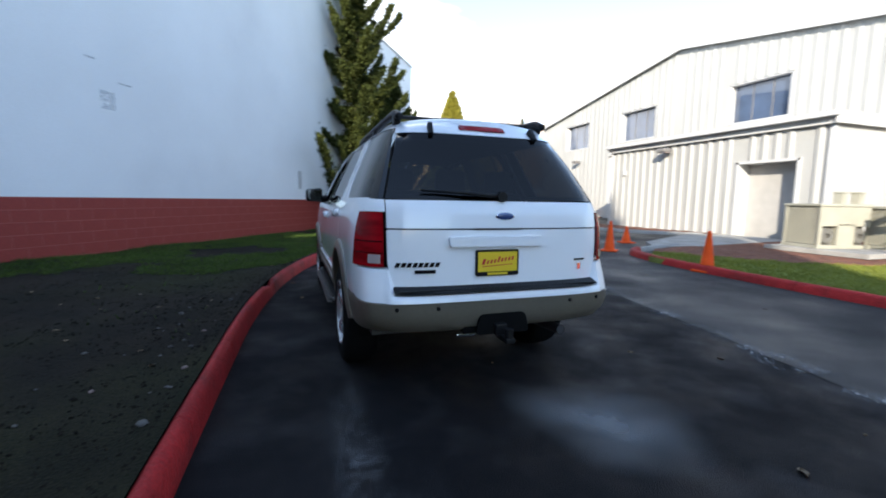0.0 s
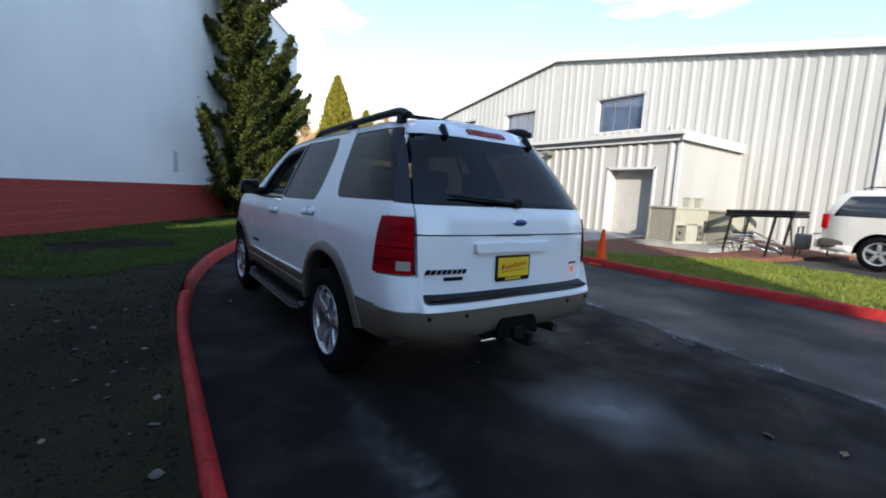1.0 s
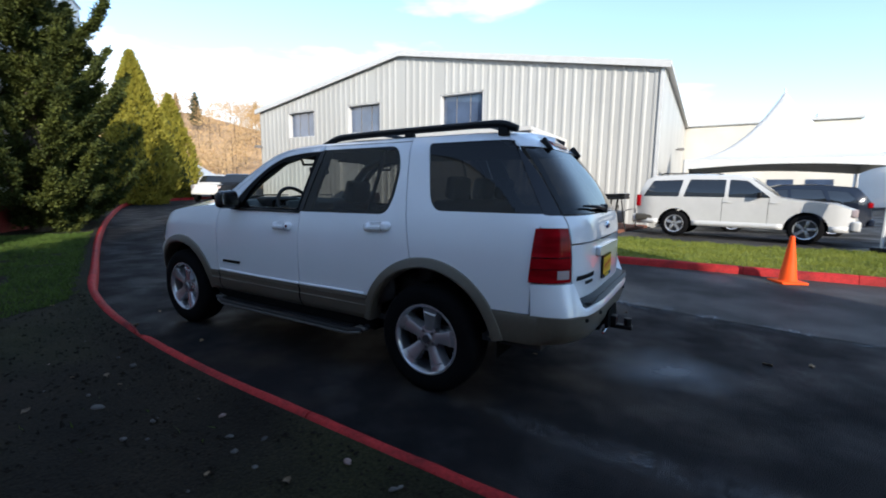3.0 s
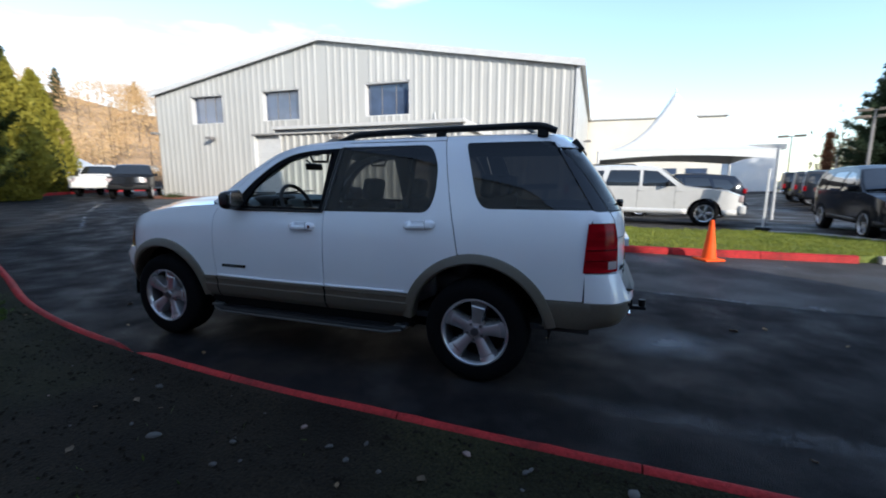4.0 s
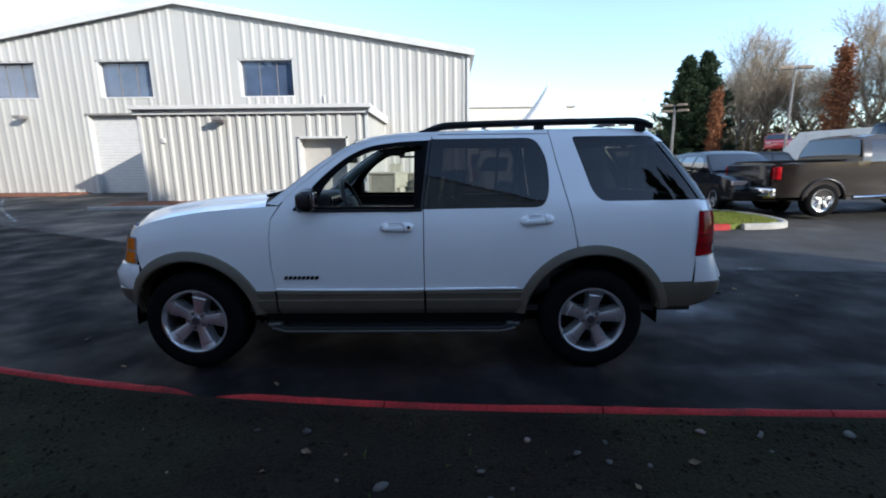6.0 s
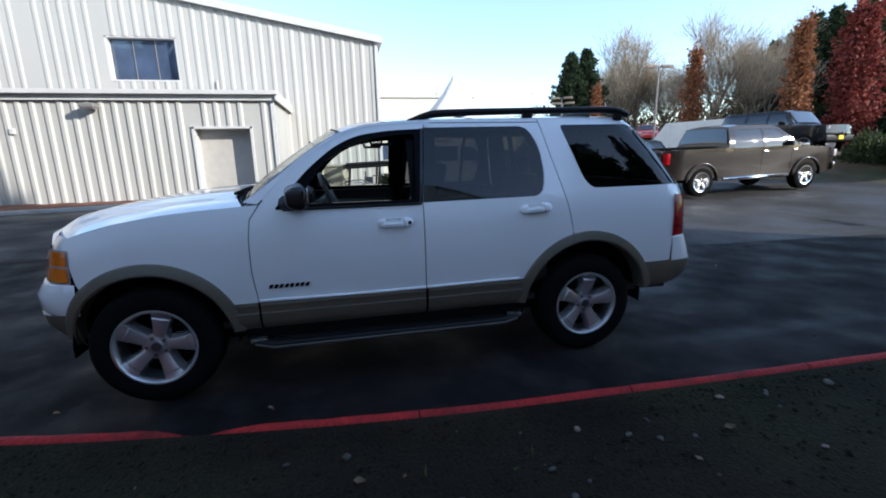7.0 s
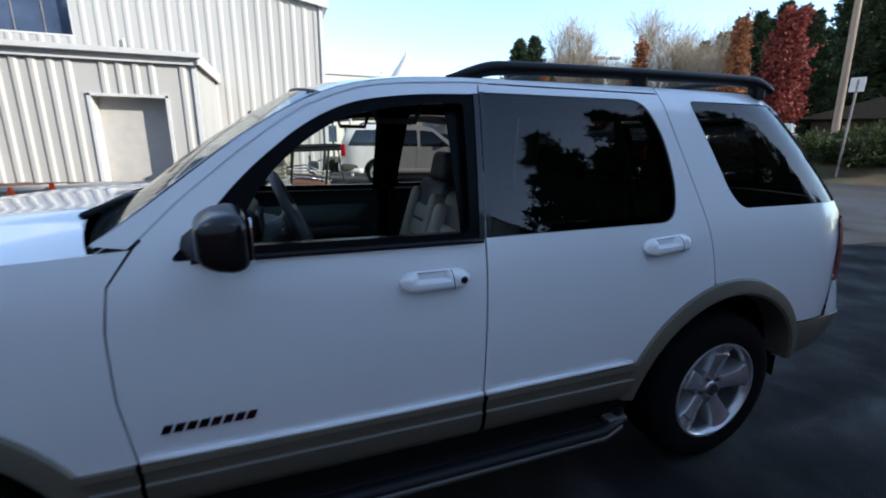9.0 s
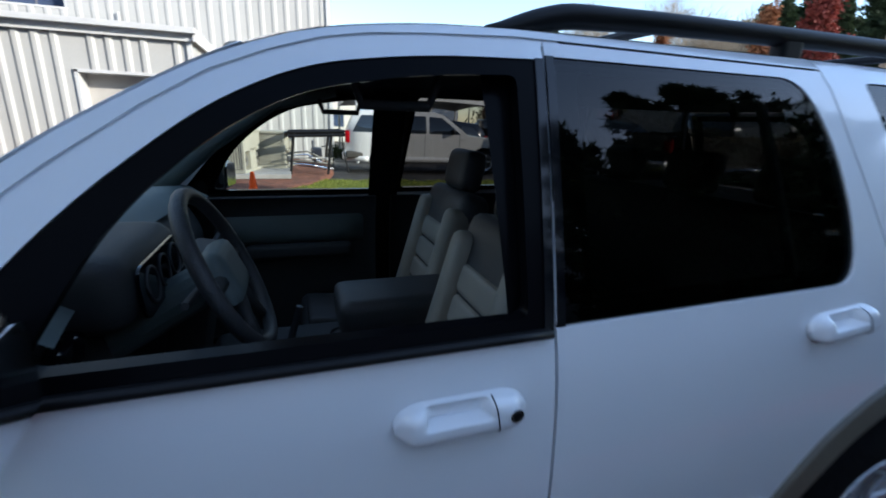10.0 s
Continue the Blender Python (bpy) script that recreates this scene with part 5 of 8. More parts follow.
def vehicle(name, label, at, turn, paint, outline, wheels, r, width, windows, screens, lower=None, tails=(), heads=(), group="", tyre_w=0.22, chrome=False, plate=True, extras=()):
    """A parked vehicle. outline: (y, z) points from the front bumper's foot over hood and roof to the rear bumper's foot. wheels: two axle places.
    windows: side window outlines; screens: (y0, z0, y1, z1) for the wind- and rear screen."""
    v = thing(name, label, "car", at, turn, group)
    top = max(z for _, z in outline)
    belt = min(min(p[1] for p in w) for w in windows)
    hw = width / 2

    def half(z, o=0.0):
        t = smoothstep(belt - 0.05, top + 0.15, z)
        return hw * (1 - 0.03 * smoothstep(belt, 0.3, z) - 0.26 * t * t ** 0.3) + o

    front, rear = outline[0][0], outline[-1][0]

    def plan(y, z, o=0.0):
        d = min(abs(front - y), abs(y - rear))
        return half(z, o) * (1 - 0.16 * max(0, 1 - d / 0.45) ** 2.2)

    low = outline[0][1]
    body_line = list(outline)
    under = [(rear + 0.02, low)]
    for w in sorted(wheels):
        under += arc(w, r, r * 1.17, 180, 0, 14) if low < r else []
    side = body_line[:-1] + [outline[-1]] + [p for p in under[1:] if p[1] > low]
    body = None
    for sg in (-1, 1):
        b = part("body_side", skin(side, lambda y, z, o: (sg * plan(y, z, o), y, z), windows, 0.12, 0, 0.012, 0.0), paint, v, "", 35)
        for w in windows:
            part("side_window", skin(w, lambda y, z, o: (sg * plan(y, z, o), y, z), (), 0.15, -0.008, 0, -0.004), "glass_car", b, "dark glass", True)
        for w in wheels:
            part("wheel_arch", patch(lambda a, k: (sg * (hw - 0.02 - 0.25 * k), w + r * 1.16 * math.cos(radians(a)), r + r * 1.16 * math.sin(radians(a))), span(0, 180, 14), [0, 1]), "under", v)
        if lower:
            ys = sorted(wheels)
            for y0, y1 in ((ys[0] + r * 1.2, ys[1] - r * 1.2), (rear + 0.03, ys[0] - r * 1.2), (ys[1] + r * 1.2, front - 0.05)):
                part("lower_cladding", skin([(y0, low - 0.01), (y1, low - 0.01), (y1, lower[0]), (y0, lower[0])], lambda y, z, o: (sg * plan(y, max(z, low), o), y, z), (), 0.15, 0.014, 0.02, 0), lower[1], v, "", True)
        part("door_mirror", soft_box((0.17, 0.10, 0.14), (sg * (hw + 0.06), screens[0][0] - 0.42, belt + 0.07), 0.035), "black_plastic", v, "", True)
        for y in sorted({w[0][0] for w in windows}, reverse=True)[:2]:
            part("door_handle", box((0.02, 0.14, 0.03), (sg * (plan(y, belt - 0.1) + 0.006), y + 0.12, belt - 0.12), 0.006), paint, v)
            part("door_seam", skin([(y - 0.004, low + 0.12), (y + 0.004, low + 0.12), (y + 0.004, belt - 0.01), (y - 0.004, belt - 0.01)], lambda yy, z, o: (sg * plan(yy, z, o), yy, z), (), 0.2, 0.002, 0, 0), "under", v)
    dense = densify(outline, 0.1)[: -1]
    shell = bmesh.new()
    rows = []
    for y, z in dense:
        if y < rear + 0.001 and z <= low + 0.001:
            break
        wv = plan(y, z)
        rows.append([shell.verts.new((u * wv, y + (0.10 * (1 - u * u) * (1 if y > front - 0.5 else -0.5 if y < rear + 0.35 else 0)), z + 0.035 * (1 - u ** 4) * smoothstep(low + 0.3, low + 0.9, z))) for u in span(-1, 1, 12)])
    for a, b in zip(rows, rows[1:]):
        for k in range(12):
            shell.faces.new((a[k], a[k + 1], b[k + 1], b[k]))
    bmesh.ops.recalc_face_normals(shell, faces=shell.faces)
    part("upper_body", shell, paint, v, "", 35)
    for k, (y0, z0, y1, z1) in enumerate(screens):
        def at_uv(u, t):
            y, z = y0 + (y1 - y0) * t, z0 + (z1 - z0) * t
            wv = plan(y, z) * 0.93
            return (u * wv, y + (0.02 if k == 0 else -0.02), z + 0.012 + 0.035 * (1 - u ** 4))
        part("windscreen" if k == 0 else "rear_screen", patch(at_uv, span(-1, 1, 12), span(0.08, 0.94, 5)), "glass_car", v, "", True)
    part("chassis", box((width * 0.8, (front - rear) * 0.9, 0.16), (0, (front + rear) / 2, low + 0.06)), "under", v)
    part("cabin_floor", box((width * 0.85, (front - rear) * 0.8, 0.1), (0, (front + rear) / 2, belt - 0.2)), "under", v)
    part("front_bumper", soft_box((width * 0.93, 0.16, 0.24), (0, front + 0.04, low + 0.14), 0.05), lower[1] if lower else paint, v, "", True)
    part("rear_bumper", soft_box((width * 0.93, 0.16, 0.22), (0, rear - 0.04, low + 0.14), 0.05), "chrome" if chrome else (lower[1] if lower else paint), v, "", True)
    for x, z, w, h in tails:
        for sg in (-1, 1):
            part("tail_lamp", soft_box((w, 0.12, h), (sg * x, rear + 0.03, z), 0.02), "tail_red", v, "red tail lamp", True)
    for x, z, w, h in heads:
        for sg in (-1, 1):
            part("headlamp", soft_box((w, 0.12, h), (sg * x, front - 0.01, z), 0.025), "tail_clear", v, "clear headlamp", True)
    if plate:
        part("plate", box((0.30, 0.02, 0.15), (0, rear - 0.13, low + 0.34 if not chrome else low + 0.2), 0.004), "yellow", v, "yellow dealer plate")
        part("plate", box((0.30, 0.02, 0.15), (0, front + 0.13, low + 0.16), 0.004), "yellow", v, "yellow dealer plate")
    part("grille", soft_box((width * 0.5, 0.05, 0.2), (0, front + 0.06, low + 0.42), 0.02), "chrome" if chrome else "black_plastic", v, "", True)
    for sg in (-1, 1):
        for w in wheels:
            c = sg * (hw - tyre_w / 2 - 0.01)
            t = part("wheel", lathe([(r * 0.66, -tyre_w / 2), (r * 0.9, -tyre_w / 2), (r * 0.98, -tyre_w * 0.4), (r, 0), (r * 0.98, tyre_w * 0.4), (r * 0.9, tyre_w / 2), (r * 0.66, tyre_w / 2), (r * 0.64, 0)], 28, "x", None, True), "tyre", v, "black tyre with a bright rim", 40)
            t.matrix_basis = pose(c, w, r, 0, 0, 180 if sg < 0 else 0)
            rim = part("rim", lathe([(r * 0.67, tyre_w * 0.5), (r * 0.62, tyre_w * 0.46), (r * 0.58, tyre_w * 0.2), (0.0, tyre_w * 0.2)], 24, "x"), "chrome" if chrome else "alloy_dark", t, "", 40)
            for k in range(5):
                q = Matrix.Rotation(radians(72 * k + 20 * w), 4, "X")
                bm = box((0.03, r * 0.20, r * 0.56), (tyre_w * 0.36, 0, r * 0.33), 0.008)
                bmesh.ops.transform(bm, matrix=q, verts=bm.verts)
                part("spoke", bm, "chrome" if chrome else "alloy", rim, "", 40)
            part("rim_lip", lathe([(r * 0.67, tyre_w * 0.5), (r * 0.66, tyre_w * 0.53), (r * 0.60, tyre_w * 0.50), (r * 0.58, tyre_w * 0.42)], 28, "x"), "chrome" if chrome else "alloy", rim, "", 40)
    return v


SUV_LINE = [(2.86 + 0.82, 0.34), (3.70, 0.62), (3.62, 0.86), (3.3, 0.98), (2.55, 1.06), (2.30, 1.10), (1.66, 1.60), (1.40, 1.66), (0.4, 1.70), (-0.62, 1.66), (-0.82, 1.56), (-1.02, 1.08), (-1.05, 0.6), (-1.02, 0.34)]
SUV_WIN = [rounded([(2.12, 1.10), (1.60, 1.53), (1.22, 1.56), (1.22, 1.10)], 0.04), rounded([(1.14, 1.10), (1.14, 1.56), (0.30, 1.57), (0.18, 1.10)], 0.04), rounded([(0.06, 1.10), (0.14, 1.56), (-0.62, 1.54), (-0.86, 1.10)], 0.04)]
white_suv = vehicle("parked_suv", "ivory white older sport utility car parked beside the grass", (11.36, -0.93, 0.15), 171.8, "paint_silver_white", SUV_LINE, (0.0, 2.83), 0.36, 1.78, SUV_WIN, [(2.30, 1.10, 1.66, 1.60), (-1.0, 1.12, -0.80, 1.58)], (0.47, "paint_silver_white"), [(0.74, 0.98, 0.16, 0.32)], [(0.62, 0.78, 0.34, 0.18)], plate=False)
part("rear_valance", soft_box((1.74, 0.5, 0.20), (0, -0.80, 0.50), 0.06), "valance_grey", white_suv, "dark grey-brown rear bumper", True)
for x in (-0.55, 0.55):
    part("roof_rail", tube([(x, 1.0, 1.70), (x, 0.9, 1.745), (x, -0.4, 1.745), (x, -0.5, 1.70)], 0.014, 8), "black_plastic", white_suv, "", True)

TRUCK_LINE = [(4.62, 0.48), (4.66, 0.80), (4.60, 1.10), (4.2, 1.20), (3.25, 1.26), (2.60, 1.80), (2.35, 1.88), (1.2, 1.90), (0.92, 1.86), (0.80, 1.30), (-1.10, 1.30), (-1.16, 0.9), (-1.12, 0.50)]
TRUCK_WIN = [rounded([(3.02, 1.28), (2.52, 1.74), (2.06, 1.78), (2.06, 1.28)], 0.04), rounded([(1.98, 1.28), (1.98, 1.78), (1.10, 1.78), (0.98, 1.28)], 0.04)]
truck = vehicle("pickup_truck", "bronze-brown crew cab pickup truck with chrome wheels", (7.60, -7.93, 0.15), 180.0, "paint_brown", TRUCK_LINE, (0.0, 3.57), 0.41, 1.98, TRUCK_WIN, [(3.25, 1.28, 2.60, 1.80), (0.80, 1.36, 0.92, 1.82)], None, [(0.87, 1.08, 0.2, 0.30)], [(0.75, 1.0, 0.4, 0.2)], chrome=True, tyre_w=0.27)
truck.matrix_basis = pose(7.60, -7.93, 0.15, 1.5, 0, 180)
part("tailgate", soft_box((1.62, 0.06, 0.52), (0, -1.17, 1.02), 0.02), "paint_black", truck, "dark tailgate", True)
# the bed is closed; a black sheet on top paints its shaded inside
part("bed_floor", box((1.5, 1.7, 0.02), (0, -0.2, 1.345)), "under", truck, "dark panel painted as the shaded bed opening")
for sg in (-1, 1):
    part("side_step", tube([(sg * 0.98, 2.9, 0.45), (sg * 0.98, 0.7, 0.45)], 0.05, 8), "chrome", truck, "chrome side step", True)
    for w in (0.0, 3.57):
        part("arch_flare", tube([(sg * 0.99, w + 0.50 * math.cos(radians(a)), 0.41 + 0.50 * math.sin(radians(a))) for a in span(0, 180, 16)], 0.03, 6), "paint_brown", truck, "", True)

CROSS_LINE = [(3.52, 0.36), (3.58, 0.62), (3.50, 0.86), (3.1, 0.98), (2.5, 1.06), (1.72, 1.55), (1.3, 1.65), (0.4, 1.66), (-0.55, 1.58), (-0.78, 1.30), (-0.92, 1.08), (-0.95, 0.6), (-0.90, 0.36)]
CROSS_WIN = [rounded([(2.2, 1.08), (1.66, 1.47), (1.22, 1.53), (1.22, 1.06)], 0.04), rounded([(1.14, 1.06), (1.14, 1.54), (0.35, 1.52), (0.2, 1.06)], 0.04), rounded([(0.1, 1.07), (0.22, 1.5), (-0.3, 1.46), (-0.58, 1.12)], 0.06)]
crossover = vehicle("parked_crossover", "black crossover car parked nose-in across the lot", (10.9, -7.5, 0.12), 84.0, "paint_black", CROSS_LINE, (0.0, 2.70), 0.36, 1.86, CROSS_WIN, [(2.5, 1.06, 1.72, 1.55), (-0.85, 1.12, -0.58, 1.54)], (0.46, "black_plastic"), [(0.72, 1.05, 0.3, 0.12)], [(0.68, 0.82, 0.36, 0.12)])

BOX_LINE = [(3.55, 0.5), (3.6, 0.8), (3.55, 1.12), (2.5, 1.18), (2.42, 1.22), (2.08, 1.74), (1.9, 1.80), (-0.6, 1.82), (-0.72, 1.76), (-0.78, 1.2), (-0.8, 0.8), (-0.76, 0.5)]
BOX_WIN = [rounded([(2.28, 1.22), (2.02, 1.66), (1.42, 1.68), (1.42, 1.22)], 0.03), rounded([(1.34, 1.22), (1.34, 1.68), (0.5, 1.68), (0.5, 1.22)], 0.03), rounded([(0.4, 1.24), (0.4, 1.68), (-0.6, 1.68), (-0.62, 1.24)], 0.03)]
jeep = vehicle("parked_off_roader", "black boxy off-road car in the parking row", (13.6, -16.7, bank(11.8, -16.9) + 0.1), 98.0, "paint_black", BOX_LINE, (0.0, 2.9), 0.41, 1.86, BOX_WIN, [(2.42, 1.22, 2.08, 1.74), (-0.75, 1.25, -0.66, 1.76)], (0.62, "black_plastic"), [(0.8, 1.0, 0.14, 0.24)], [(0.6, 0.98, 0.22, 0.22)], "cars in the lot", chrome=True)
vehicle("parked_off_roader", "dark sport utility car parked facing the lane", (14.9, 24.5, rise(14, 24)), 133.0, "paint_black", BOX_LINE, (0.0, 2.9), 0.39, 1.9, BOX_WIN, [(2.42, 1.22, 2.08, 1.74), (-0.75, 1.25, -0.66, 1.76)], (0.58, "black_plastic"), [(0.8, 1.0, 0.14, 0.24)], [(0.66, 0.98, 0.34, 0.18)], "cars in the lot", plate=False)
far_white = vehicle("parked_hatchback", "white car parked at the far end of the lane", (17.6, 34.0, rise(17, 33)), 150.0, "paint_silver_white", CROSS_LINE, (0.0, 2.70), 0.36, 1.86, CROSS_WIN, [(2.5, 1.06, 1.72, 1.55), (-0.85, 1.12, -0.58, 1.54)], None, [(0.75, 0.98, 0.2, 0.26)], [(0.68, 0.82, 0.36, 0.16)], "cars in the lot", plate=False)
silver_suv = vehicle("parked_crossover", "slate grey car in the far parking row", (22.0, -11.0, rise(22, -11)), 160.0, "paint_slate", BOX_LINE, (0.0, 2.9), 0.40, 1.86, BOX_WIN, [(2.42, 1.22, 2.08, 1.74), (-0.75, 1.25, -0.66, 1.76)], (0.62, "black_plastic"), [(0.8, 1.0, 0.14, 0.24)], [(0.6, 0.98, 0.22, 0.22)], "cars in the lot")
vehicle("parked_off_roader", "pale silver sport utility car parked at the lane's end", (15.9, 28.4, rise(15, 27)), 128.0, "paint_silver_white", BOX_LINE, (0.0, 2.9), 0.39, 1.86, BOX_WIN, [(2.42, 1.22, 2.08, 1.74), (-0.75, 1.25, -0.66, 1.76)], None, [(0.8, 1.0, 0.14, 0.24)], [(0.66, 0.98, 0.34, 0.18)], "cars in the lot", plate=False)
blue_car = vehicle("parked_crossover", "dark blue car behind the white parked car", (16.0, -5.0, rise(16, -5)), 4.0, "paint_blue", CROSS_LINE, (0.0, 2.70), 0.36, 1.86, CROSS_WIN, [(2.5, 1.06, 1.72, 1.55), (-0.85, 1.12, -0.58, 1.54)], None, [(0.72, 1.05, 0.3, 0.16)], [(0.68, 0.82, 0.36, 0.12)], "cars in the lot")
vehicle("parked_hatchback", "red car in the far parking row", (35.3, -27.6, 2.12), 55.0, "paint_red", CROSS_LINE, (0.0, 2.70), 0.36, 1.86, CROSS_WIN, [(2.5, 1.06, 1.72, 1.55), (-0.85, 1.12, -0.58, 1.54)], None, [(0.72, 1.05, 0.3, 0.16)], [(0.68, 0.82, 0.36, 0.12)], "cars in the lot", plate=False)
for x, y, tn, src in ((25.5, -11.8, 165, silver_suv), (29, -12.4, 168, jeep), (19.0, -13.6, 170, jeep), (23, -16.2, 200, crossover), (31.5, -16.5, 150, silver_suv), (27.2, -19.0, 190, blue_car), (36, -15.0, 170, crossover), (40, -17.0, 170, jeep), (31, -23.5, 120, silver_suv), (37, -22.0, 130, crossover), (20.5, 38.5, -20, far_white)):
    c = copy_thing(src, pose(x, y, rise(x, y), 0, 0, tn))
    tagged(c, group="cars in the lot")

# ---- window, door and lamp fittings of the hall and shed ----
# the panes' blue paints in the sky's reflection
M["pane"] = mat("pane_sky_tint", (0.05, 0.072, 0.12), 0.05, coat=1.0, vary=0.3, scale=1.2)
M["lamp_grey"] = mat("lamp_grey", (0.18, 0.17, 0.16), 0.5, vary=0.1)
for y0, y1, z0, z1 in HALL_OPEN[:3]:
    w = thing("window_1", "dark upper window set deep in the steel wall", "window", kind="structure")
    part("window_frame", box((0.28, 0.06, z1 - z0), (BX + 0.15, y0 + 0.03, (z0 + z1) / 2)), "trim_white", w)
    part("window_frame", box((0.28, 0.06, z1 - z0), (BX + 0.15, y1 - 0.03, (z0 + z1) / 2)), "trim_white", w)
    part("window_sill", box((0.30, y1 - y0, 0.05), (BX + 0.13, (y0 + y1) / 2, z0 + 0.025)), "trim_white", w)
    part("window_head", box((0.28, y1 - y0, 0.05), (BX + 0.15, (y0 + y1) / 2, z1 - 0.025)), "trim_white", w)
    n = 3
    for k in range(n):
        a, b = y0 + 0.06 + (y1 - y0 - 0.12) * k / n, y0 + 0.06 + (y1 - y0 - 0.12) * (k + 1) / n
        part("pane", box((0.012, b - a - 0.02, z1 - z0 - 0.1), (BX + 0.27 - 0.006 * (k % 2), (a + b) / 2, (z0 + z1) / 2)), "pane", w, "dark reflecting pane, sky reflection put into its blue")
        if k:
            part("mullion", box((0.03, 0.022, z1 - z0 - 0.1), (BX + 0.25, a, (z0 + z1) / 2)), "lamp_grey", w)
roller = thing("door_1", "closed white roll-up door in the hall", "door", kind="structure")
gy0, gy1, gz0, gz1 = HALL_OPEN[3]
for k in range(26):
    z = 0.30 + (gz1 - 0.32) * k / 26
    part("slat", prism([(0, 0), (0.02, 0.012), (0.02, 0.105), (0, 0.125), (0.03, 0.125), (0.03, 0)], gy1 - gy0, lambda u, v, w: (BX + 0.24 - u, gy0 + w, z + v)), "trim_white", roller)
for y in (gy0 + 0.03, gy1 - 0.03):
    part("door_jamb", box((0.26, 0.07, gz1 - 0.2), (BX + 0.10, y, gz1 / 2 + 0.1)), "trim_white", roller)
part("door_head", box((0.28, gy1 - gy0 + 0.1, 0.08), (BX + 0.08, (gy0 + gy1) / 2, gz1 - 0.02)), "lamp_grey", roller)
for yy in (DOOR[0] - 0.03, DOOR[1] + 0.03):
    part("door_jamb", box((0.50, 0.07, DOOR[3] - 0.05), (SX + 0.20, yy, DOOR[3] / 2 + 0.08)), "trim_white", shed)
part("door_head", box((0.50, DOOR[1] - DOOR[0] + 0.14, 0.07), (SX + 0.20, (DOOR[0] + DOOR[1]) / 2, DOOR[3] + 0.03)), "trim_white", shed)
part("corner_trim", box((0.10, 0.10, SZ), (SX - 0.01, SY0 + 0.02, SZ / 2)), "trim_white", shed)
part("corner_trim", box((0.10, 0.10, SZ), (SX - 0.01, SY1 - 0.02, SZ / 2)), "trim_white", shed)
part("fascia", box((0.05, SY1 - SY0 + 0.3, 0.20), (SX - 0.10, (SY0 + SY1) / 2, SZ - 0.02)), "trim_white", shed)
part("fascia", box((BX - SX + 0.2, 0.05, 0.20), ((BX + SX) / 2 - 0.1, SY0 - 0.12, SZ - 0.02)), "trim_white", shed)
part("corner_trim", box((0.12, 0.12, EAVE - 0.3), (BX - 0.02, BY0 + 0.02, EAVE / 2 + 0.1)), "trim_white", hall)
part("downpipe", tube([(BX - 0.08, 6.15, 3.45), (BX - 0.08, 6.15, 4.35)], 0.03, 8), "trim_white", hall)


def wall_lamp(at, turn, label="grey metal wall lamp"):
    l = thing("wall_lamp", label, "lamp", at, turn, "lamps on the walls")
    part("lamp_arm", box((0.12, 0.06, 0.06), (-0.06, 0, 0.02)), "lamp_grey", l)
    part("lamp_head", soft_box((0.34, 0.36, 0.13), (-0.26, 0, 0.03), 0.03, 0), "lamp_grey", l, "", 40)
    part("lens", box((0.24, 0.28, 0.02), (-0.27, 0, -0.045)), "tail_clear", l)
    return l


lamp0 = wall_lamp((SX - 0.03, 8.52, 2.98), 0)
copy_thing(lamp0, pose(BX - 0.03, 18.9, 3.55))
copy_thing(lamp0, pose(BX + 9.5, BY0 - 0.02, 3.7, 0, 0, 90))
copy_thing(lamp0, pose(BX - 0.03, 22.9, 3.9))
junction = thing("junction_box", "small white box on the shed wall", "box", (SX - 0.05, 10.6, 2.35))
part("box_body", soft_box((0.09, 0.12, 0.16), (0, 0, 0), 0.02), "trim_white", junction)

# ---- red kerbs ----
random.seed(11)


def kerb_mesh(pts, w, z0, zt, chip=None):
    """A run of kerb: rounded top, slightly uneven."""
    bm = bmesh.new()
    rows = []
    for i, p in enumerate(pts):
        d = (pts[min(i + 1, len(pts) - 1)] - pts[max(i - 1, 0)]).normalized()
        n = Vector((-d.y, d.x))
        hz = rise(p.x, p.y)
        j = 0.006 * noise.noise((p.x * 6, p.y * 6, 1.0))
        cut = 0.0
        if chip:
            cut = 0.11 * max(0, 1 - abs(p.y - chip) / 0.24) ** 0.9 * (0.75 + 0.6 * noise.noise((p.y * 25, 0, 0)))
        prof = [(-w / 2 - 0.012, z0), (-w / 2, zt - 0.035), (-w / 2 + 0.03, zt - 0.006), (0, zt), (w / 2 - 0.03, zt - 0.006), (w / 2, zt - 0.035), (w / 2 + 0.012, z0)]
        rows.append([bm.verts.new((p.x + n.x * a, p.y + n.y * a, hz + (h - (cut * (1.2 if k > 2 else 0.6)) if h > z0 else h) + j)) for k, (a, h) in enumerate(prof)])
    for a, b in zip(rows, rows[1:]):
        for k in range(6):
            bm.faces.new((a[k], b[k], b[k + 1], a[k + 1]))
    bm.faces.new(rows[0]), bm.faces.new(rows[-1][::-1])
    bmesh.ops.recalc_face_normals(bm, faces=bm.faces)
    return bm


kerb = thing("kerb", "worn red painted concrete kerb with one chipped spot", "kerb", kind="structure")
n = 12
start = next(i for i, p in enumerate(KERB_LINE) if p.y > -9.47)
i = start
while i + n < len(KERB_LINE):
    seg = [p.copy() for p in KERB_LINE[i:i + n + 1]]
    d = (seg[1] - seg[0]).normalized()
    seg[0] += d * 0.004
    seg[-1] -= d * 0.004
    ys = [p.y for p in seg]
    part("kerb_stone", kerb_mesh(seg, 0.092, -0.05, 0.176, 2.47 if min(ys) < 2.7 and max(ys) > 2.2 else None), "red_kerb", kerb, "", 50)
    i += n
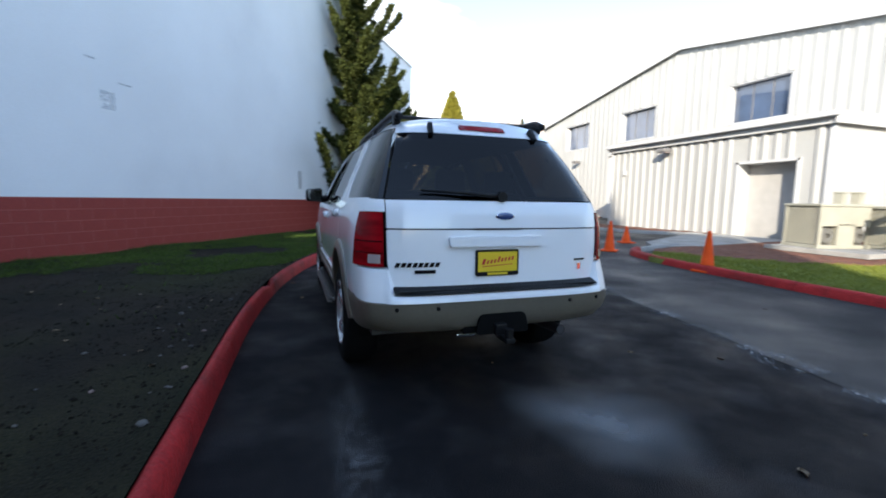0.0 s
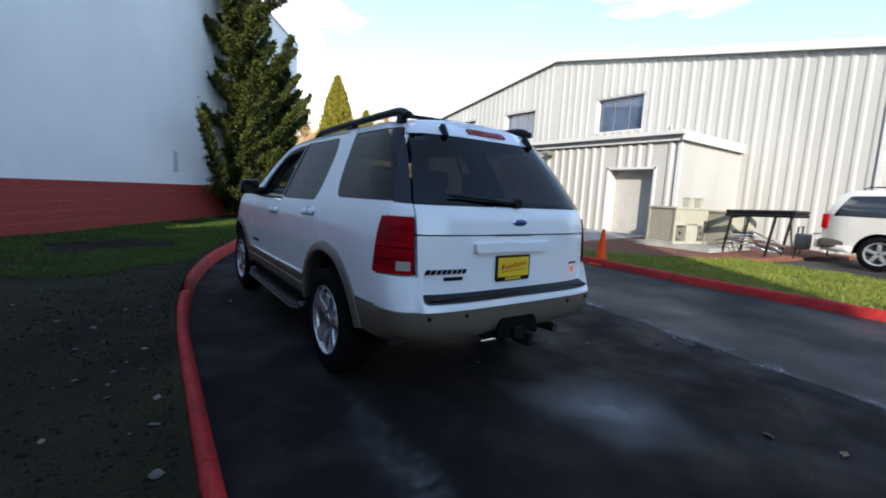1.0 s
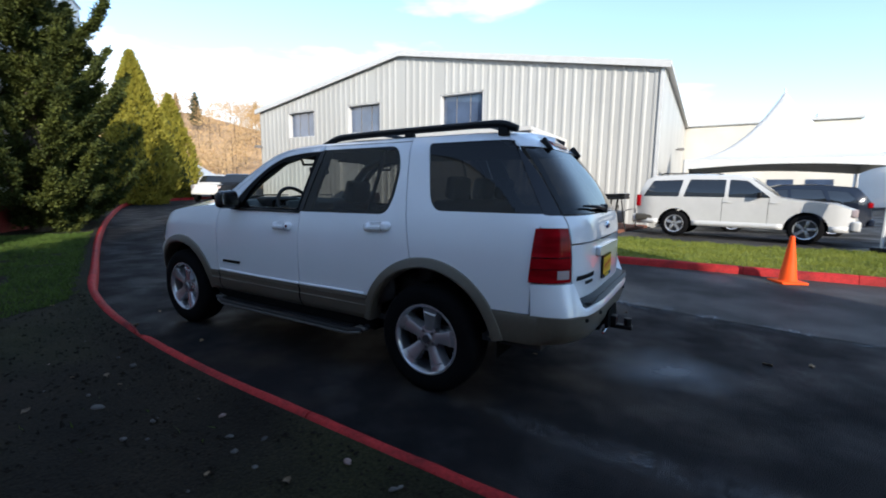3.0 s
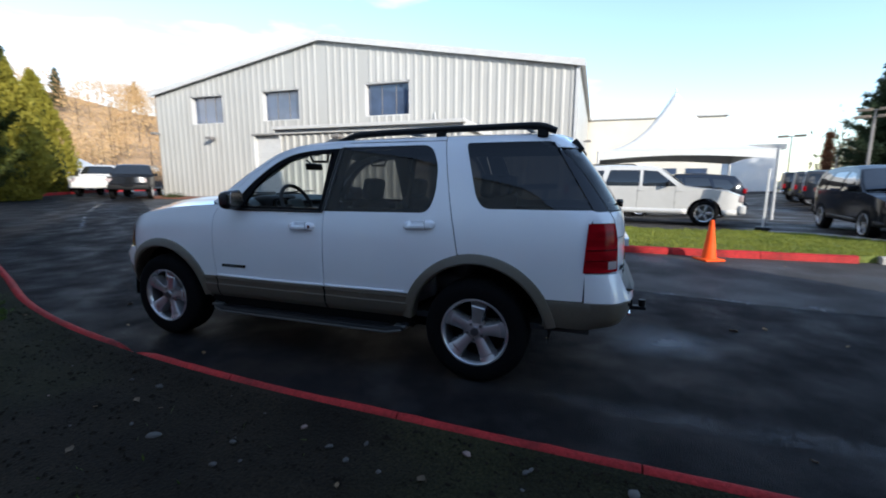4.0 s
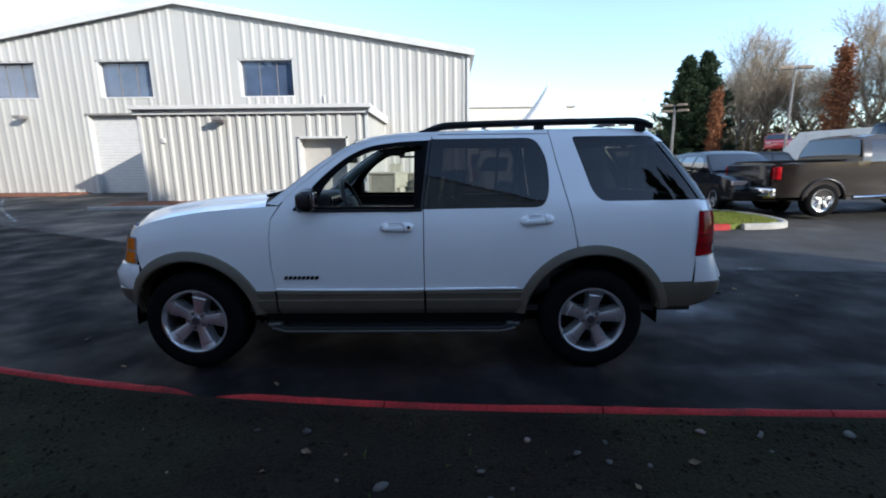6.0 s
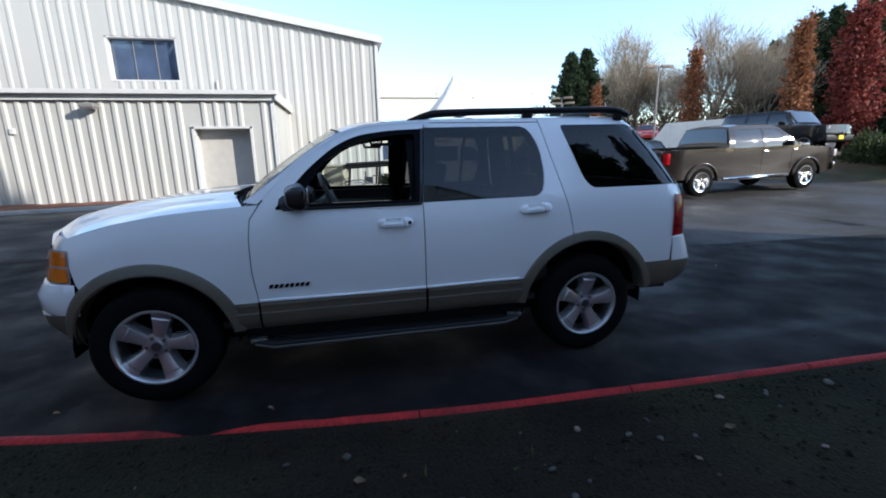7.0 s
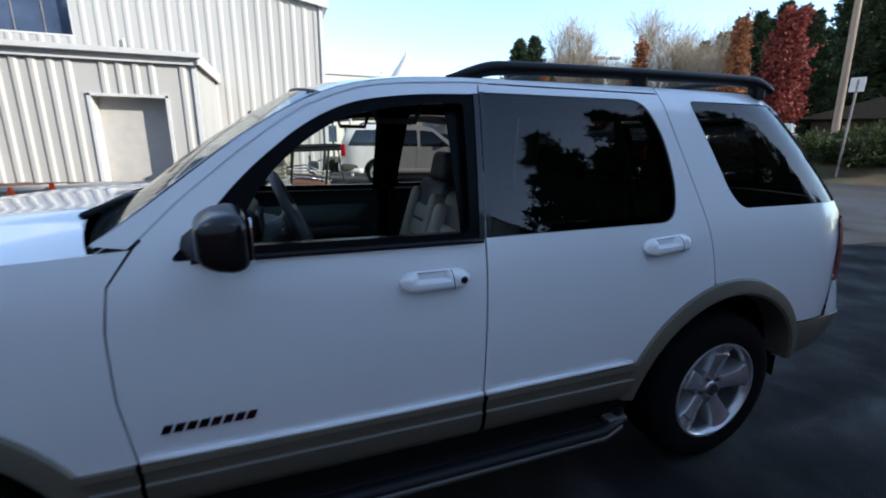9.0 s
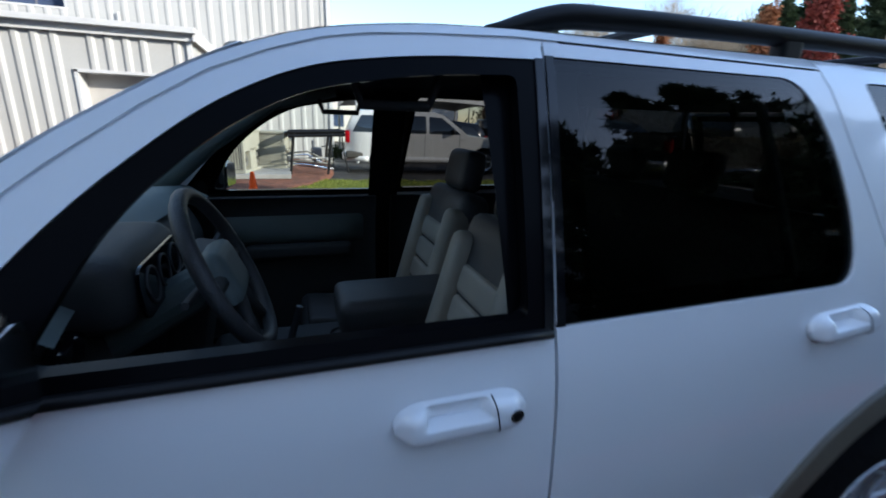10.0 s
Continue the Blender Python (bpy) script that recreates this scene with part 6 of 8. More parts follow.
RK = smooth_line([(6.2, 4.6), (5.75, 4.2), (5.45, 3.2), (5.32, 1.5), (5.27, -0.8), (5.28, -2.8), (5.33, -4.6), (5.38, -5.2)], 0.1)
kerb2 = thing("kerb", "bright red painted kerb along the grass island", "kerb", kind="structure")
i = 0
while i + 14 < len(RK):
    seg = [p.copy() for p in RK[i:i + 15]]
    d = (seg[-1] - seg[-2]).normalized()
    seg[-1] -= d * 0.008
    part("kerb_stone", kerb_mesh(seg, 0.15, -0.05, 0.13), "red_kerb", kerb2, "", 50)
    i += 14
END = smooth_line([(5.38, -5.25), (5.45, -5.9), (5.75, -6.4), (6.4, -6.6), (7.4, -6.5), (8.3, -5.6), (8.6, -4.6)], 0.1)
part("kerb_stone", kerb_mesh(END, 0.15, -0.05, 0.13), "concrete", kerb2, "bare grey concrete kerb end", 50)
part("kerb_stone", kerb_mesh(smooth_line([(6.2, 4.6), (6.9, 4.75), (7.6, 4.8)], 0.1), 0.15, -0.05, 0.11), "concrete", kerb2, "bare grey concrete kerb end", 50)
part("kerb_stone", kerb_mesh(smooth_line([(9.2, 12.0), (9.6, 8.8), (10.2, 7.4), (10.6, 6.6)], 0.1), 0.15, -0.05, 0.11), "concrete", kerb2, "bare grey kerb along the shed", 50)

# ---- grass island, mulch beds, pads ----
def bed(name, outline, material, label, z=0.10, step=0.22, rough=0.03):
    bm = skin(outline, lambda x, y, o: (x, y, rise(x, y) + z + o + rough * noise.noise((x * 2.2, y * 2.2, 5)) + 0.5 * rough * noise.noise((x * 9, y * 9, 2))), (), step, 0, 0.15, 0)
    return tagged(part(name, bm, material, smooth=True), label, "ground", kind="structure")


ISLAND = [(5.36, 3.4), (5.30, 1.5), (5.28, -0.8), (5.30, -2.8), (5.36, -4.8), (5.5, -5.8), (5.85, -6.35), (6.5, -6.5), (7.4, -6.4), (8.2, -5.6), (8.5, -4.6), (8.3, -2.5), (8.5, -0.2), (8.6, 0.9), (7.6, 1.5), (6.9, 2.2), (6.3, 3.2), (6.0, 3.9)]
bed("lawn", ISLAND, "lawn", "green grass island, sunlight put into its colour")
bed("mulch_bed", [(6.05, 4.0), (6.35, 3.25), (6.95, 2.25), (7.65, 1.55), (8.65, 0.95), (10.2, 0.6), (14.9, 0.3), (14.9, 3.6), (11.0, 3.65), (10.98, 4.3), (7.6, 4.35), (6.5, 4.4)], "soil_red", "reddish bark mulch by the shed", 0.085)
bed("mulch_bed", [(9.35, 11.9), (9.75, 8.8), (10.3, 7.4), (10.75, 6.5), (11.0, 6.3), (11.0, 12.2)], "soil_red", "reddish bark mulch along the shed front", 0.075)
bed("mulch_bed", [(13.6, 23.4), (13.8, 17.0), (14.2, 16.6), (14.95, 16.6), (14.95, 24.5)], "soil_red", "bare soil strip below the hall wall", 0.06)
tagged(part("walkway", prism([(7.65, 4.4), (10.98, 4.3), (10.98, 6.25), (10.3, 6.9), (7.4, 5.6), (6.9, 4.85)], 0.05, lambda u, v, w: (u, v, rise(u, v) + 0.03 + w)), "concrete"), "pale concrete walkway to the grey door", "pavement", kind="structure")

# ---- cooling units by the shed ----
M["coil_dark"] = mat("coil_dark", (0.12, 0.115, 0.10), 0.6, vary=0.1)


def cooling_unit(at, turn, w, d, h, label):
    """A package unit: louvred coil end, plain service panels, a dark recess with a fan scroll, small vent hoods on top."""
    u = thing("cooling_unit", label, "air conditioner", at, turn, "cooling units")
    part("base", box((w + 0.02, d + 0.02, 0.07), (0, 0, 0.035), 0.01), "ac_beige", u)
    part("coil", box((0.05, d - 0.08, h - 0.16), (-w / 2 + 0.06, 0, h / 2)), "coil_dark", u, "dark finned coil")
    part("top_panel", soft_box((w + 0.03, d + 0.03, 0.06), (0, 0, h - 0.03), 0.018), "ac_beige", u)
    for sy in (-1, 1):
        part("corner_post", box((0.07, 0.06, h - 0.06), (-w / 2 + 0.035, sy * (d / 2 - 0.03), h / 2), 0.008), "ac_beige", u)
    for k in range(13):
        y = -d / 2 + 0.09 + (d - 0.18) * k / 12
        part("louvre", box((0.014, 0.03, h - 0.16), (-w / 2 + 0.02, y, h / 2), 0.004), "ac_beige", u)
    part("service_panel", box((w - 0.08, d - 0.02, 0.40), (0.03, 0, h - 0.26), 0.012), "ac_beige", u)
    part("service_panel", box((w * 0.34, d - 0.02, h - 0.46), (0.05, 0, (h - 0.46) / 2 + 0.06), 0.012), "ac_beige", u)
    part("inner_case", box((w - 0.16, d - 0.25, h - 0.3), (0.04, 0, h / 2 - 0.08)), "coil_dark", u, "dark recess")
    for x in (-w * 0.27, w * 0.36):
        part("fan_scroll", lathe([(0.05, 0.0), (0.05, 0.04), (0.14, 0.04), (0.17, 0.0)], 20), "coil_dark", u, "dark fan scroll", 40).matrix_basis = pose(x, -d / 2 + 0.10, 0.26, 90, 0, 0)
    return u


pz = rise(9.6, 2.6) + 0.09
pad = thing("equipment_pad", "low concrete pad under the cooling units", "pad", (9.75, 2.35, pz - 0.02))
part("slab", box((2.3, 1.9, 0.10), (0.15, 0.25, 0.05), 0.01), "concrete", pad)
cooling_unit((9.55, 2.85, pz + 0.08), -14, 1.15, 0.85, 0.92, "beige cooling unit with a louvred end and a dark recess")
cooling_unit((10.55, 2.0, pz + 0.08), -14, 0.95, 0.75, 0.88, "beige cooling unit with a louvred end and a dark recess")
for x, y in ((9.75, 2.75), (10.05, 2.6)):
    bx = thing("vent_box", "small beige vent box on the cooling unit", "vent", (x, y, pz + 0.08 + 0.92))
    part("vent_body", box((0.15, 0.17, 0.22), (0, 0, 0.11), 0.01), "ac_beige", bx)
    part("vent_cap", box((0.18, 0.20, 0.03), (0, 0, 0.235), 0.006), "ac_beige", bx)
pipe = thing("pipe_rack", "dark metal rack with pipes beside the cooling units", "pipe rack", (9.9, 1.15, pz))
for x, y in ((-0.5, -0.35), (-0.5, 0.5), (0.5, -0.35), (0.5, 0.5)):
    part("rack_post", rod(0.03, (x, y, 0), (x, y - 0.12, 0.98), 8), "black_plastic", pipe)
for z in (0.96, 0.88):
    part("rack_rail", tube([(-0.5, -0.75, z + 0.05), (-0.5, 0.5, z), (0.5, 0.5, z), (0.5, -0.75, z + 0.05), (-0.5, -0.75, z + 0.05)], 0.04, 8), "black_plastic", pipe)
for k in range(5):
    part("pipe", tube([(-0.45 + 0.12 * k, 0.55, 0.25 + 0.05 * k), (-0.4 + 0.12 * k, 0.1, 0.22 + 0.07 * k), (-0.3 + 0.12 * k, -0.5, 0.10 + 0.12 * (k % 3))], 0.02, 8), ("chrome", "coil_dark", "concrete")[k % 3], pipe, "", True)
part("pipe", tube([(-0.4, -0.85, 0.03), (-0.4, -0.75, 0.5), (-0.45, -0.7, 0.95)], 0.018, 8), "black_plastic", pipe)
meter = thing("gas_meter", "grey gas meter with pipes at the hall wall", "meter", (12.2, 0.9, rise(12, 1) + 0.08))
part("meter_body", soft_box((0.34, 0.30, 0.40), (0, 0, 0.34), 0.06), "lamp_grey", meter, "", True)
part("meter_pipe", tube([(-0.12, 0.1, 0), (-0.12, 0.1, 0.7), (0.25, 0.1, 0.72), (0.25, 0.1, 0)], 0.022, 8), "lamp_grey", meter, "", True)
part("meter_pipe", tube([(0.12, -0.15, 0.55), (0.12, -0.45, 0.62), (0.12, -0.5, 0)], 0.02, 8), "lamp_grey", meter, "", True)

# ---- traffic cones ----
def cone(at, turn, h=0.70):
    c = thing("traffic_cone", "orange plastic traffic cone standing on the asphalt", "cone", at, turn, "traffic cones")
    part("cone_body", lathe([(0.0, h), (0.026, h), (0.030, h - 0.02), (0.115, 0.05), (0.128, 0.034), (0.118, 0.03)], 28), "cone_orange", c, "", 40)
    part("cone_base", soft_box((0.36, 0.36, 0.035), (0, 0, 0.018), 0.012), "cone_orange", c, "", 40)
    return c


cone((5.42, 2.18, rise(5.42, 2.2)), 12)
cone((5.75, 5.0, rise(5.75, 5)), 40)
cone((4.86, -2.66, rise(4.9, -2.7)), 25)
cone((7.3, 6.2, rise(7.3, 6.2)), 70, 0.45)

# ---- tent, far buildings, lamp posts, signs ----
tent = thing("party_tent", "white peaked canvas tent over the lot", "tent", (18.3, -3.8, rise(18, -3.8)))


def canopy(u, v):
    r = max(abs(u), abs(v))
    k = 1 - r
    z = 2.6 + 2.35 * k ** 2.3 + 0.35 * k
    return (u * 3.05, v * 3.05, z)


part("canopy", patch(canopy, span(-1, 1, 40), span(-1, 1, 40)), "canvas", tent, "", True)
for a in (-3.05, 3.05):
    part("valance", patch(lambda y, k: (a, y, 2.6 - 0.35 * k - (0.16 * math.sin(math.pi * (y + 3.05) / 6.1) * -1 if k else 0)), span(-3.05, 3.05, 20), [0, 1]), "canvas", tent)
    part("valance", patch(lambda x, k: (x, a, 2.6 - 0.35 * k - (0.16 * math.sin(math.pi * (x + 3.05) / 6.1) * -1 if k else 0)), span(-3.05, 3.05, 20), [0, 1]), "canvas", tent)
    for b in (-3.05, 3.05):
        part("tent_pole", rod(0.05, (a, b, -0.1), (a, b, 2.6), 10), "trim_white", tent)
part("tent_mast", rod(0.03, (0, 0, 5.2), (0, 0, 5.4), 8), "trim_white", tent)
M["beige_wall"] = mat("beige_wall", (0.62, 0.58, 0.50), 0.7, vary=0.06, scale=0.4, second=(0.55, 0.51, 0.44), second_scale=0.3)
annex = thing("annex_building", "plain beige building behind the hall", "building", kind="structure")
part("wall", box((22, 9.6, 6.0), (44.0, -4.4, 3.0)), "beige_wall", annex)
part("roof_cap", box((22.3, 9.9, 0.16), (44.0, -4.4, 6.06)), "trim_white", annex)
for k in range(4):
    part("window", box((0.06, 1.4, 1.2), (33.0, -1.6 - 2.0 * k, 1.7)), "pane", annex, "dark window")
sign_tower = thing("showroom", "low white showroom with a dark canopy edge", "building", kind="structure")
part("wall", box((14, 10, 4.2), (60, -14, 2.1)), "white_wall", sign_tower)
part("roof_edge", box((15, 11, 0.6), (60, -14, 5.0)), "trim_white", sign_tower)
part("tower", box((1.5, 3.0, 9.0), (52, -11.5, 4.5)), "white_wall", sign_tower)
M["pole_wood"] = mat("pole_wood", (0.26, 0.20, 0.15), 0.85, vary=0.2, stretch=(1, 1, 0.1), bump=0.5)
M["pole_grey"] = mat("pole_grey", (0.20, 0.19, 0.18), 0.6, vary=0.1)


def lot_lamp(x, y, h, turn, arms=2):
    l = thing("street_lamp", "tall parking lot lamp with shoebox heads", "street lamp", (x, y, rise(x, y)), turn, "lamps in the lot")
    part("lamp_post", rod(0.09, (0, 0, 0), (0, 0, h), 12, 0.06), "pole_grey", l)
    for k in range(arms):
        s = 1 if k else -1
        part("lamp_head", soft_box((0.85, 0.36, 0.20), (s * 0.62, 0, h - 0.02), 0.03), "pole_wood", l, "brownish lamp head", 40)
        part("lamp_arm", rod(0.035, (0, 0, h - 0.05), (s * 0.3, 0, h - 0.05), 8), "pole_grey", l)
    return l


def polar(eye, ang, dist):
    return eye[0] + dist * math.cos(radians(ang)), eye[1] + dist * math.sin(radians(ang))


for (ex, ey), ang, d, h, arms in (((-3.9, 0.15), -25.5, 44, 5.6, 2), ((-3.9, 0.15), -19.6, 52, 5.2, 2), ((-3.92, 1.4), -37.2, 40, 7.4, 2), ((-3.85, -0.31), -25.0, 47, 6.4, 2), ((-3.9, 0.15), -23.0, 70, 5.8, 1)):
    x, y = polar((ex, ey), ang, d)
    lot_lamp(x, y, h, random.uniform(40, 80), arms)
x, y = polar((-2.18, 1.83), -61.2, 26)
up = thing("utility_pole", "weathered wooden utility pole", "pole", (x, y, rise(x, y)))
part("pole_shaft", rod(0.15, (0, 0, 0), (0.35, 0.1, 9.5), 12, 0.11), "pole_wood", up)
x, y = polar((-3.85, -0.31), -28.0, 62)
up2 = thing("street_lamp", "thin grey street lamp with a curved arm", "street lamp", (x, y, rise(x, y)), 0, "lamps in the lot")
part("lamp_post", rod(0.08, (0, 0, 0), (0, 0, 6.2), 10, 0.05), "pole_grey", up2)
part("lamp_arm", tube([(0, 0, 6.1), (0.7, 1.0, 6.7), (1.5, 2.2, 6.8)], 0.05, 8), "canvas", up2, "pale lamp arm", True)
part("lamp_head", soft_box((0.3, 0.6, 0.14), (1.7, 2.5, 6.78), 0.04), "canvas", up2, "", True)
x, y = polar((-2.18, 1.83), -61.9, 19)
post = thing("sign_post", "small pale sign on a thin post", "sign", (x, y, rise(x, y)), 20)
part("post", rod(0.03, (0, 0, 0), (0, 0, 3.1), 8), "pole_grey", post)
part("sign_plate", box((0.36, 0.02, 0.42), (0, 0, 2.95)), "canvas", post)
lean = thing("leaning_sign", "white leaning sign board on a black base", "sign", (9.2, -4.75, rise(9.2, -4.75)), -20)
part("board", box((0.22, 0.04, 1.55), (0.04, 0, 0.80), 0.005, Matrix.Rotation(radians(6), 4, "Y")), "canvas", lean)
part("base", soft_box((0.34, 0.34, 0.14), (0, 0, 0.07), 0.04), "black_plastic", lean)
x, y = polar((-2.18, 1.83), -63.5, 52)
house = thing("low_house", "low house with a dark brown roof behind shrubs", "house", (x, y, bank(x, y)), -62, kind="structure")
part("wall", box((16, 7, 2.3), (0, 0, 1.15)), "dark_timber", house, "dark timber wall")
part("roof", prism([(-4.4, 2.2), (4.4, 2.2), (0, 3.6)], 18, lambda u, v, w: (-9 + w, u, v)), "dark_timber", house, "dark brown roof")
cottage = thing("low_house", "small white shed behind the lane", "house", (24.5, 52.0, 0), 30, kind="structure")
part("wall", box((8, 6, 2.6), (0, 0, 1.3)), "white_wall", cottage)
part("roof", prism([(-3.4, 2.5), (3.4, 2.5), (0, 4.4)], 8.6, lambda u, v, w: (-4.3 + w, u, v)), "trim_white", cottage)

# white box trailer behind the pickup truck, and a red canopy beyond it
x, y = polar((-3.9, 1.4), -41.0, 36)
trailer = thing("box_trailer", "plain white box trailer parked behind the pickup truck", "trailer", (x, y, rise(x, y)), -132)
part("trailer_body", prism([(-2.3, 0.6), (2.3, 0.6), (2.3, 2.95), (-1.6, 2.8), (-2.3, 1.8)], 2.3, lambda u, v, w: (u, -1.15 + w, v)), "canvas", trailer)
part("lower_rail", box((4.64, 2.34, 0.14), (0, 0, 0.62)), "lamp_grey", trailer)
for k in range(4):
    part("body_seam", box((0.03, 2.33, 2.1), (-1.3 + 1.0 * k, 0, 1.7)), "trim_white", trailer)
for wx in (-0.5, 0.5):
    for wy in (-1.0, 1.0):
        part("wheel", rod(0.36, (wx, wy - 0.11, 0.36), (wx, wy + 0.11, 0.36), 20), "tyre", trailer)


def road_bank(x, y):
    """The raised road beyond the lot."""
    dx, dy = x + 3.9, y - 0.15
    d, a = math.hypot(dx, dy), math.degrees(math.atan2(dy, dx))
    return rise(x, y) + 1.7 * smoothstep(41, 46, d) * smoothstep(64, 56, d) * smoothstep(-28.5, -31, a)


bm, rows = bmesh.new(), []
for i in range(41):
    a = -28 - 24 * i / 40
    rows.append([bm.verts.new((*polar((-3.9, 0.15), a, d), road_bank(*polar((-3.9, 0.15), a, d)) - 0.03)) for d in [40 + k for k in range(26)]])
for a, b in zip(rows, rows[1:]):
    for k in range(25):
        bm.faces.new((a[k], a[k + 1], b[k + 1], b[k]))
bank_mesh = bm

# ---- trees ----
def leaf_mat(name, a, b, rough=0.7, trans=0.25):
    """Foliage: two colours mixed by clump, with a little light let through."""
    m = bpy.data.materials.new(name)
    m.use_nodes = True
    n, l = m.node_tree.nodes, m.node_tree.links
    p, o = n["Principled BSDF"], n["Material Output"]
    gi, mx, tr, ms, tc, nz, ad = (n.new(k) for k in ("ShaderNodeNewGeometry", "ShaderNodeMix", "ShaderNodeBsdfTranslucent", "ShaderNodeMixShader", "ShaderNodeTexCoord", "ShaderNodeTexNoise", "ShaderNodeMath"))
    mx.data_type = "RGBA"
    mx.inputs["A"].default_value, mx.inputs["B"].default_value = (*a, 1), (*b, 1)
    nz.inputs["Scale"].default_value = 1.3
    l.new(tc.outputs["Object"], nz.inputs["Vector"])
    ad.operation = "MULTIPLY_ADD"
    l.new(gi.outputs["Random Per Island"], ad.inputs[0])
    ad.inputs[1].default_value = 0.55
    l.new(nz.outputs["Fac"], ad.inputs[2])
    sb = n.new("ShaderNodeMath")
    sb.operation = "SUBTRACT"
    sb.use_clamp = True
    l.new(ad.outputs[0], sb.inputs[0])
    sb.inputs[1].default_value = 0.3
    l.new(sb.outputs[0], mx.inputs["Factor"])
    l.new(mx.outputs["Result"], p.inputs["Base Color"])
    l.new(mx.outputs["Result"], tr.inputs["Color"])
    p.inputs["Roughness"].default_value = rough
    p.inputs["Specular IOR Level"].default_value = 0.25
    ms.inputs["Fac"].default_value = trans
    l.new(p.outputs[0], ms.inputs[1])
    l.new(tr.outputs[0], ms.inputs[2])
    l.new(ms.outputs[0], o.inputs["Surface"])
    return m


M["needles"] = leaf_mat("needles_green", (0.011, 0.024, 0.008), (0.12, 0.135, 0.026))
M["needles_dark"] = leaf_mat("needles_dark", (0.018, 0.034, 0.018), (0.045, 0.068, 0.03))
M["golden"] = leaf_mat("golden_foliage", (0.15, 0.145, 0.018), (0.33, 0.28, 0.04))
M["rust"] = leaf_mat("rust_leaves", (0.17, 0.06, 0.03), (0.33, 0.15, 0.07))
M["crimson"] = leaf_mat("crimson_leaves", (0.13, 0.025, 0.022), (0.26, 0.06, 0.045))
M["twigs"] = leaf_mat("bare_twigs", (0.26, 0.21, 0.155), (0.46, 0.38, 0.28), 0.9, 0.1)
M["autumn_far"] = leaf_mat("autumn_woods", (0.36, 0.215, 0.095), (0.62, 0.43, 0.23), 0.9, 0.1)
M["shrub_leaf"] = leaf_mat("shrub_leaves", (0.016, 0.028, 0.010), (0.055, 0.07, 0.022))
M["brush"] = leaf_mat("brown_brush", (0.12, 0.10, 0.055), (0.27, 0.215, 0.12), 0.9, 0.1)
M["bank_soil"] = mat("bank_litter", (0.05, 0.05, 0.022), 0.95, vary=0.4, scale=1.5, fine=0.4, fine_scale=40, bump=1.0, bump_scale=30, second=(0.10, 0.06, 0.03), second_scale=0.8)
RNG = np.random.default_rng(7)


def blades(base, way, length, width, bend=0.25):
    """One mesh of many small leaf blades: base points, directions, lengths and widths as arrays."""
    n = len(base)
    way = way / np.maximum(1e-6, np.linalg.norm(way, axis=1, keepdims=True))
    side = np.cross(way, RNG.normal(size=(n, 3)))
    side /= np.maximum(1e-6, np.linalg.norm(side, axis=1, keepdims=True))
    up = np.cross(side, way)
    L, W = length[:, None], width[:, None]
    a = base - side * W * 0.25
    b = base + way * L * 0.45 + side * W * 0.5
    c = base + way * L + up * L * bend * RNG.uniform(-1, 1, (n, 1))
    d = base + way * L * 0.45 - side * W * 0.5
    co = np.stack([a, b, c, d], 1).reshape(-1, 3)
    k = np.arange(n)[:, None] * 4
    mesh = bpy.data.meshes.new("crown")
    mesh.vertices.add(4 * n)
    mesh.vertices.foreach_set("co", co.ravel())
    mesh.loops.add(4 * n)
    mesh.loops.foreach_set("vertex_index", (k + np.arange(4)).ravel())
    mesh.polygons.add(n)
    mesh.polygons.foreach_set("loop_start", np.arange(n) * 4)
    mesh.polygons.foreach_set("loop_total", np.full(n, 4))
    mesh.update(calc_edges=True)
    return mesh


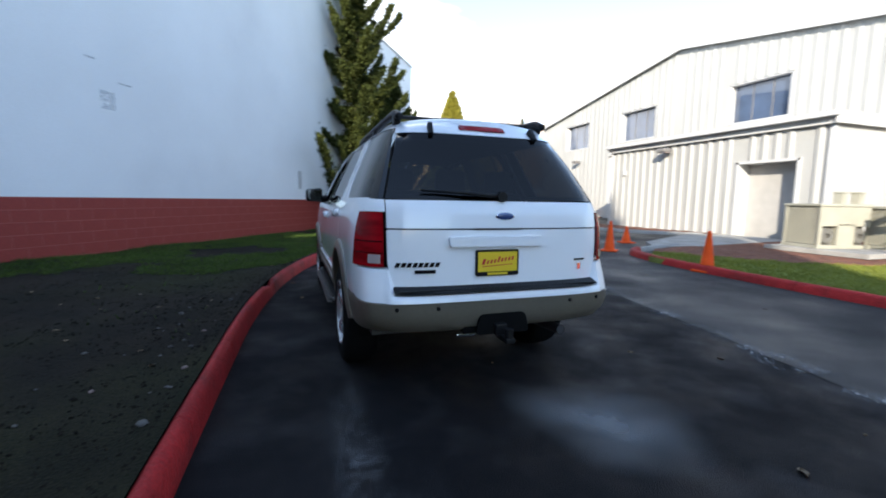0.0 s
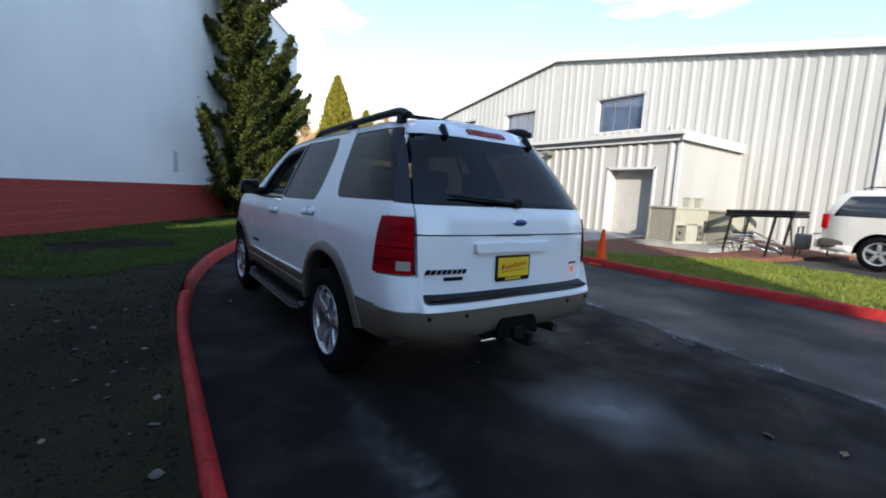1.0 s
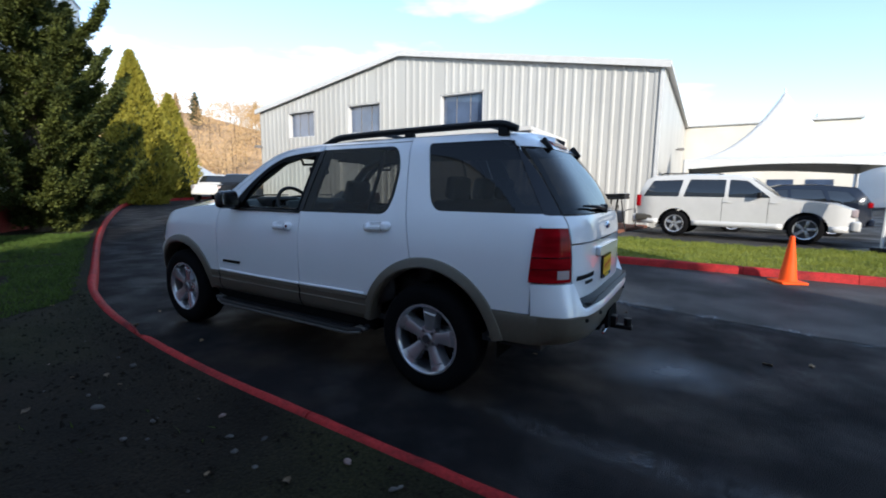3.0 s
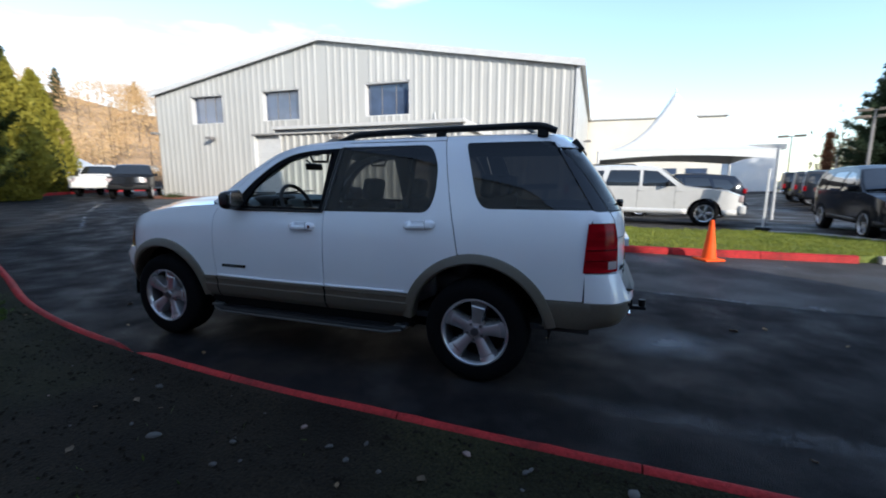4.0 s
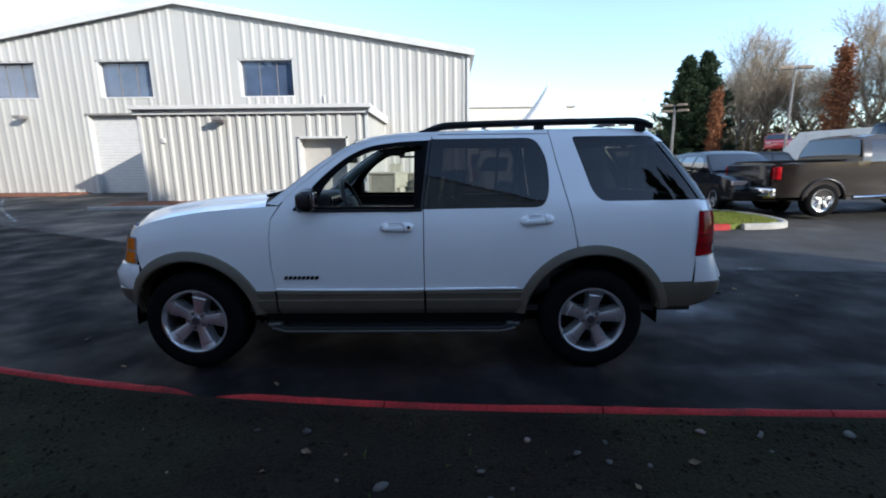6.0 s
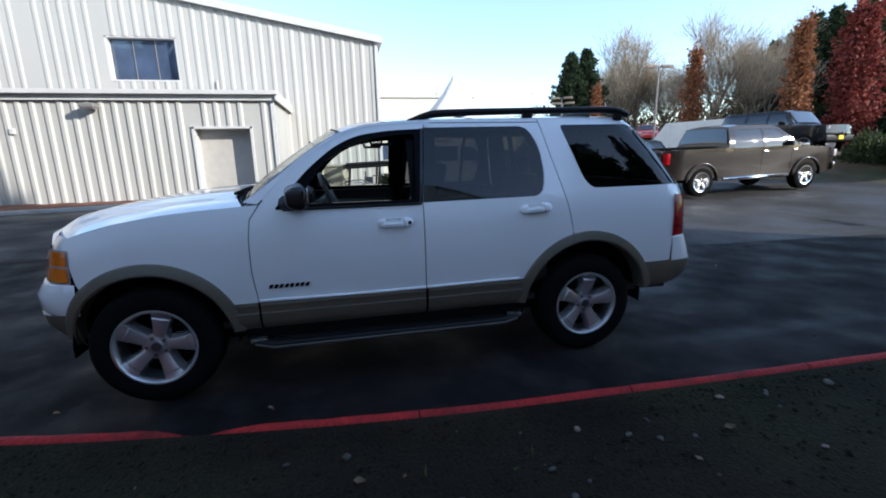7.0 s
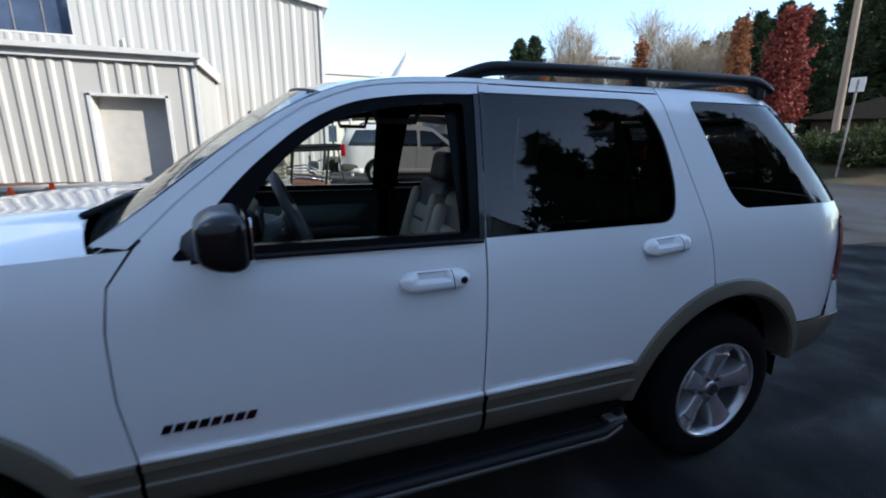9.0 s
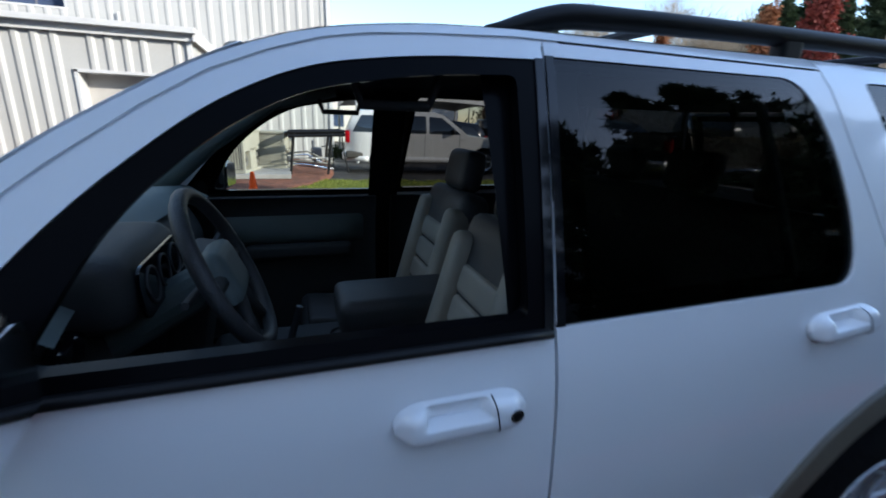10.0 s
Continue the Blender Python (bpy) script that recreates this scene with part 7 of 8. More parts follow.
def conifer(label, at, height, radius, material, limbs=150, tufts=20, per=9, size=0.13, sweep=0.5, low=0.04, seed=1, group="", power=0.9, lateral=0.16, uneven=(0.62, 1.18), outer=0.5, fill=7):
    """A conifer: tapered trunk, limbs that droop and turn up at their tips, and tufts of needles along them."""
    rng = np.random.default_rng(seed)
    t = thing("conifer_tree", label, "tree", at, rng.uniform(0, 360), group)
    part("trunk", tube([(0.04 * math.sin(3 * s), 0.04 * math.cos(2 * s), height * s) for s in span(0, 0.97, 10)], [radius * 0.11 * (1.05 - s) + 0.012 for s in span(0, 0.97, 10)], 9), "bark", t, "", True)
    bm, base, way = bmesh.new(), [], []
    for i in range(limbs):
        h = low + (1 - low) * (i / limbs) ** 0.95
        L = radius * (max(0.04, 1 - h) ** power) * rng.uniform(*uneven) * (0.75 + 0.5 * min(1, h / 0.12))
        a = i * 2.39996 + rng.uniform(-0.4, 0.4)
        d = np.array([math.cos(a), math.sin(a), 0])
        drop = rng.uniform(-0.30, 0.05) * (1 - h)
        pts = []
        for s in span(0, 1, 6):
            pts.append(np.array([0, 0, height * h]) + d * L * s + np.array([0, 0, L * (drop * math.sin(math.pi * min(1, s * 1.2)) + sweep * s ** 2.6 + 0.12 * s)]))
        tube([tuple(p) for p in pts], [max(0.006, 0.03 * radius * (1 - s) * (1.1 - h)) for s in span(0, 1, 6)], 4, bm)
        for s in rng.uniform(0.02, 1, max(3, int(tufts * (0.35 + L / radius)))) ** outer:
            q = s * 6
            k = min(5, int(q))
            p = pts[k] + (pts[k + 1] - pts[k]) * (q - k)
            lat = np.cross(d, [0, 0, 1]) * rng.normal() * lateral * L * (1.1 - s)
            p = p + lat + np.array([0, 0, rng.normal() * 0.03])
            n = per
            base.append(np.repeat(p[None], n, 0) + rng.normal(size=(n, 3)) * size * 0.35)
            way.append(d * 0.55 + np.array([0, 0, 0.35 + sweep * 0.5 * s]) + rng.normal(size=(n, 3)) * 0.6 + lat / (np.linalg.norm(lat) + 0.05) * 0.4)
    for h in low + (0.96 - low) * rng.uniform(0, 1, limbs * fill) ** 1.6:
        a = rng.uniform(0, 2 * math.pi)
        r = radius * 0.24 * (1 - h) ** 0.6 * rng.uniform(0.4, 1.0)
        base.append(np.array([[math.cos(a) * r, math.sin(a) * r, height * h]]) + rng.normal(size=(per, 3)) * size * 0.5)
        way.append(np.array([math.cos(a), math.sin(a), 0.5]) + rng.normal(size=(per, 3)) * 0.6)
    base, way = np.concatenate(base), np.concatenate(way)
    part("limb_frame", bm, "bark", t)
    n = len(base)
    link("crown", blades(base, way, rng.uniform(0.6, 1.4, n) * size, rng.uniform(0.25, 0.5, n) * size), material, t)
    return t


def arborvitae(label, at, height, radius, material, count=9000, size=0.22, seed=1, group=""):
    """A dense pyramidal evergreen of upright sprays."""
    rng = np.random.default_rng(seed)
    t = thing("pyramidal_evergreen", label, "tree", at, 0, group)
    part("trunk", rod(0.12, (0, 0, 0), (0, 0, height * 0.9), 8, 0.02), "bark", t)
    h = rng.uniform(0, 1, count) ** 1.25
    a = rng.uniform(0, 2 * math.pi, count)
    lump = 1 + 0.10 * np.sin(3 * a + 5 * h) + 0.07 * np.sin(7 * a - 11 * h) + 0.06 * np.sin(17 * h + 2 * a)
    prof = np.minimum(1, (1 - h) * 1.35) ** 0.85 * (0.72 + 0.28 * np.minimum(1, h / 0.15))
    r = radius * prof * lump * rng.uniform(0.80, 1.03, count)
    base = np.stack([r * np.cos(a), r * np.sin(a), 0.1 + h * height * 0.985], 1)
    way = np.stack([np.cos(a) * 0.45, np.sin(a) * 0.45, np.full(count, 0.9)], 1) + rng.normal(size=(count, 3)) * 0.28
    link("crown", blades(base, way, rng.uniform(0.6, 1.5, count) * size, rng.uniform(0.3, 0.6, count) * size), material, t)
    # added solid core, dark to paint the shade deep in the crown
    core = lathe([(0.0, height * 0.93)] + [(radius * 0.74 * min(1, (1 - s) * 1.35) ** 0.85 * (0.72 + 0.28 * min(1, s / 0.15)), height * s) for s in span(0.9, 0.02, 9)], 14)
    part("shaded_core", core, "needles_dark", t, "", True)
    return t


def bare_tree(label, at, height, spread, leaves=None, seed=1, group="", column=False, count=3500, leaf=0.16, name="bare_tree", levels=4):
    """A broadleaf tree: forking limbs, fine twigs, and what leaves are left."""
    rng = np.random.default_rng(seed)
    t = thing(name, label, "tree", at, rng.uniform(0, 360), group)
    limb, tips = bmesh.new(), []

    def grow(p, d, L, r, depth):
        pts = [p]
        for k in range(3):
            d2 = d + rng.normal(size=3) * 0.10 + np.array([0, 0, 0.07 if column else 0.03])
            d = d2 / np.linalg.norm(d2)
            pts.append(pts[-1] + d * L / 3)
        tube([tuple(q) for q in pts], [r, r * 0.85, r * 0.7, r * 0.55], 4 if depth > 1 else 7, limb)
        if depth > 1:
            tips.append((pts[1], d)), tips.append((pts[2], d))
        if depth >= levels:
            tips.append((pts[-1], d))
            return
        for k in range(4 if depth else 6):
            side = rng.normal(size=3)
            side -= d * side.dot(d)
            side /= np.linalg.norm(side)
            w = spread * rng.uniform(0.5, 1.1)
            e = d + side * w + np.array([0, 0, 0.12])
            j = rng.uniform(0.35, 1.0)
            q = pts[1] + (pts[-1] - pts[1]) * j
            grow(q, e / np.linalg.norm(e), L * rng.uniform(0.55, 0.75), r * 0.5, depth + 1)

    grow(np.zeros(3), np.array([0, 0, 1.0]), height * 0.42, height * 0.016, 0)
    part("limb_frame", limb, "bark" if leaves else "bark_pale", t, "", True)
    k = rng.integers(0, len(tips), count)
    base = np.array([tips[i][0] for i in k]) + rng.normal(size=(count, 3)) * 0.02 * height
    dirs = np.array([tips[i][1] for i in k])
    if leaves:
        link("crown", blades(base, dirs * 0.3 + rng.normal(size=(count, 3)), rng.uniform(0.6, 1.3, count) * leaf, rng.uniform(0.5, 0.9, count) * leaf), leaves, t)
    else:
        link("crown", blades(base, dirs + rng.normal(size=(count, 3)) * 0.6 + np.array([0, 0, 0.4]), rng.uniform(0.5, 1.4, count) * height * 0.075, np.full(count, height * 0.0019)), "twigs", t)
    return t


def columnar(label, height, radius, leaves, seed, group, limbs=90, leaf=1.0):
    """A narrow upright tree that keeps its dry leaves: steep limbs close to the stem, leafy almost to the ground."""
    rng = np.random.default_rng(seed)
    t = thing("columnar_tree", label, "tree", (0, 0, 0), 0, group)
    part("trunk", tube([(0.05 * math.sin(4 * s), 0.05 * math.cos(3 * s), height * s) for s in span(0, 0.96, 10)], [0.13 * (1.05 - s) + 0.01 for s in span(0, 0.96, 10)], 8), "bark", t, "", True)
    limb, base = bmesh.new(), []
    for i in range(limbs):
        h = 0.10 + 0.80 * i / limbs
        a = i * 2.39996 + rng.uniform(-0.5, 0.5)
        out = radius * rng.uniform(0.5, 1.15) * (0.55 + 0.45 * math.sin(math.pi * min(1, h * 1.15))) * (1 - 0.35 * h)
        up = height * rng.uniform(0.08, 0.17) * (1.1 - 0.6 * h)
        pts = [np.array([math.cos(a) * out * s ** 0.8, math.sin(a) * out * s ** 0.8, height * h + up * s ** 1.3]) for s in span(0, 1, 5)]
        tube([tuple(p) for p in pts], [0.03 * (1.1 - s) for s in span(0, 1, 5)], 4, limb)
        for s in rng.uniform(0.15, 1.05, 60):
            q = min(4.99, s * 5)
            k = int(q)
            base.append(pts[k] + (pts[k + 1] - pts[k]) * (q - k) + rng.normal(size=3) * 0.13)
    part("limb_frame", limb, "bark", t)
    base = np.array(base)
    n = len(base)
    link("crown", blades(base, rng.normal(size=(n, 3)) + np.array([0, 0, -0.5]), rng.uniform(0.14, 0.30, n) * leaf, rng.uniform(0.09, 0.17, n) * leaf), leaves, t)
    return t


# by the white wall
conifer("tall green conifer with upswept limbs close to the white wall", (1.05, 13.3, 0.15), 10.8, 2.0, "needles", 92, 120, 20, 0.105, 0.55, 0.02, 4, "", 0.60, 0.10, (0.45, 1.25), 0.75, 13)
conifer("dark green conifer beside the wall", (3.1, 16.6, 0.15), 6.4, 1.7, "needles", 72, 60, 14, 0.14, 0.4, 0.03, 9, "", 0.65, 0.08, (0.4, 1.25), 0.8, 16)
arborvitae("golden green pyramidal evergreen at the lane's end", (10.5, 28.9, 0.1), 9.2, 2.05, "golden", 16000, 0.26, 2, "evergreens at the lane's end")
arborvitae("golden green pyramidal evergreen at the lane's end", (15.3, 34.2, 0.1), 8.1, 1.9, "golden", 10000, 0.25, 3, "evergreens at the lane's end")
# right of the lot
E0, E6, E9 = (-3.9, 0.15), (-3.92, 1.4), (-2.18, 1.83)
x, y = polar((-3.85, -0.31), -26.2, 52)
fir = conifer("big dark fir beyond the parking lot", (x, y, 0.3), 11.4, 3.0, "needles_dark", 150, 34, 8, 0.30, 0.10, 0.03, 21, "dark firs", 0.75, 0.10, (0.45, 1.3), 0.75)
x, y = polar((-3.85, -0.31), -28.0, 54)
copy_thing(fir, pose(x, y, 0.3, 0, 0, 140) @ Matrix.Scale(1.06, 4))
for ang, d, h in ((-47.0, 86, 1.25), (-49.0, 80, 1.35), (-50.5, 72, 1.3), (-52.0, 78, 1.55), (-53.6, 68, 1.4), (-55.5, 70, 1.5), (-58, 60, 1.2), (-60.5, 66, 1.5), (-62.5, 58, 1.35), (-65, 60, 1.5), (-67.5, 55, 1.4), (-57, 78, 1.6), (-63.5, 74, 1.7), (-70, 60, 1.5)):
    x, y = polar(E9, ang, d)
    c = copy_thing(fir, pose(x, y, 0.3, 0, 0, ang * 7))
    c.scale = (h * 0.9, h * 0.9, h)
rusty = columnar("narrow tree with dry rust-brown leaves", 9.5, 1.0, "rust", 31, "rust-brown trees")
places = [(E6, -40.8, 42, 0.98), (E6, -30.7, 60, 0.95), (E0, -22.3, 66, 0.72), (E6, -49.8, 40, 1.05), ((-3.85, -0.31), -29.2, 50, 0.86)]
for k, (e, ang, d, s) in enumerate(places):
    x, y = polar(e, ang, d)
    m = pose(x, y, rise(x, y), 0, 0, 77 * k)
    if k == 0:
        rusty.matrix_basis, rusty.scale = m, (s, s, s)
    else:
        c = copy_thing(rusty, m)
        c.scale = (s, s, s)
x, y = polar(E9, -56.3, 43)
crimson = columnar("upright tree with crimson autumn leaves", 11.0, 2.0, "crimson", 33, "", 130, 1.35)
crimson.matrix_basis = pose(x, y, rise(x, y))
bare = bare_tree("leafless grey-brown tree at the edge of the lot", (0, 0, 0), 14.0, 0.62, None, 41, "bare trees", False, 3600)
bare2 = bare_tree("leafless grey-brown tree at the edge of the lot", (0, 0, 0), 12.0, 0.75, None, 44, "bare trees", False, 3600)
first = {bare: True, bare2: True}
for k, (e, ang, d, s) in enumerate([(E0, -32.0, 62, 1.05), (E0, -33.5, 66, 1.1), (E0, -30.8, 72, 1.0), (E6, -33.5, 70, 1.1), (E6, -35.5, 64, 1.15), (E6, -38.5, 66, 1.05), (E6, -43.0, 60, 1.05), (E6, -45.5, 62, 1.1), (E6, -47.5, 64, 1.0), (E9, -36, 74, 1.15), (E9, -34.5, 78, 1.0), (E9, -42.5, 60, 0.95), (E9, -45, 56, 1.0), (E9, -48, 58, 1.0), (E0, -27.8, 80, 0.9), (E9, -39.5, 80, 1.0)]):
    x, y = polar(e, ang, d)
    src = (bare, bare2)[k % 2]
    m = pose(x, y, rise(x, y), 0, 0, 53 * k)
    if first[src]:
        src.matrix_basis, src.scale, first[src] = m, (s, s, s), False
    else:
        c = copy_thing(src, m)
        c.scale = (s, s, s)


def shrub(at, r, h, material, seed, label):
    rng = np.random.default_rng(seed)
    t = thing("shrub", label, "shrub", at, 0, "shrubs")
    n = 2600
    v = rng.normal(size=(n, 3))
    v /= np.linalg.norm(v, axis=1, keepdims=True)
    v[:, 2] = np.abs(v[:, 2])
    k = rng.uniform(0.5, 1.0, n)[:, None] * (1 + 0.25 * np.sin(5 * v[:, :1] + 3 * v[:, 1:2]))
    base = v * k * np.array([r, r, h])
    link("crown", blades(base, v + rng.normal(size=(n, 3)) * 0.5, rng.uniform(0.08, 0.2, n), rng.uniform(0.05, 0.09, n)), material, t)
    part("stem", rod(0.04, (0, 0, -0.05), (0, 0, h * 0.6), 6), "bark", t)
    return t


sh = shrub((*polar(E9, -60.6, 20.5), bank(*polar(E9, -60.6, 20.5)) - 0.05), 1.2, 0.85, "shrub_leaf", 1, "low green shrub at the kerb")
for ang, d, s in ((-63.5, 20.2, 1.0), (-66, 21, 1.2), (-64, 23, 1.3), (-61.5, 24, 1.1)):
    c = copy_thing(sh, pose(*polar(E9, ang, d), bank(*polar(E9, ang, d)) - 0.05, 0, 0, ang * 9))
    c.scale = (s, s, s)
copy_thing(sh, pose(14.3, 21.4, 0.1)).scale = (0.5, 0.7, 0.55)
copy_thing(sh, pose(13.0, 0.2, 0.35, 0, 0, 70)).scale = (0.35, 0.3, 0.45)

tagged(part("road_bank", bank_mesh, "bank_soil", smooth=True), "raised bank of a road beyond the parking lot", "ground", kind="structure")
# raised ground behind the pickup truck
bm, rows = bmesh.new(), []
for i in range(41):
    a = -78 + 38 * i / 40
    rows.append([bm.verts.new((*polar(E9, a, d), bank(*polar(E9, a, d)) - 0.02)) for d in [17.8 + 0.25 * k for k in range(14)] + [22, 24, 27, 31, 36, 42, 50, 60]])
for a, b in zip(rows, rows[1:]):
    for k in range(21):
        bm.faces.new((a[k], a[k + 1], b[k + 1], b[k]))
tagged(part("raised_bank", bm, "bank_soil", smooth=True), "raised bank of rough grass and leaf litter", "ground", kind="structure")
# brown brush along the far edge of the lot
rng = np.random.default_rng(23)
base, way, ln, wd = [], [], [], []
for k in range(150):
    c = np.array([*polar(E6, rng.uniform(-56, -24), rng.uniform(72, 92)), 0.6])
    H = rng.uniform(4.5, 9.0)
    n = 150
    v = rng.normal(size=(n, 3)) * np.array([1.6, 1.6, H * 0.28]) + np.array([0, 0, H * 0.4])
    v[:, 2] = np.abs(v[:, 2])
    base.append(c + v), way.append(rng.normal(size=(n, 3)) * 0.6 + np.array([0, 0, 1.0])), ln.append(rng.uniform(0.5, 1.4, n)), wd.append(rng.uniform(0.10, 0.32, n))
brush = thing("far_brush", "far brown leafless brush beyond the parking lot", "bushes", kind="stuff")
link("crown", blades(np.concatenate(base), np.concatenate(way), np.concatenate(ln), np.concatenate(wd)), "brush", brush)

# ---- far hillside ----
hill = bmesh.new()
rows = []
for i in range(61):
    a = radians(30 + i * 1.5)
    row = []
    for j, d in enumerate((70, 85, 100, 120, 145, 175, 210, 260)):
        z = 33 * smoothstep(72, 190, d) * (0.75 + 0.5 * noise.noise((a * 4, d * 0.01, 0))) - 0.5
        row.append(hill.verts.new((d * math.cos(a), d * math.sin(a), z)))
    rows.append(row)
for a, b in zip(rows, rows[1:]):
    for k in range(7):
        hill.faces.new((a[k], a[k + 1], b[k + 1], b[k]))
M["hill_soil"] = mat("hill_leaf_litter", (0.36, 0.235, 0.13), 0.95, vary=0.4, scale=0.15, fine=0.3, fine_scale=2)
tagged(part("hillside", hill, "hill_soil", smooth=True), "brown wooded hillside beyond the lane", "hill", kind="structure")
base, way, ln, wd = [], [], [], []
stems = bmesh.new()
rng = np.random.default_rng(17)
for k in range(400):
    a, d = radians(rng.uniform(32, 100)), rng.uniform(74, 190)
    z0 = 33 * smoothstep(72, 190, d) * (0.75 + 0.5 * noise.noise((a * 4, d * 0.01, 0))) - 0.7
    H = rng.uniform(6, 13)
    c = np.array([d * math.cos(a), d * math.sin(a), z0])
    rod(0.16, c, c + np.array([0, 0, H * 0.8]), 4, 0.04, stems)
    n = 480
    v = rng.normal(size=(n, 3)) * np.array([H * 0.20, H * 0.20, H * 0.22]) + np.array([0, 0, H * 0.62])
    base.append(c + v), way.append(rng.normal(size=(n, 3)) + np.array([0, 0, 1.2])), ln.append(rng.uniform(0.25, 0.65, n)), wd.append(rng.uniform(0.08, 0.2, n))
woods = thing("far_woods", "far autumn woods on the hillside", "woods", kind="stuff")
part("trunks", stems, "bark", woods)
link("crown", blades(np.concatenate(base), np.concatenate(way), np.concatenate(ln), np.concatenate(wd)), "autumn_far", woods)
for ang, d, s in ((60.2, 150, 0.8), (62, 170, 0.6), (54, 165, 0.6), (72, 140, 0.8)):
    x, y = polar((-2.9, -1.9), ang, d)
    c = copy_thing(fir, pose(x, y, 33 * smoothstep(72, 190, d) * 0.8, 0, 0, ang * 5))
    c.scale = (s * 0.8, s * 0.8, s)
# ---- unseen firs set behind the camera's side, shading the car and mirrored in it ----
for x, y, s in ((-17, -12.8, 0.85), (-13.5, -12.6, 0.8), (-22, -13, 1.0), (-25.5, -9, 1.1), (-20.5, -20, 1.2), (-28, -14, 1.2), (-10.4, -8.2, 1.12), (-9.4, -12.0, 1.3), (-7.6, -13.0, 1.2), (-12.2, -13.2, 1.2), *[(6.0 + 46 * math.cos(radians(a)), -9.0 + 46 * math.sin(radians(a)), 0.62 + 0.1 * math.sin(a)) for a in range(196, 268, 7)]):
    c = copy_thing(fir, pose(x, y, 0, 0, 0, x * 31))
    c.scale = (s * 0.85, s * 0.85, s)
# fields beyond the lot
M["field"] = mat("rough_field", (0.075, 0.085, 0.035), 0.95, vary=0.4, scale=0.1, fine=0.3, fine_scale=3)
for k, (x0, y0, x1, y1) in enumerate(((-900, 62, 900, 900), (75, -900, 900, 62), (-900, -900, 75, -75), (-900, -75, -60, 62))):
    tagged(part("field", sheet(span(x0, x1, 6), span(y0, y1, 6), lambda x, y: rise(x, y) + 0.05), "field", smooth=True), "rough grass beyond the lot", "ground", kind="structure")

# ---- small things on the ground ----
def verge_z(x, y):
    """Height of the soil beside the kerb."""
    k = min(KERB_LINE, key=lambda p: abs(p.y - y))
    x0 = k.x - 0.04
    return 0.112 + 0.05 * smoothstep(0.25, 0.0, x0 - x) + 0.06 * smoothstep(0.6, 2.6, x0 - x) + (0.04 * noise.noise((x * 0.9, y * 0.9, 0)) + 0.022 * noise.noise((x * 5, y * 5, 3))) * smoothstep(0, 0.5, x0 - x)


def ground_mesh(points, length, lean=0.5, width=0.006):
    """Grass blades at the given points."""
    base = np.array(points)
    n = len(base)
    way = RNG.normal(size=(n, 3)) * lean + np.array([0, 0, 1.0])
    return blades(base, way, RNG.uniform(0.5, 1.4, n) * length, np.full(n, width) * RNG.uniform(0.7, 1.5, n), 0.4)


# two grass colours: darkened for the shaded verge, brightened for the sunny island
M["grass_shade"] = leaf_mat("shaded_grass_blades", (0.032, 0.066, 0.011), (0.11, 0.165, 0.028))
M["grass_sun"] = leaf_mat("sunlit_lawn_blades", (0.11, 0.15, 0.022), (0.28, 0.29, 0.05))
M["dry_leaf"] = mat("dry_leaf", (0.19, 0.13, 0.07), 0.7, vary=0.3, scale=20, piece=0.5)
M["stone"] = mat("stone_grey", (0.078, 0.073, 0.066), 0.8, vary=0.25, scale=12, bump=0.5, bump_scale=60, piece=0.45)
M["stone_pink"] = mat("stone_pink", (0.22, 0.15, 0.13), 0.8, vary=0.25, scale=12, bump=0.5, bump_scale=60)
random.seed(21)
pts = []
while len(pts) < 60000:
    y = random.uniform(-5.5, 12.5) if random.random() < 0.4 else random.uniform(3.5, 12.5)
    k = min(KERB_LINE[::4], key=lambda p: abs(p.y - y))
    d = random.uniform(0.05, 1.0) ** 1.3 * 6.0
    x = k.x - 0.08 - d
    if x < wall_x(y) + 0.05:
        continue
    patchy = noise.noise((x * 0.55, y * 0.55, 7.0)) + 0.35 * noise.noise((x * 2.3, y * 2.3, 1.0))
    want = 0.46 * smoothstep(2.8, 6.0, y) + 0.16 * smoothstep(1.6, 3.2, d) + 0.25 * smoothstep(2.4, 0.6, x - wall_x(y)) - 0.16
    if patchy + want < 0.12 or random.random() < (0.15 if y > 3.6 else 0.985):
        continue
    pts.append((x, y, verge_z(x, y) - 0.008))
tagged(link("grass", ground_mesh(pts, 0.055, 0.55, 0.007), "grass_shade"), "short patchy verge grass, shade put into its colour", "grass", kind="stuff")
pts = []
while len(pts) < 60000:
    x, y = random.uniform(5.3, 8.7), random.uniform(-6.5, 4.0)
    if inside((x, y), ISLAND):
        z = rise(x, y) + 0.10 + 0.03 * noise.noise((x * 2.2, y * 2.2, 5)) + 0.015 * noise.noise((x * 9, y * 9, 2))
        pts.append((x, y, z - 0.01))
tagged(link("lawn_grass", ground_mesh(pts, 0.055, 0.55, 0.008), "grass_sun"), "mown island grass, sunlight put into its colour", "grass", kind="stuff")


def pebble(seed, r):
    rng = np.random.default_rng(seed)
    bm = bmesh.new()
    bmesh.ops.create_icosphere(bm, subdivisions=2, radius=r)
    k = rng.uniform(0.6, 1.2, 3) * np.array([1.2, 0.9, 0.55])
    for v in bm.verts:
        f = 1 + 0.35 * noise.noise(Vector(v.co) / r * 1.1 + Vector((seed, 0, 0)))
        v.co = Vector((v.co.x * k[0] * f, v.co.y * k[1] * f, v.co.z * k[2] * f))
    return bm


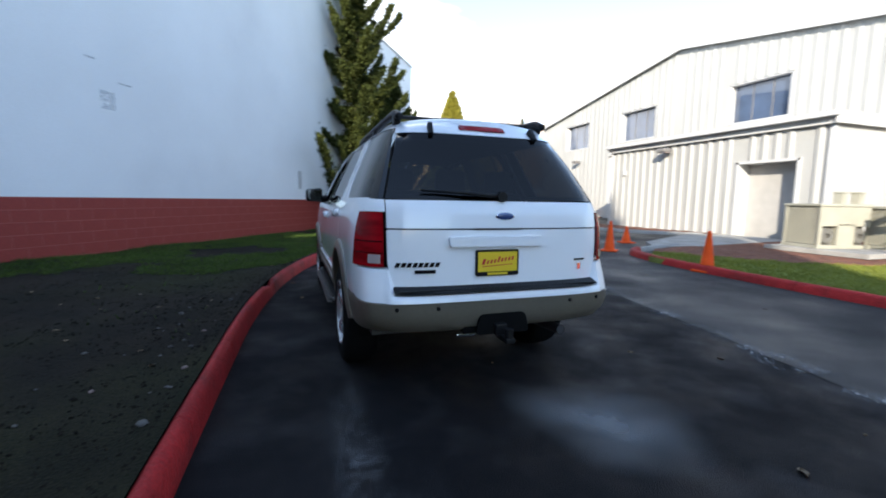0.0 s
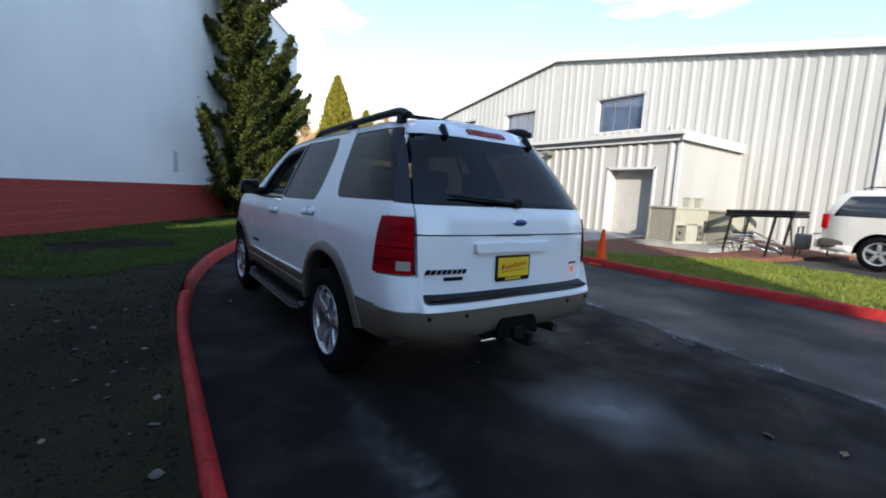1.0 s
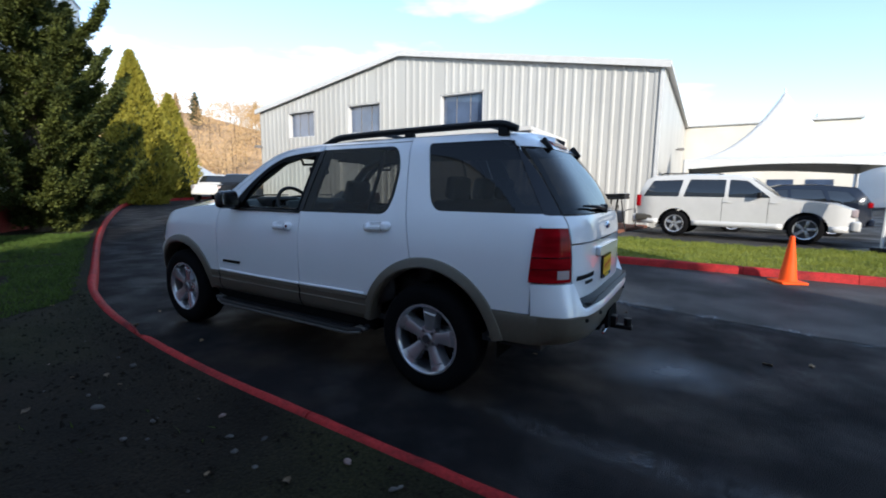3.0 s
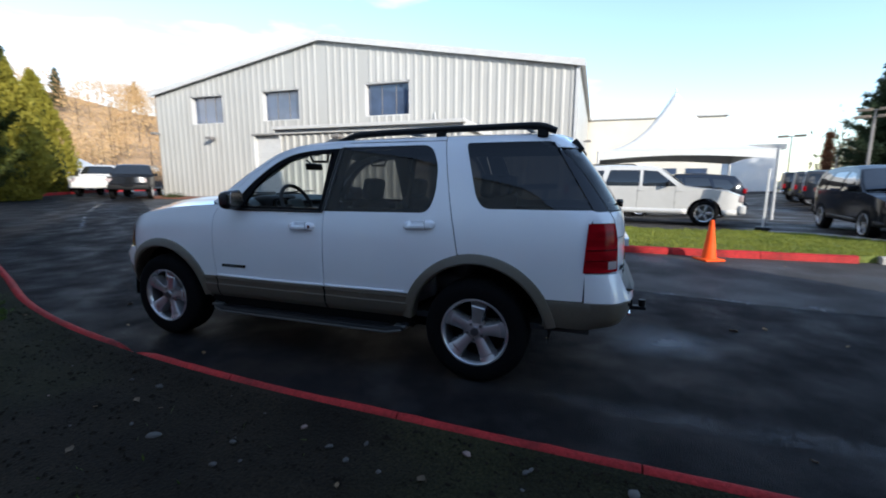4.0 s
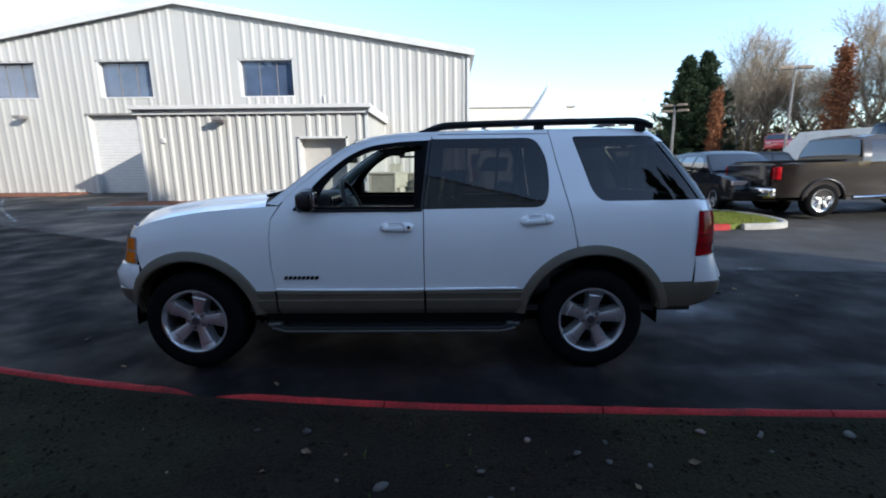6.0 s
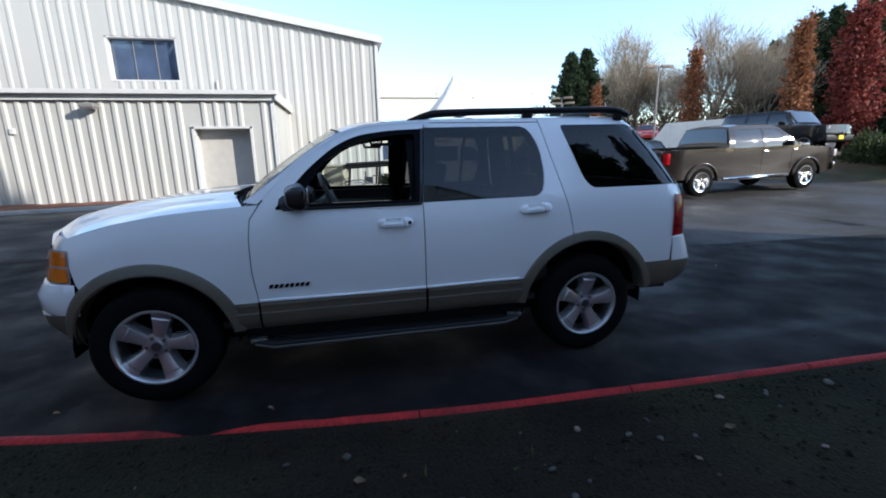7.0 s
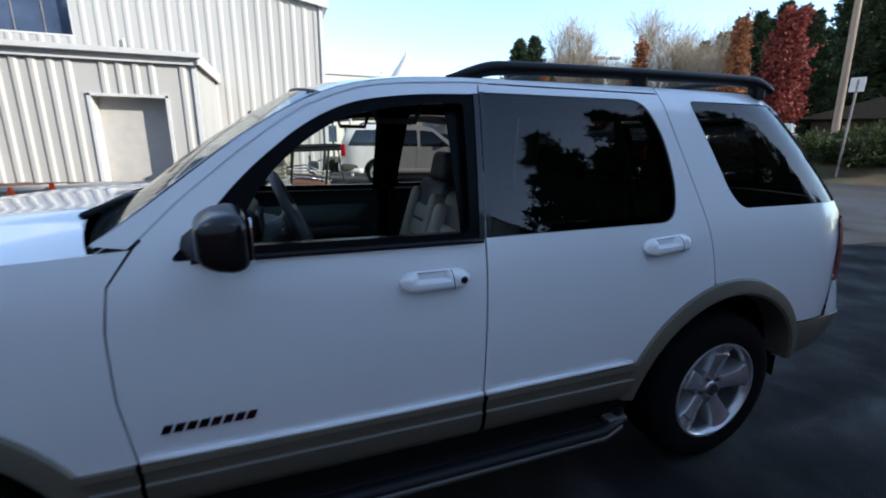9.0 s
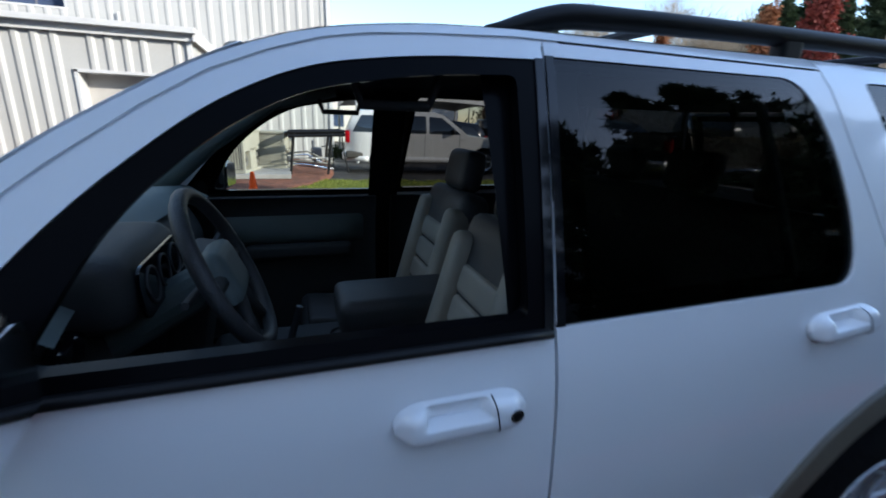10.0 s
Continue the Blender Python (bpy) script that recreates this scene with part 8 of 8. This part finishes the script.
stones = []
for s in range(5):
    o = part("stone", pebble(s + 3, 0.0105), "stone_pink" if s == 2 else "stone", None, "", True)
    tagged(o, "small rounded stone lying on the bare soil", "stone", "stones on the soil")
    stones.append(o)
spots = [(-1.875, 1.77, 2.6), (-2.25, 1.33, 2.5), (-1.94, 0.64, 1.5), (-2.04, 0.42, 1.7), (-2.10, 0.29, 1.4), (-2.12, 0.11, 1.6), (-1.96, 0.26, 1.3), (-1.90, -0.24, 1.7), (-1.93, -0.52, 1.6), (-1.93, -0.96, 2.3), (-2.26, 0.76, 1.2), (-2.17, 0.89, 1.3), (-2.33, -0.41, 1.3), (-1.91, -0.54, 1.2), (-2.32, 0.86, 1.4), (-2.22, 1.53, 1.4), (-2.63, 0.32, 1.3)]
while len(spots) < 56:
    y = random.uniform(-2.6, 4.2)
    k = min(KERB_LINE[::4], key=lambda p: abs(p.y - y))
    spots.append((k.x - 0.15 - random.random() ** 1.5 * 2.6, y, random.uniform(0.35, 1.1)))
for i, (x, y, s) in enumerate(spots):
    m = pose(x, y, verge_z(x, y) + 0.004 * s, 0, 0, random.uniform(0, 360))
    o = stones[i] if i < 5 else copy_thing(stones[i % 5], m)
    o.matrix_basis = m
    o.scale = (s, s, s)


M["clod"] = mat("soil_clod", (0.016, 0.0125, 0.009), 0.95, vary=0.4, scale=30, spec=0.1)
rng = np.random.default_rng(61)
clod_co, clod_face = [], []
octa = np.array([[1, 0, 0], [-1, 0, 0], [0, 1, 0], [0, -1, 0], [0, 0, 1], [0, 0, -1]], float)
octa_face = [(0, 2, 4), (2, 1, 4), (1, 3, 4), (3, 0, 4), (2, 0, 5), (1, 2, 5), (3, 1, 5), (0, 3, 5)]
for k in range(4200):
    y = rng.uniform(-2.6, 4.6)
    q = min(KERB_LINE[::4], key=lambda p: abs(p.y - y))
    x = q.x - 0.09 - rng.random() ** 1.5 * 2.6
    r = rng.uniform(0.004, 0.013) * (1.6 if rng.random() < 0.06 else 1)
    co = octa * (r * rng.uniform(0.6, 1.3, (6, 1))) * np.array([1.2, 1.0, 0.7])
    a = rng.uniform(0, 6.3)
    co = co @ np.array([[math.cos(a), -math.sin(a), 0], [math.sin(a), math.cos(a), 0], [0, 0, 1]])
    clod_co.append(co + np.array([x, y, verge_z(x, y) + r * 0.1]))
    clod_face += [tuple(i + 6 * k for i in f) for f in octa_face]
clods = bpy.data.meshes.new("soil_clods")
clods.from_pydata(np.concatenate(clod_co).tolist(), [], clod_face)
tagged(link("soil_clods", clods, "clod"), "small dark clods of bare soil along the kerb", "soil", kind="stuff")


def leaf_mesh(seed):
    rng = np.random.default_rng(seed)
    bm = bmesh.new()
    mid = [bm.verts.new((0, -0.045 + 0.018 * k, 0.006 * math.sin(k))) for k in range(6)]
    for sg in (-1, 1):
        out = [bm.verts.new((sg * w, -0.045 + 0.018 * k + 0.004, 0.010 + 0.012 * rng.random())) for k, w in enumerate((0.004, 0.022, 0.030, 0.026, 0.014, 0.003))]
        for k in range(5):
            bm.faces.new((mid[k], mid[k + 1], out[k + 1], out[k]) if sg > 0 else (mid[k], out[k], out[k + 1], mid[k + 1]))
    return bm


leaves = []
for s in range(3):
    o = part("fallen_leaf", leaf_mesh(s), "dry_leaf", None, "", True)
    tagged(o, "curled dry brown leaf lying on the ground", "leaf", "fallen leaves")
    leaves.append(o)
spots = [(0.95, -2.05, 0.8), (1.1, -2.35, 0.7), (-0.35, 4.2, 0.9), (-1.25, 3.2, 0.8)]
while len(spots) < 70:
    if len(spots) % 3:
        y = random.uniform(-2.5, 6.5)
        k = min(KERB_LINE[::4], key=lambda p: abs(p.y - y))
        spots.append((k.x - 0.15 - random.random() * 3.2, y, random.uniform(0.22, 0.62)))
    else:
        spots.append((random.uniform(-1.5, 4.8), random.uniform(-4, 4.5), random.uniform(0.25, 0.6)))
for i, (x, y, s) in enumerate(spots):
    k = min(KERB_LINE[::4], key=lambda p: abs(p.y - y))
    z = verge_z(x, y) + 0.012 if x < k.x - 0.06 else rise(x, y) + 0.001
    m = pose(x, y, z, random.uniform(-12, 12), random.uniform(-12, 12), random.uniform(0, 360))
    o = leaves[i] if i < 3 else copy_thing(leaves[i % 3], m)
    o.matrix_basis = m
    o.scale = (s, s, s)


# ---- worn marks on the asphalt ----
def worn_mat(name, colour, cover, scale, stretch=(1, 1, 1), rough=0.8, most=1.0):
    """A thin worn film: shows only in flecks."""
    m = bpy.data.materials.new(name)
    m.use_nodes = True
    n, l = m.node_tree.nodes, m.node_tree.links
    p, o = n["Principled BSDF"], n["Material Output"]
    p.inputs["Base Color"].default_value, p.inputs["Roughness"].default_value = (*colour, 1), rough
    tc, mp, nz, rp, tr, ms, nz2, mu = (n.new(k) for k in ("ShaderNodeTexCoord", "ShaderNodeMapping", "ShaderNodeTexNoise", "ShaderNodeValToRGB", "ShaderNodeBsdfTransparent", "ShaderNodeMixShader", "ShaderNodeTexNoise", "ShaderNodeMath"))
    mp.inputs["Scale"].default_value = stretch
    l.new(tc.outputs["Object"], mp.inputs["Vector"])
    for t, s in ((nz, scale), (nz2, scale * 0.13)):
        t.inputs["Scale"].default_value, t.inputs["Detail"].default_value = s, 8
        l.new(mp.outputs["Vector"], t.inputs["Vector"])
    mu.operation = "MULTIPLY"
    l.new(nz.outputs["Fac"], mu.inputs[0])
    l.new(nz2.outputs["Fac"], mu.inputs[1])
    rp.color_ramp.elements[0].position, rp.color_ramp.elements[1].position = cover
    l.new(mu.outputs[0], rp.inputs["Fac"])
    uv, sp, e0, e1, mm = (n.new(k) for k in ("ShaderNodeUVMap", "ShaderNodeSeparateXYZ", "ShaderNodeMath", "ShaderNodeMath", "ShaderNodeMath"))
    uv.uv_map = "across"
    l.new(uv.outputs["UV"], sp.inputs["Vector"])
    e0.operation, e0.inputs[0].default_value = "SUBTRACT", 1.0
    l.new(sp.outputs["Y"], e0.inputs[1])
    e1.operation, e1.use_clamp = "MULTIPLY", True
    l.new(e0.outputs[0], e1.inputs[0])
    e1.inputs[1].default_value = most
    mm.operation = "MULTIPLY"
    l.new(rp.outputs["Color"], mm.inputs[0])
    l.new(e1.outputs[0], mm.inputs[1])
    l.new(mm.outputs[0], ms.inputs["Fac"])
    l.new(tr.outputs[0], ms.inputs[1])
    l.new(p.outputs[0], ms.inputs[2])
    l.new(ms.outputs[0], o.inputs["Surface"])
    return m


M["worn_line"] = worn_mat("worn_paint", (0.32, 0.32, 0.325), (0.27, 0.40), 30, most=1.1)
M["worn_faint"] = worn_mat("worn_faint", (0.16, 0.16, 0.165), (0.20, 0.44), 18, most=0.7)
M["worn_white"] = worn_mat("worn_white_paint", (0.5, 0.5, 0.5), (0.18, 0.34), 10)
M["pale_film"] = worn_mat("pale_film", (0.25, 0.248, 0.25), (0.06, 0.34), 3.4, most=0.7)


def edge_uv(bm, far):
    """Keeps how near each corner lies to the mark's edge: 0 in the middle, 1 at the edge."""
    uv = bm.loops.layers.uv.new("across")
    for f in bm.faces:
        for lp in f.loops:
            lp[uv].uv = (0.5, far[lp.vert])


def strip(points, width, material, label, name="worn_mark", lift=0.008):
    line = smooth_line(points, 0.2)
    bm, rows = bmesh.new(), []
    for i, p in enumerate(line):
        d = (line[min(i + 1, len(line) - 1)] - line[max(i - 1, 0)]).normalized()
        w = width * (0.8 + 0.35 * noise.noise((p.x, p.y, 9)))
        rows.append([bm.verts.new((p.x - d.y * w * s, p.y + d.x * w * s, rise(p.x - d.y * w * s, p.y + d.x * w * s) + lift)) for s in (-0.5, -0.17, 0.17, 0.5)])
    for a, b in zip(rows, rows[1:]):
        for k in range(3):
            bm.faces.new((a[k], a[k + 1], b[k + 1], b[k]))
    ends = [min(1.0, max(0.0, 1 - min(i, len(rows) - 1 - i) / 4)) for i in range(len(rows))]
    edge_uv(bm, {v: max(abs(s) * 2, e) for row, e in zip(rows, ends) for v, s in zip(row, (-0.5, -0.17, 0.17, 0.5))})
    return tagged(part(name, bm, material), label, "ground", kind="structure")


strip([(1.9, -4.5), (2.19, -1.9), (2.46, -0.6), (2.87, 1.6), (3.4, 4.2), (4.6, 8.0)], 0.5, "worn_line", "pale worn streak along the lane")
strip([(-1.0, -3.0), (-0.95, -1.2), (-0.9, -0.2)], 0.34, "worn_faint", "pale worn streak on the asphalt")
strip([(6.5, 11.5), (9.5, 15.0), (13.5, 19.0)], 0.16, "worn_white", "faded white painted line")
strip([(4.2, 12.5), (7.4, 17.4), (11.0, 22.0)], 0.16, "worn_white", "faded white painted line")
for k in range(5):
    strip([(9.8 + 0.6 * k, -6.0 - 2.2 * k), (13.5 + 0.6 * k, -4.6 - 2.2 * k)], 0.12, "worn_white", "faded white parking line")
for cx, cy, rx, ry, s in ((0.38, -1.40, 0.50, 0.60, 1),):
    bm = bmesh.new()
    ring = [bm.verts.new((cx + rx * math.cos(a) * (1 + 0.2 * math.sin(3 * a + s)), cy + ry * math.sin(a) * (1 + 0.2 * math.cos(2 * a + s)), rise(cx, cy) * 0 + rise(cx + rx * math.cos(a) * (1 + 0.2 * math.sin(3 * a + s)), cy) + 0.009 + 0.001 * s)) for a in [2 * math.pi * k / 28 for k in range(28)]]
    c = bm.verts.new((cx, cy, rise(cx, cy) + 0.009 + 0.001 * s))
    for k in range(28):
        bm.faces.new((ring[k], ring[(k + 1) % 28], c))
    edge_uv(bm, {**{v: 1.0 for v in ring}, c: 0.0})
    tagged(part("pale_patch", bm, "pale_film"), "pale patch on the asphalt", "ground", kind="structure")

# ---- marks on the white wall ----
M["smudge"] = worn_mat("wall_smudge", (0.66, 0.68, 0.71), (0.16, 0.36), 9)
M["vent_grey"] = mat("vent_grey", (0.55, 0.56, 0.58), 0.6, vary=0.08)


def on_wall(x):
    return (Vector((x, (x + 8.55) / 0.664, 0)) - Vector((wall_x(6.0), 6.0, 0))).dot(WDIR)


vent = thing("wall_vent", "small grey vent cover on the white wall", "vent")
s0 = on_wall(-1.02)
part("vent_cover", slab(s0 - 0.10, s0 + 0.10, 1.50, 2.06, 0, 0.03), "vent_grey", vent)
for k in range(9):
    part("vent_slat", slab(s0 - 0.08, s0 + 0.08, 1.54 + 0.055 * k, 1.57 + 0.055 * k, 0.03, 0.036), "trim_white", vent)
for x, z, w, h in ((-4.34, 2.91, 0.13, 0.16), (-4.49, 3.58, 0.09, 0.015), (-4.16, 3.26, 0.16, 0.012)):
    s0 = on_wall(x)
    tagged(part("wall_smudge", slab(s0 - w, s0 + w, z - h, z + h, 0.0, 0.003), "smudge"), "grey scuff on the white wall", "stain", kind="structure")
# red painted blocks of the base band
bm = slab(0, 0.392, 0, 0.187, 0, 0.009)
bmesh.ops.bevel(bm, geom=[e for e in bm.edges], offset=0.0025, segments=1, affect="EDGES")
bmesh.ops.translate(bm, verts=bm.verts, vec=-along(0, 0, 0))
block_mesh = bpy.data.meshes.new("block")
bm.to_mesh(block_mesh)
bm.free()
block_mesh.materials.append(M["red_wall"])
for r in range(6):
    for k in range(48):
        b = new("block", block_mesh)
        b.parent = white_building
        b.location = along(-4.0 + 0.4 * k + (0.2 if r % 2 else 0), 0.0 + 0.195 * r, -0.004)
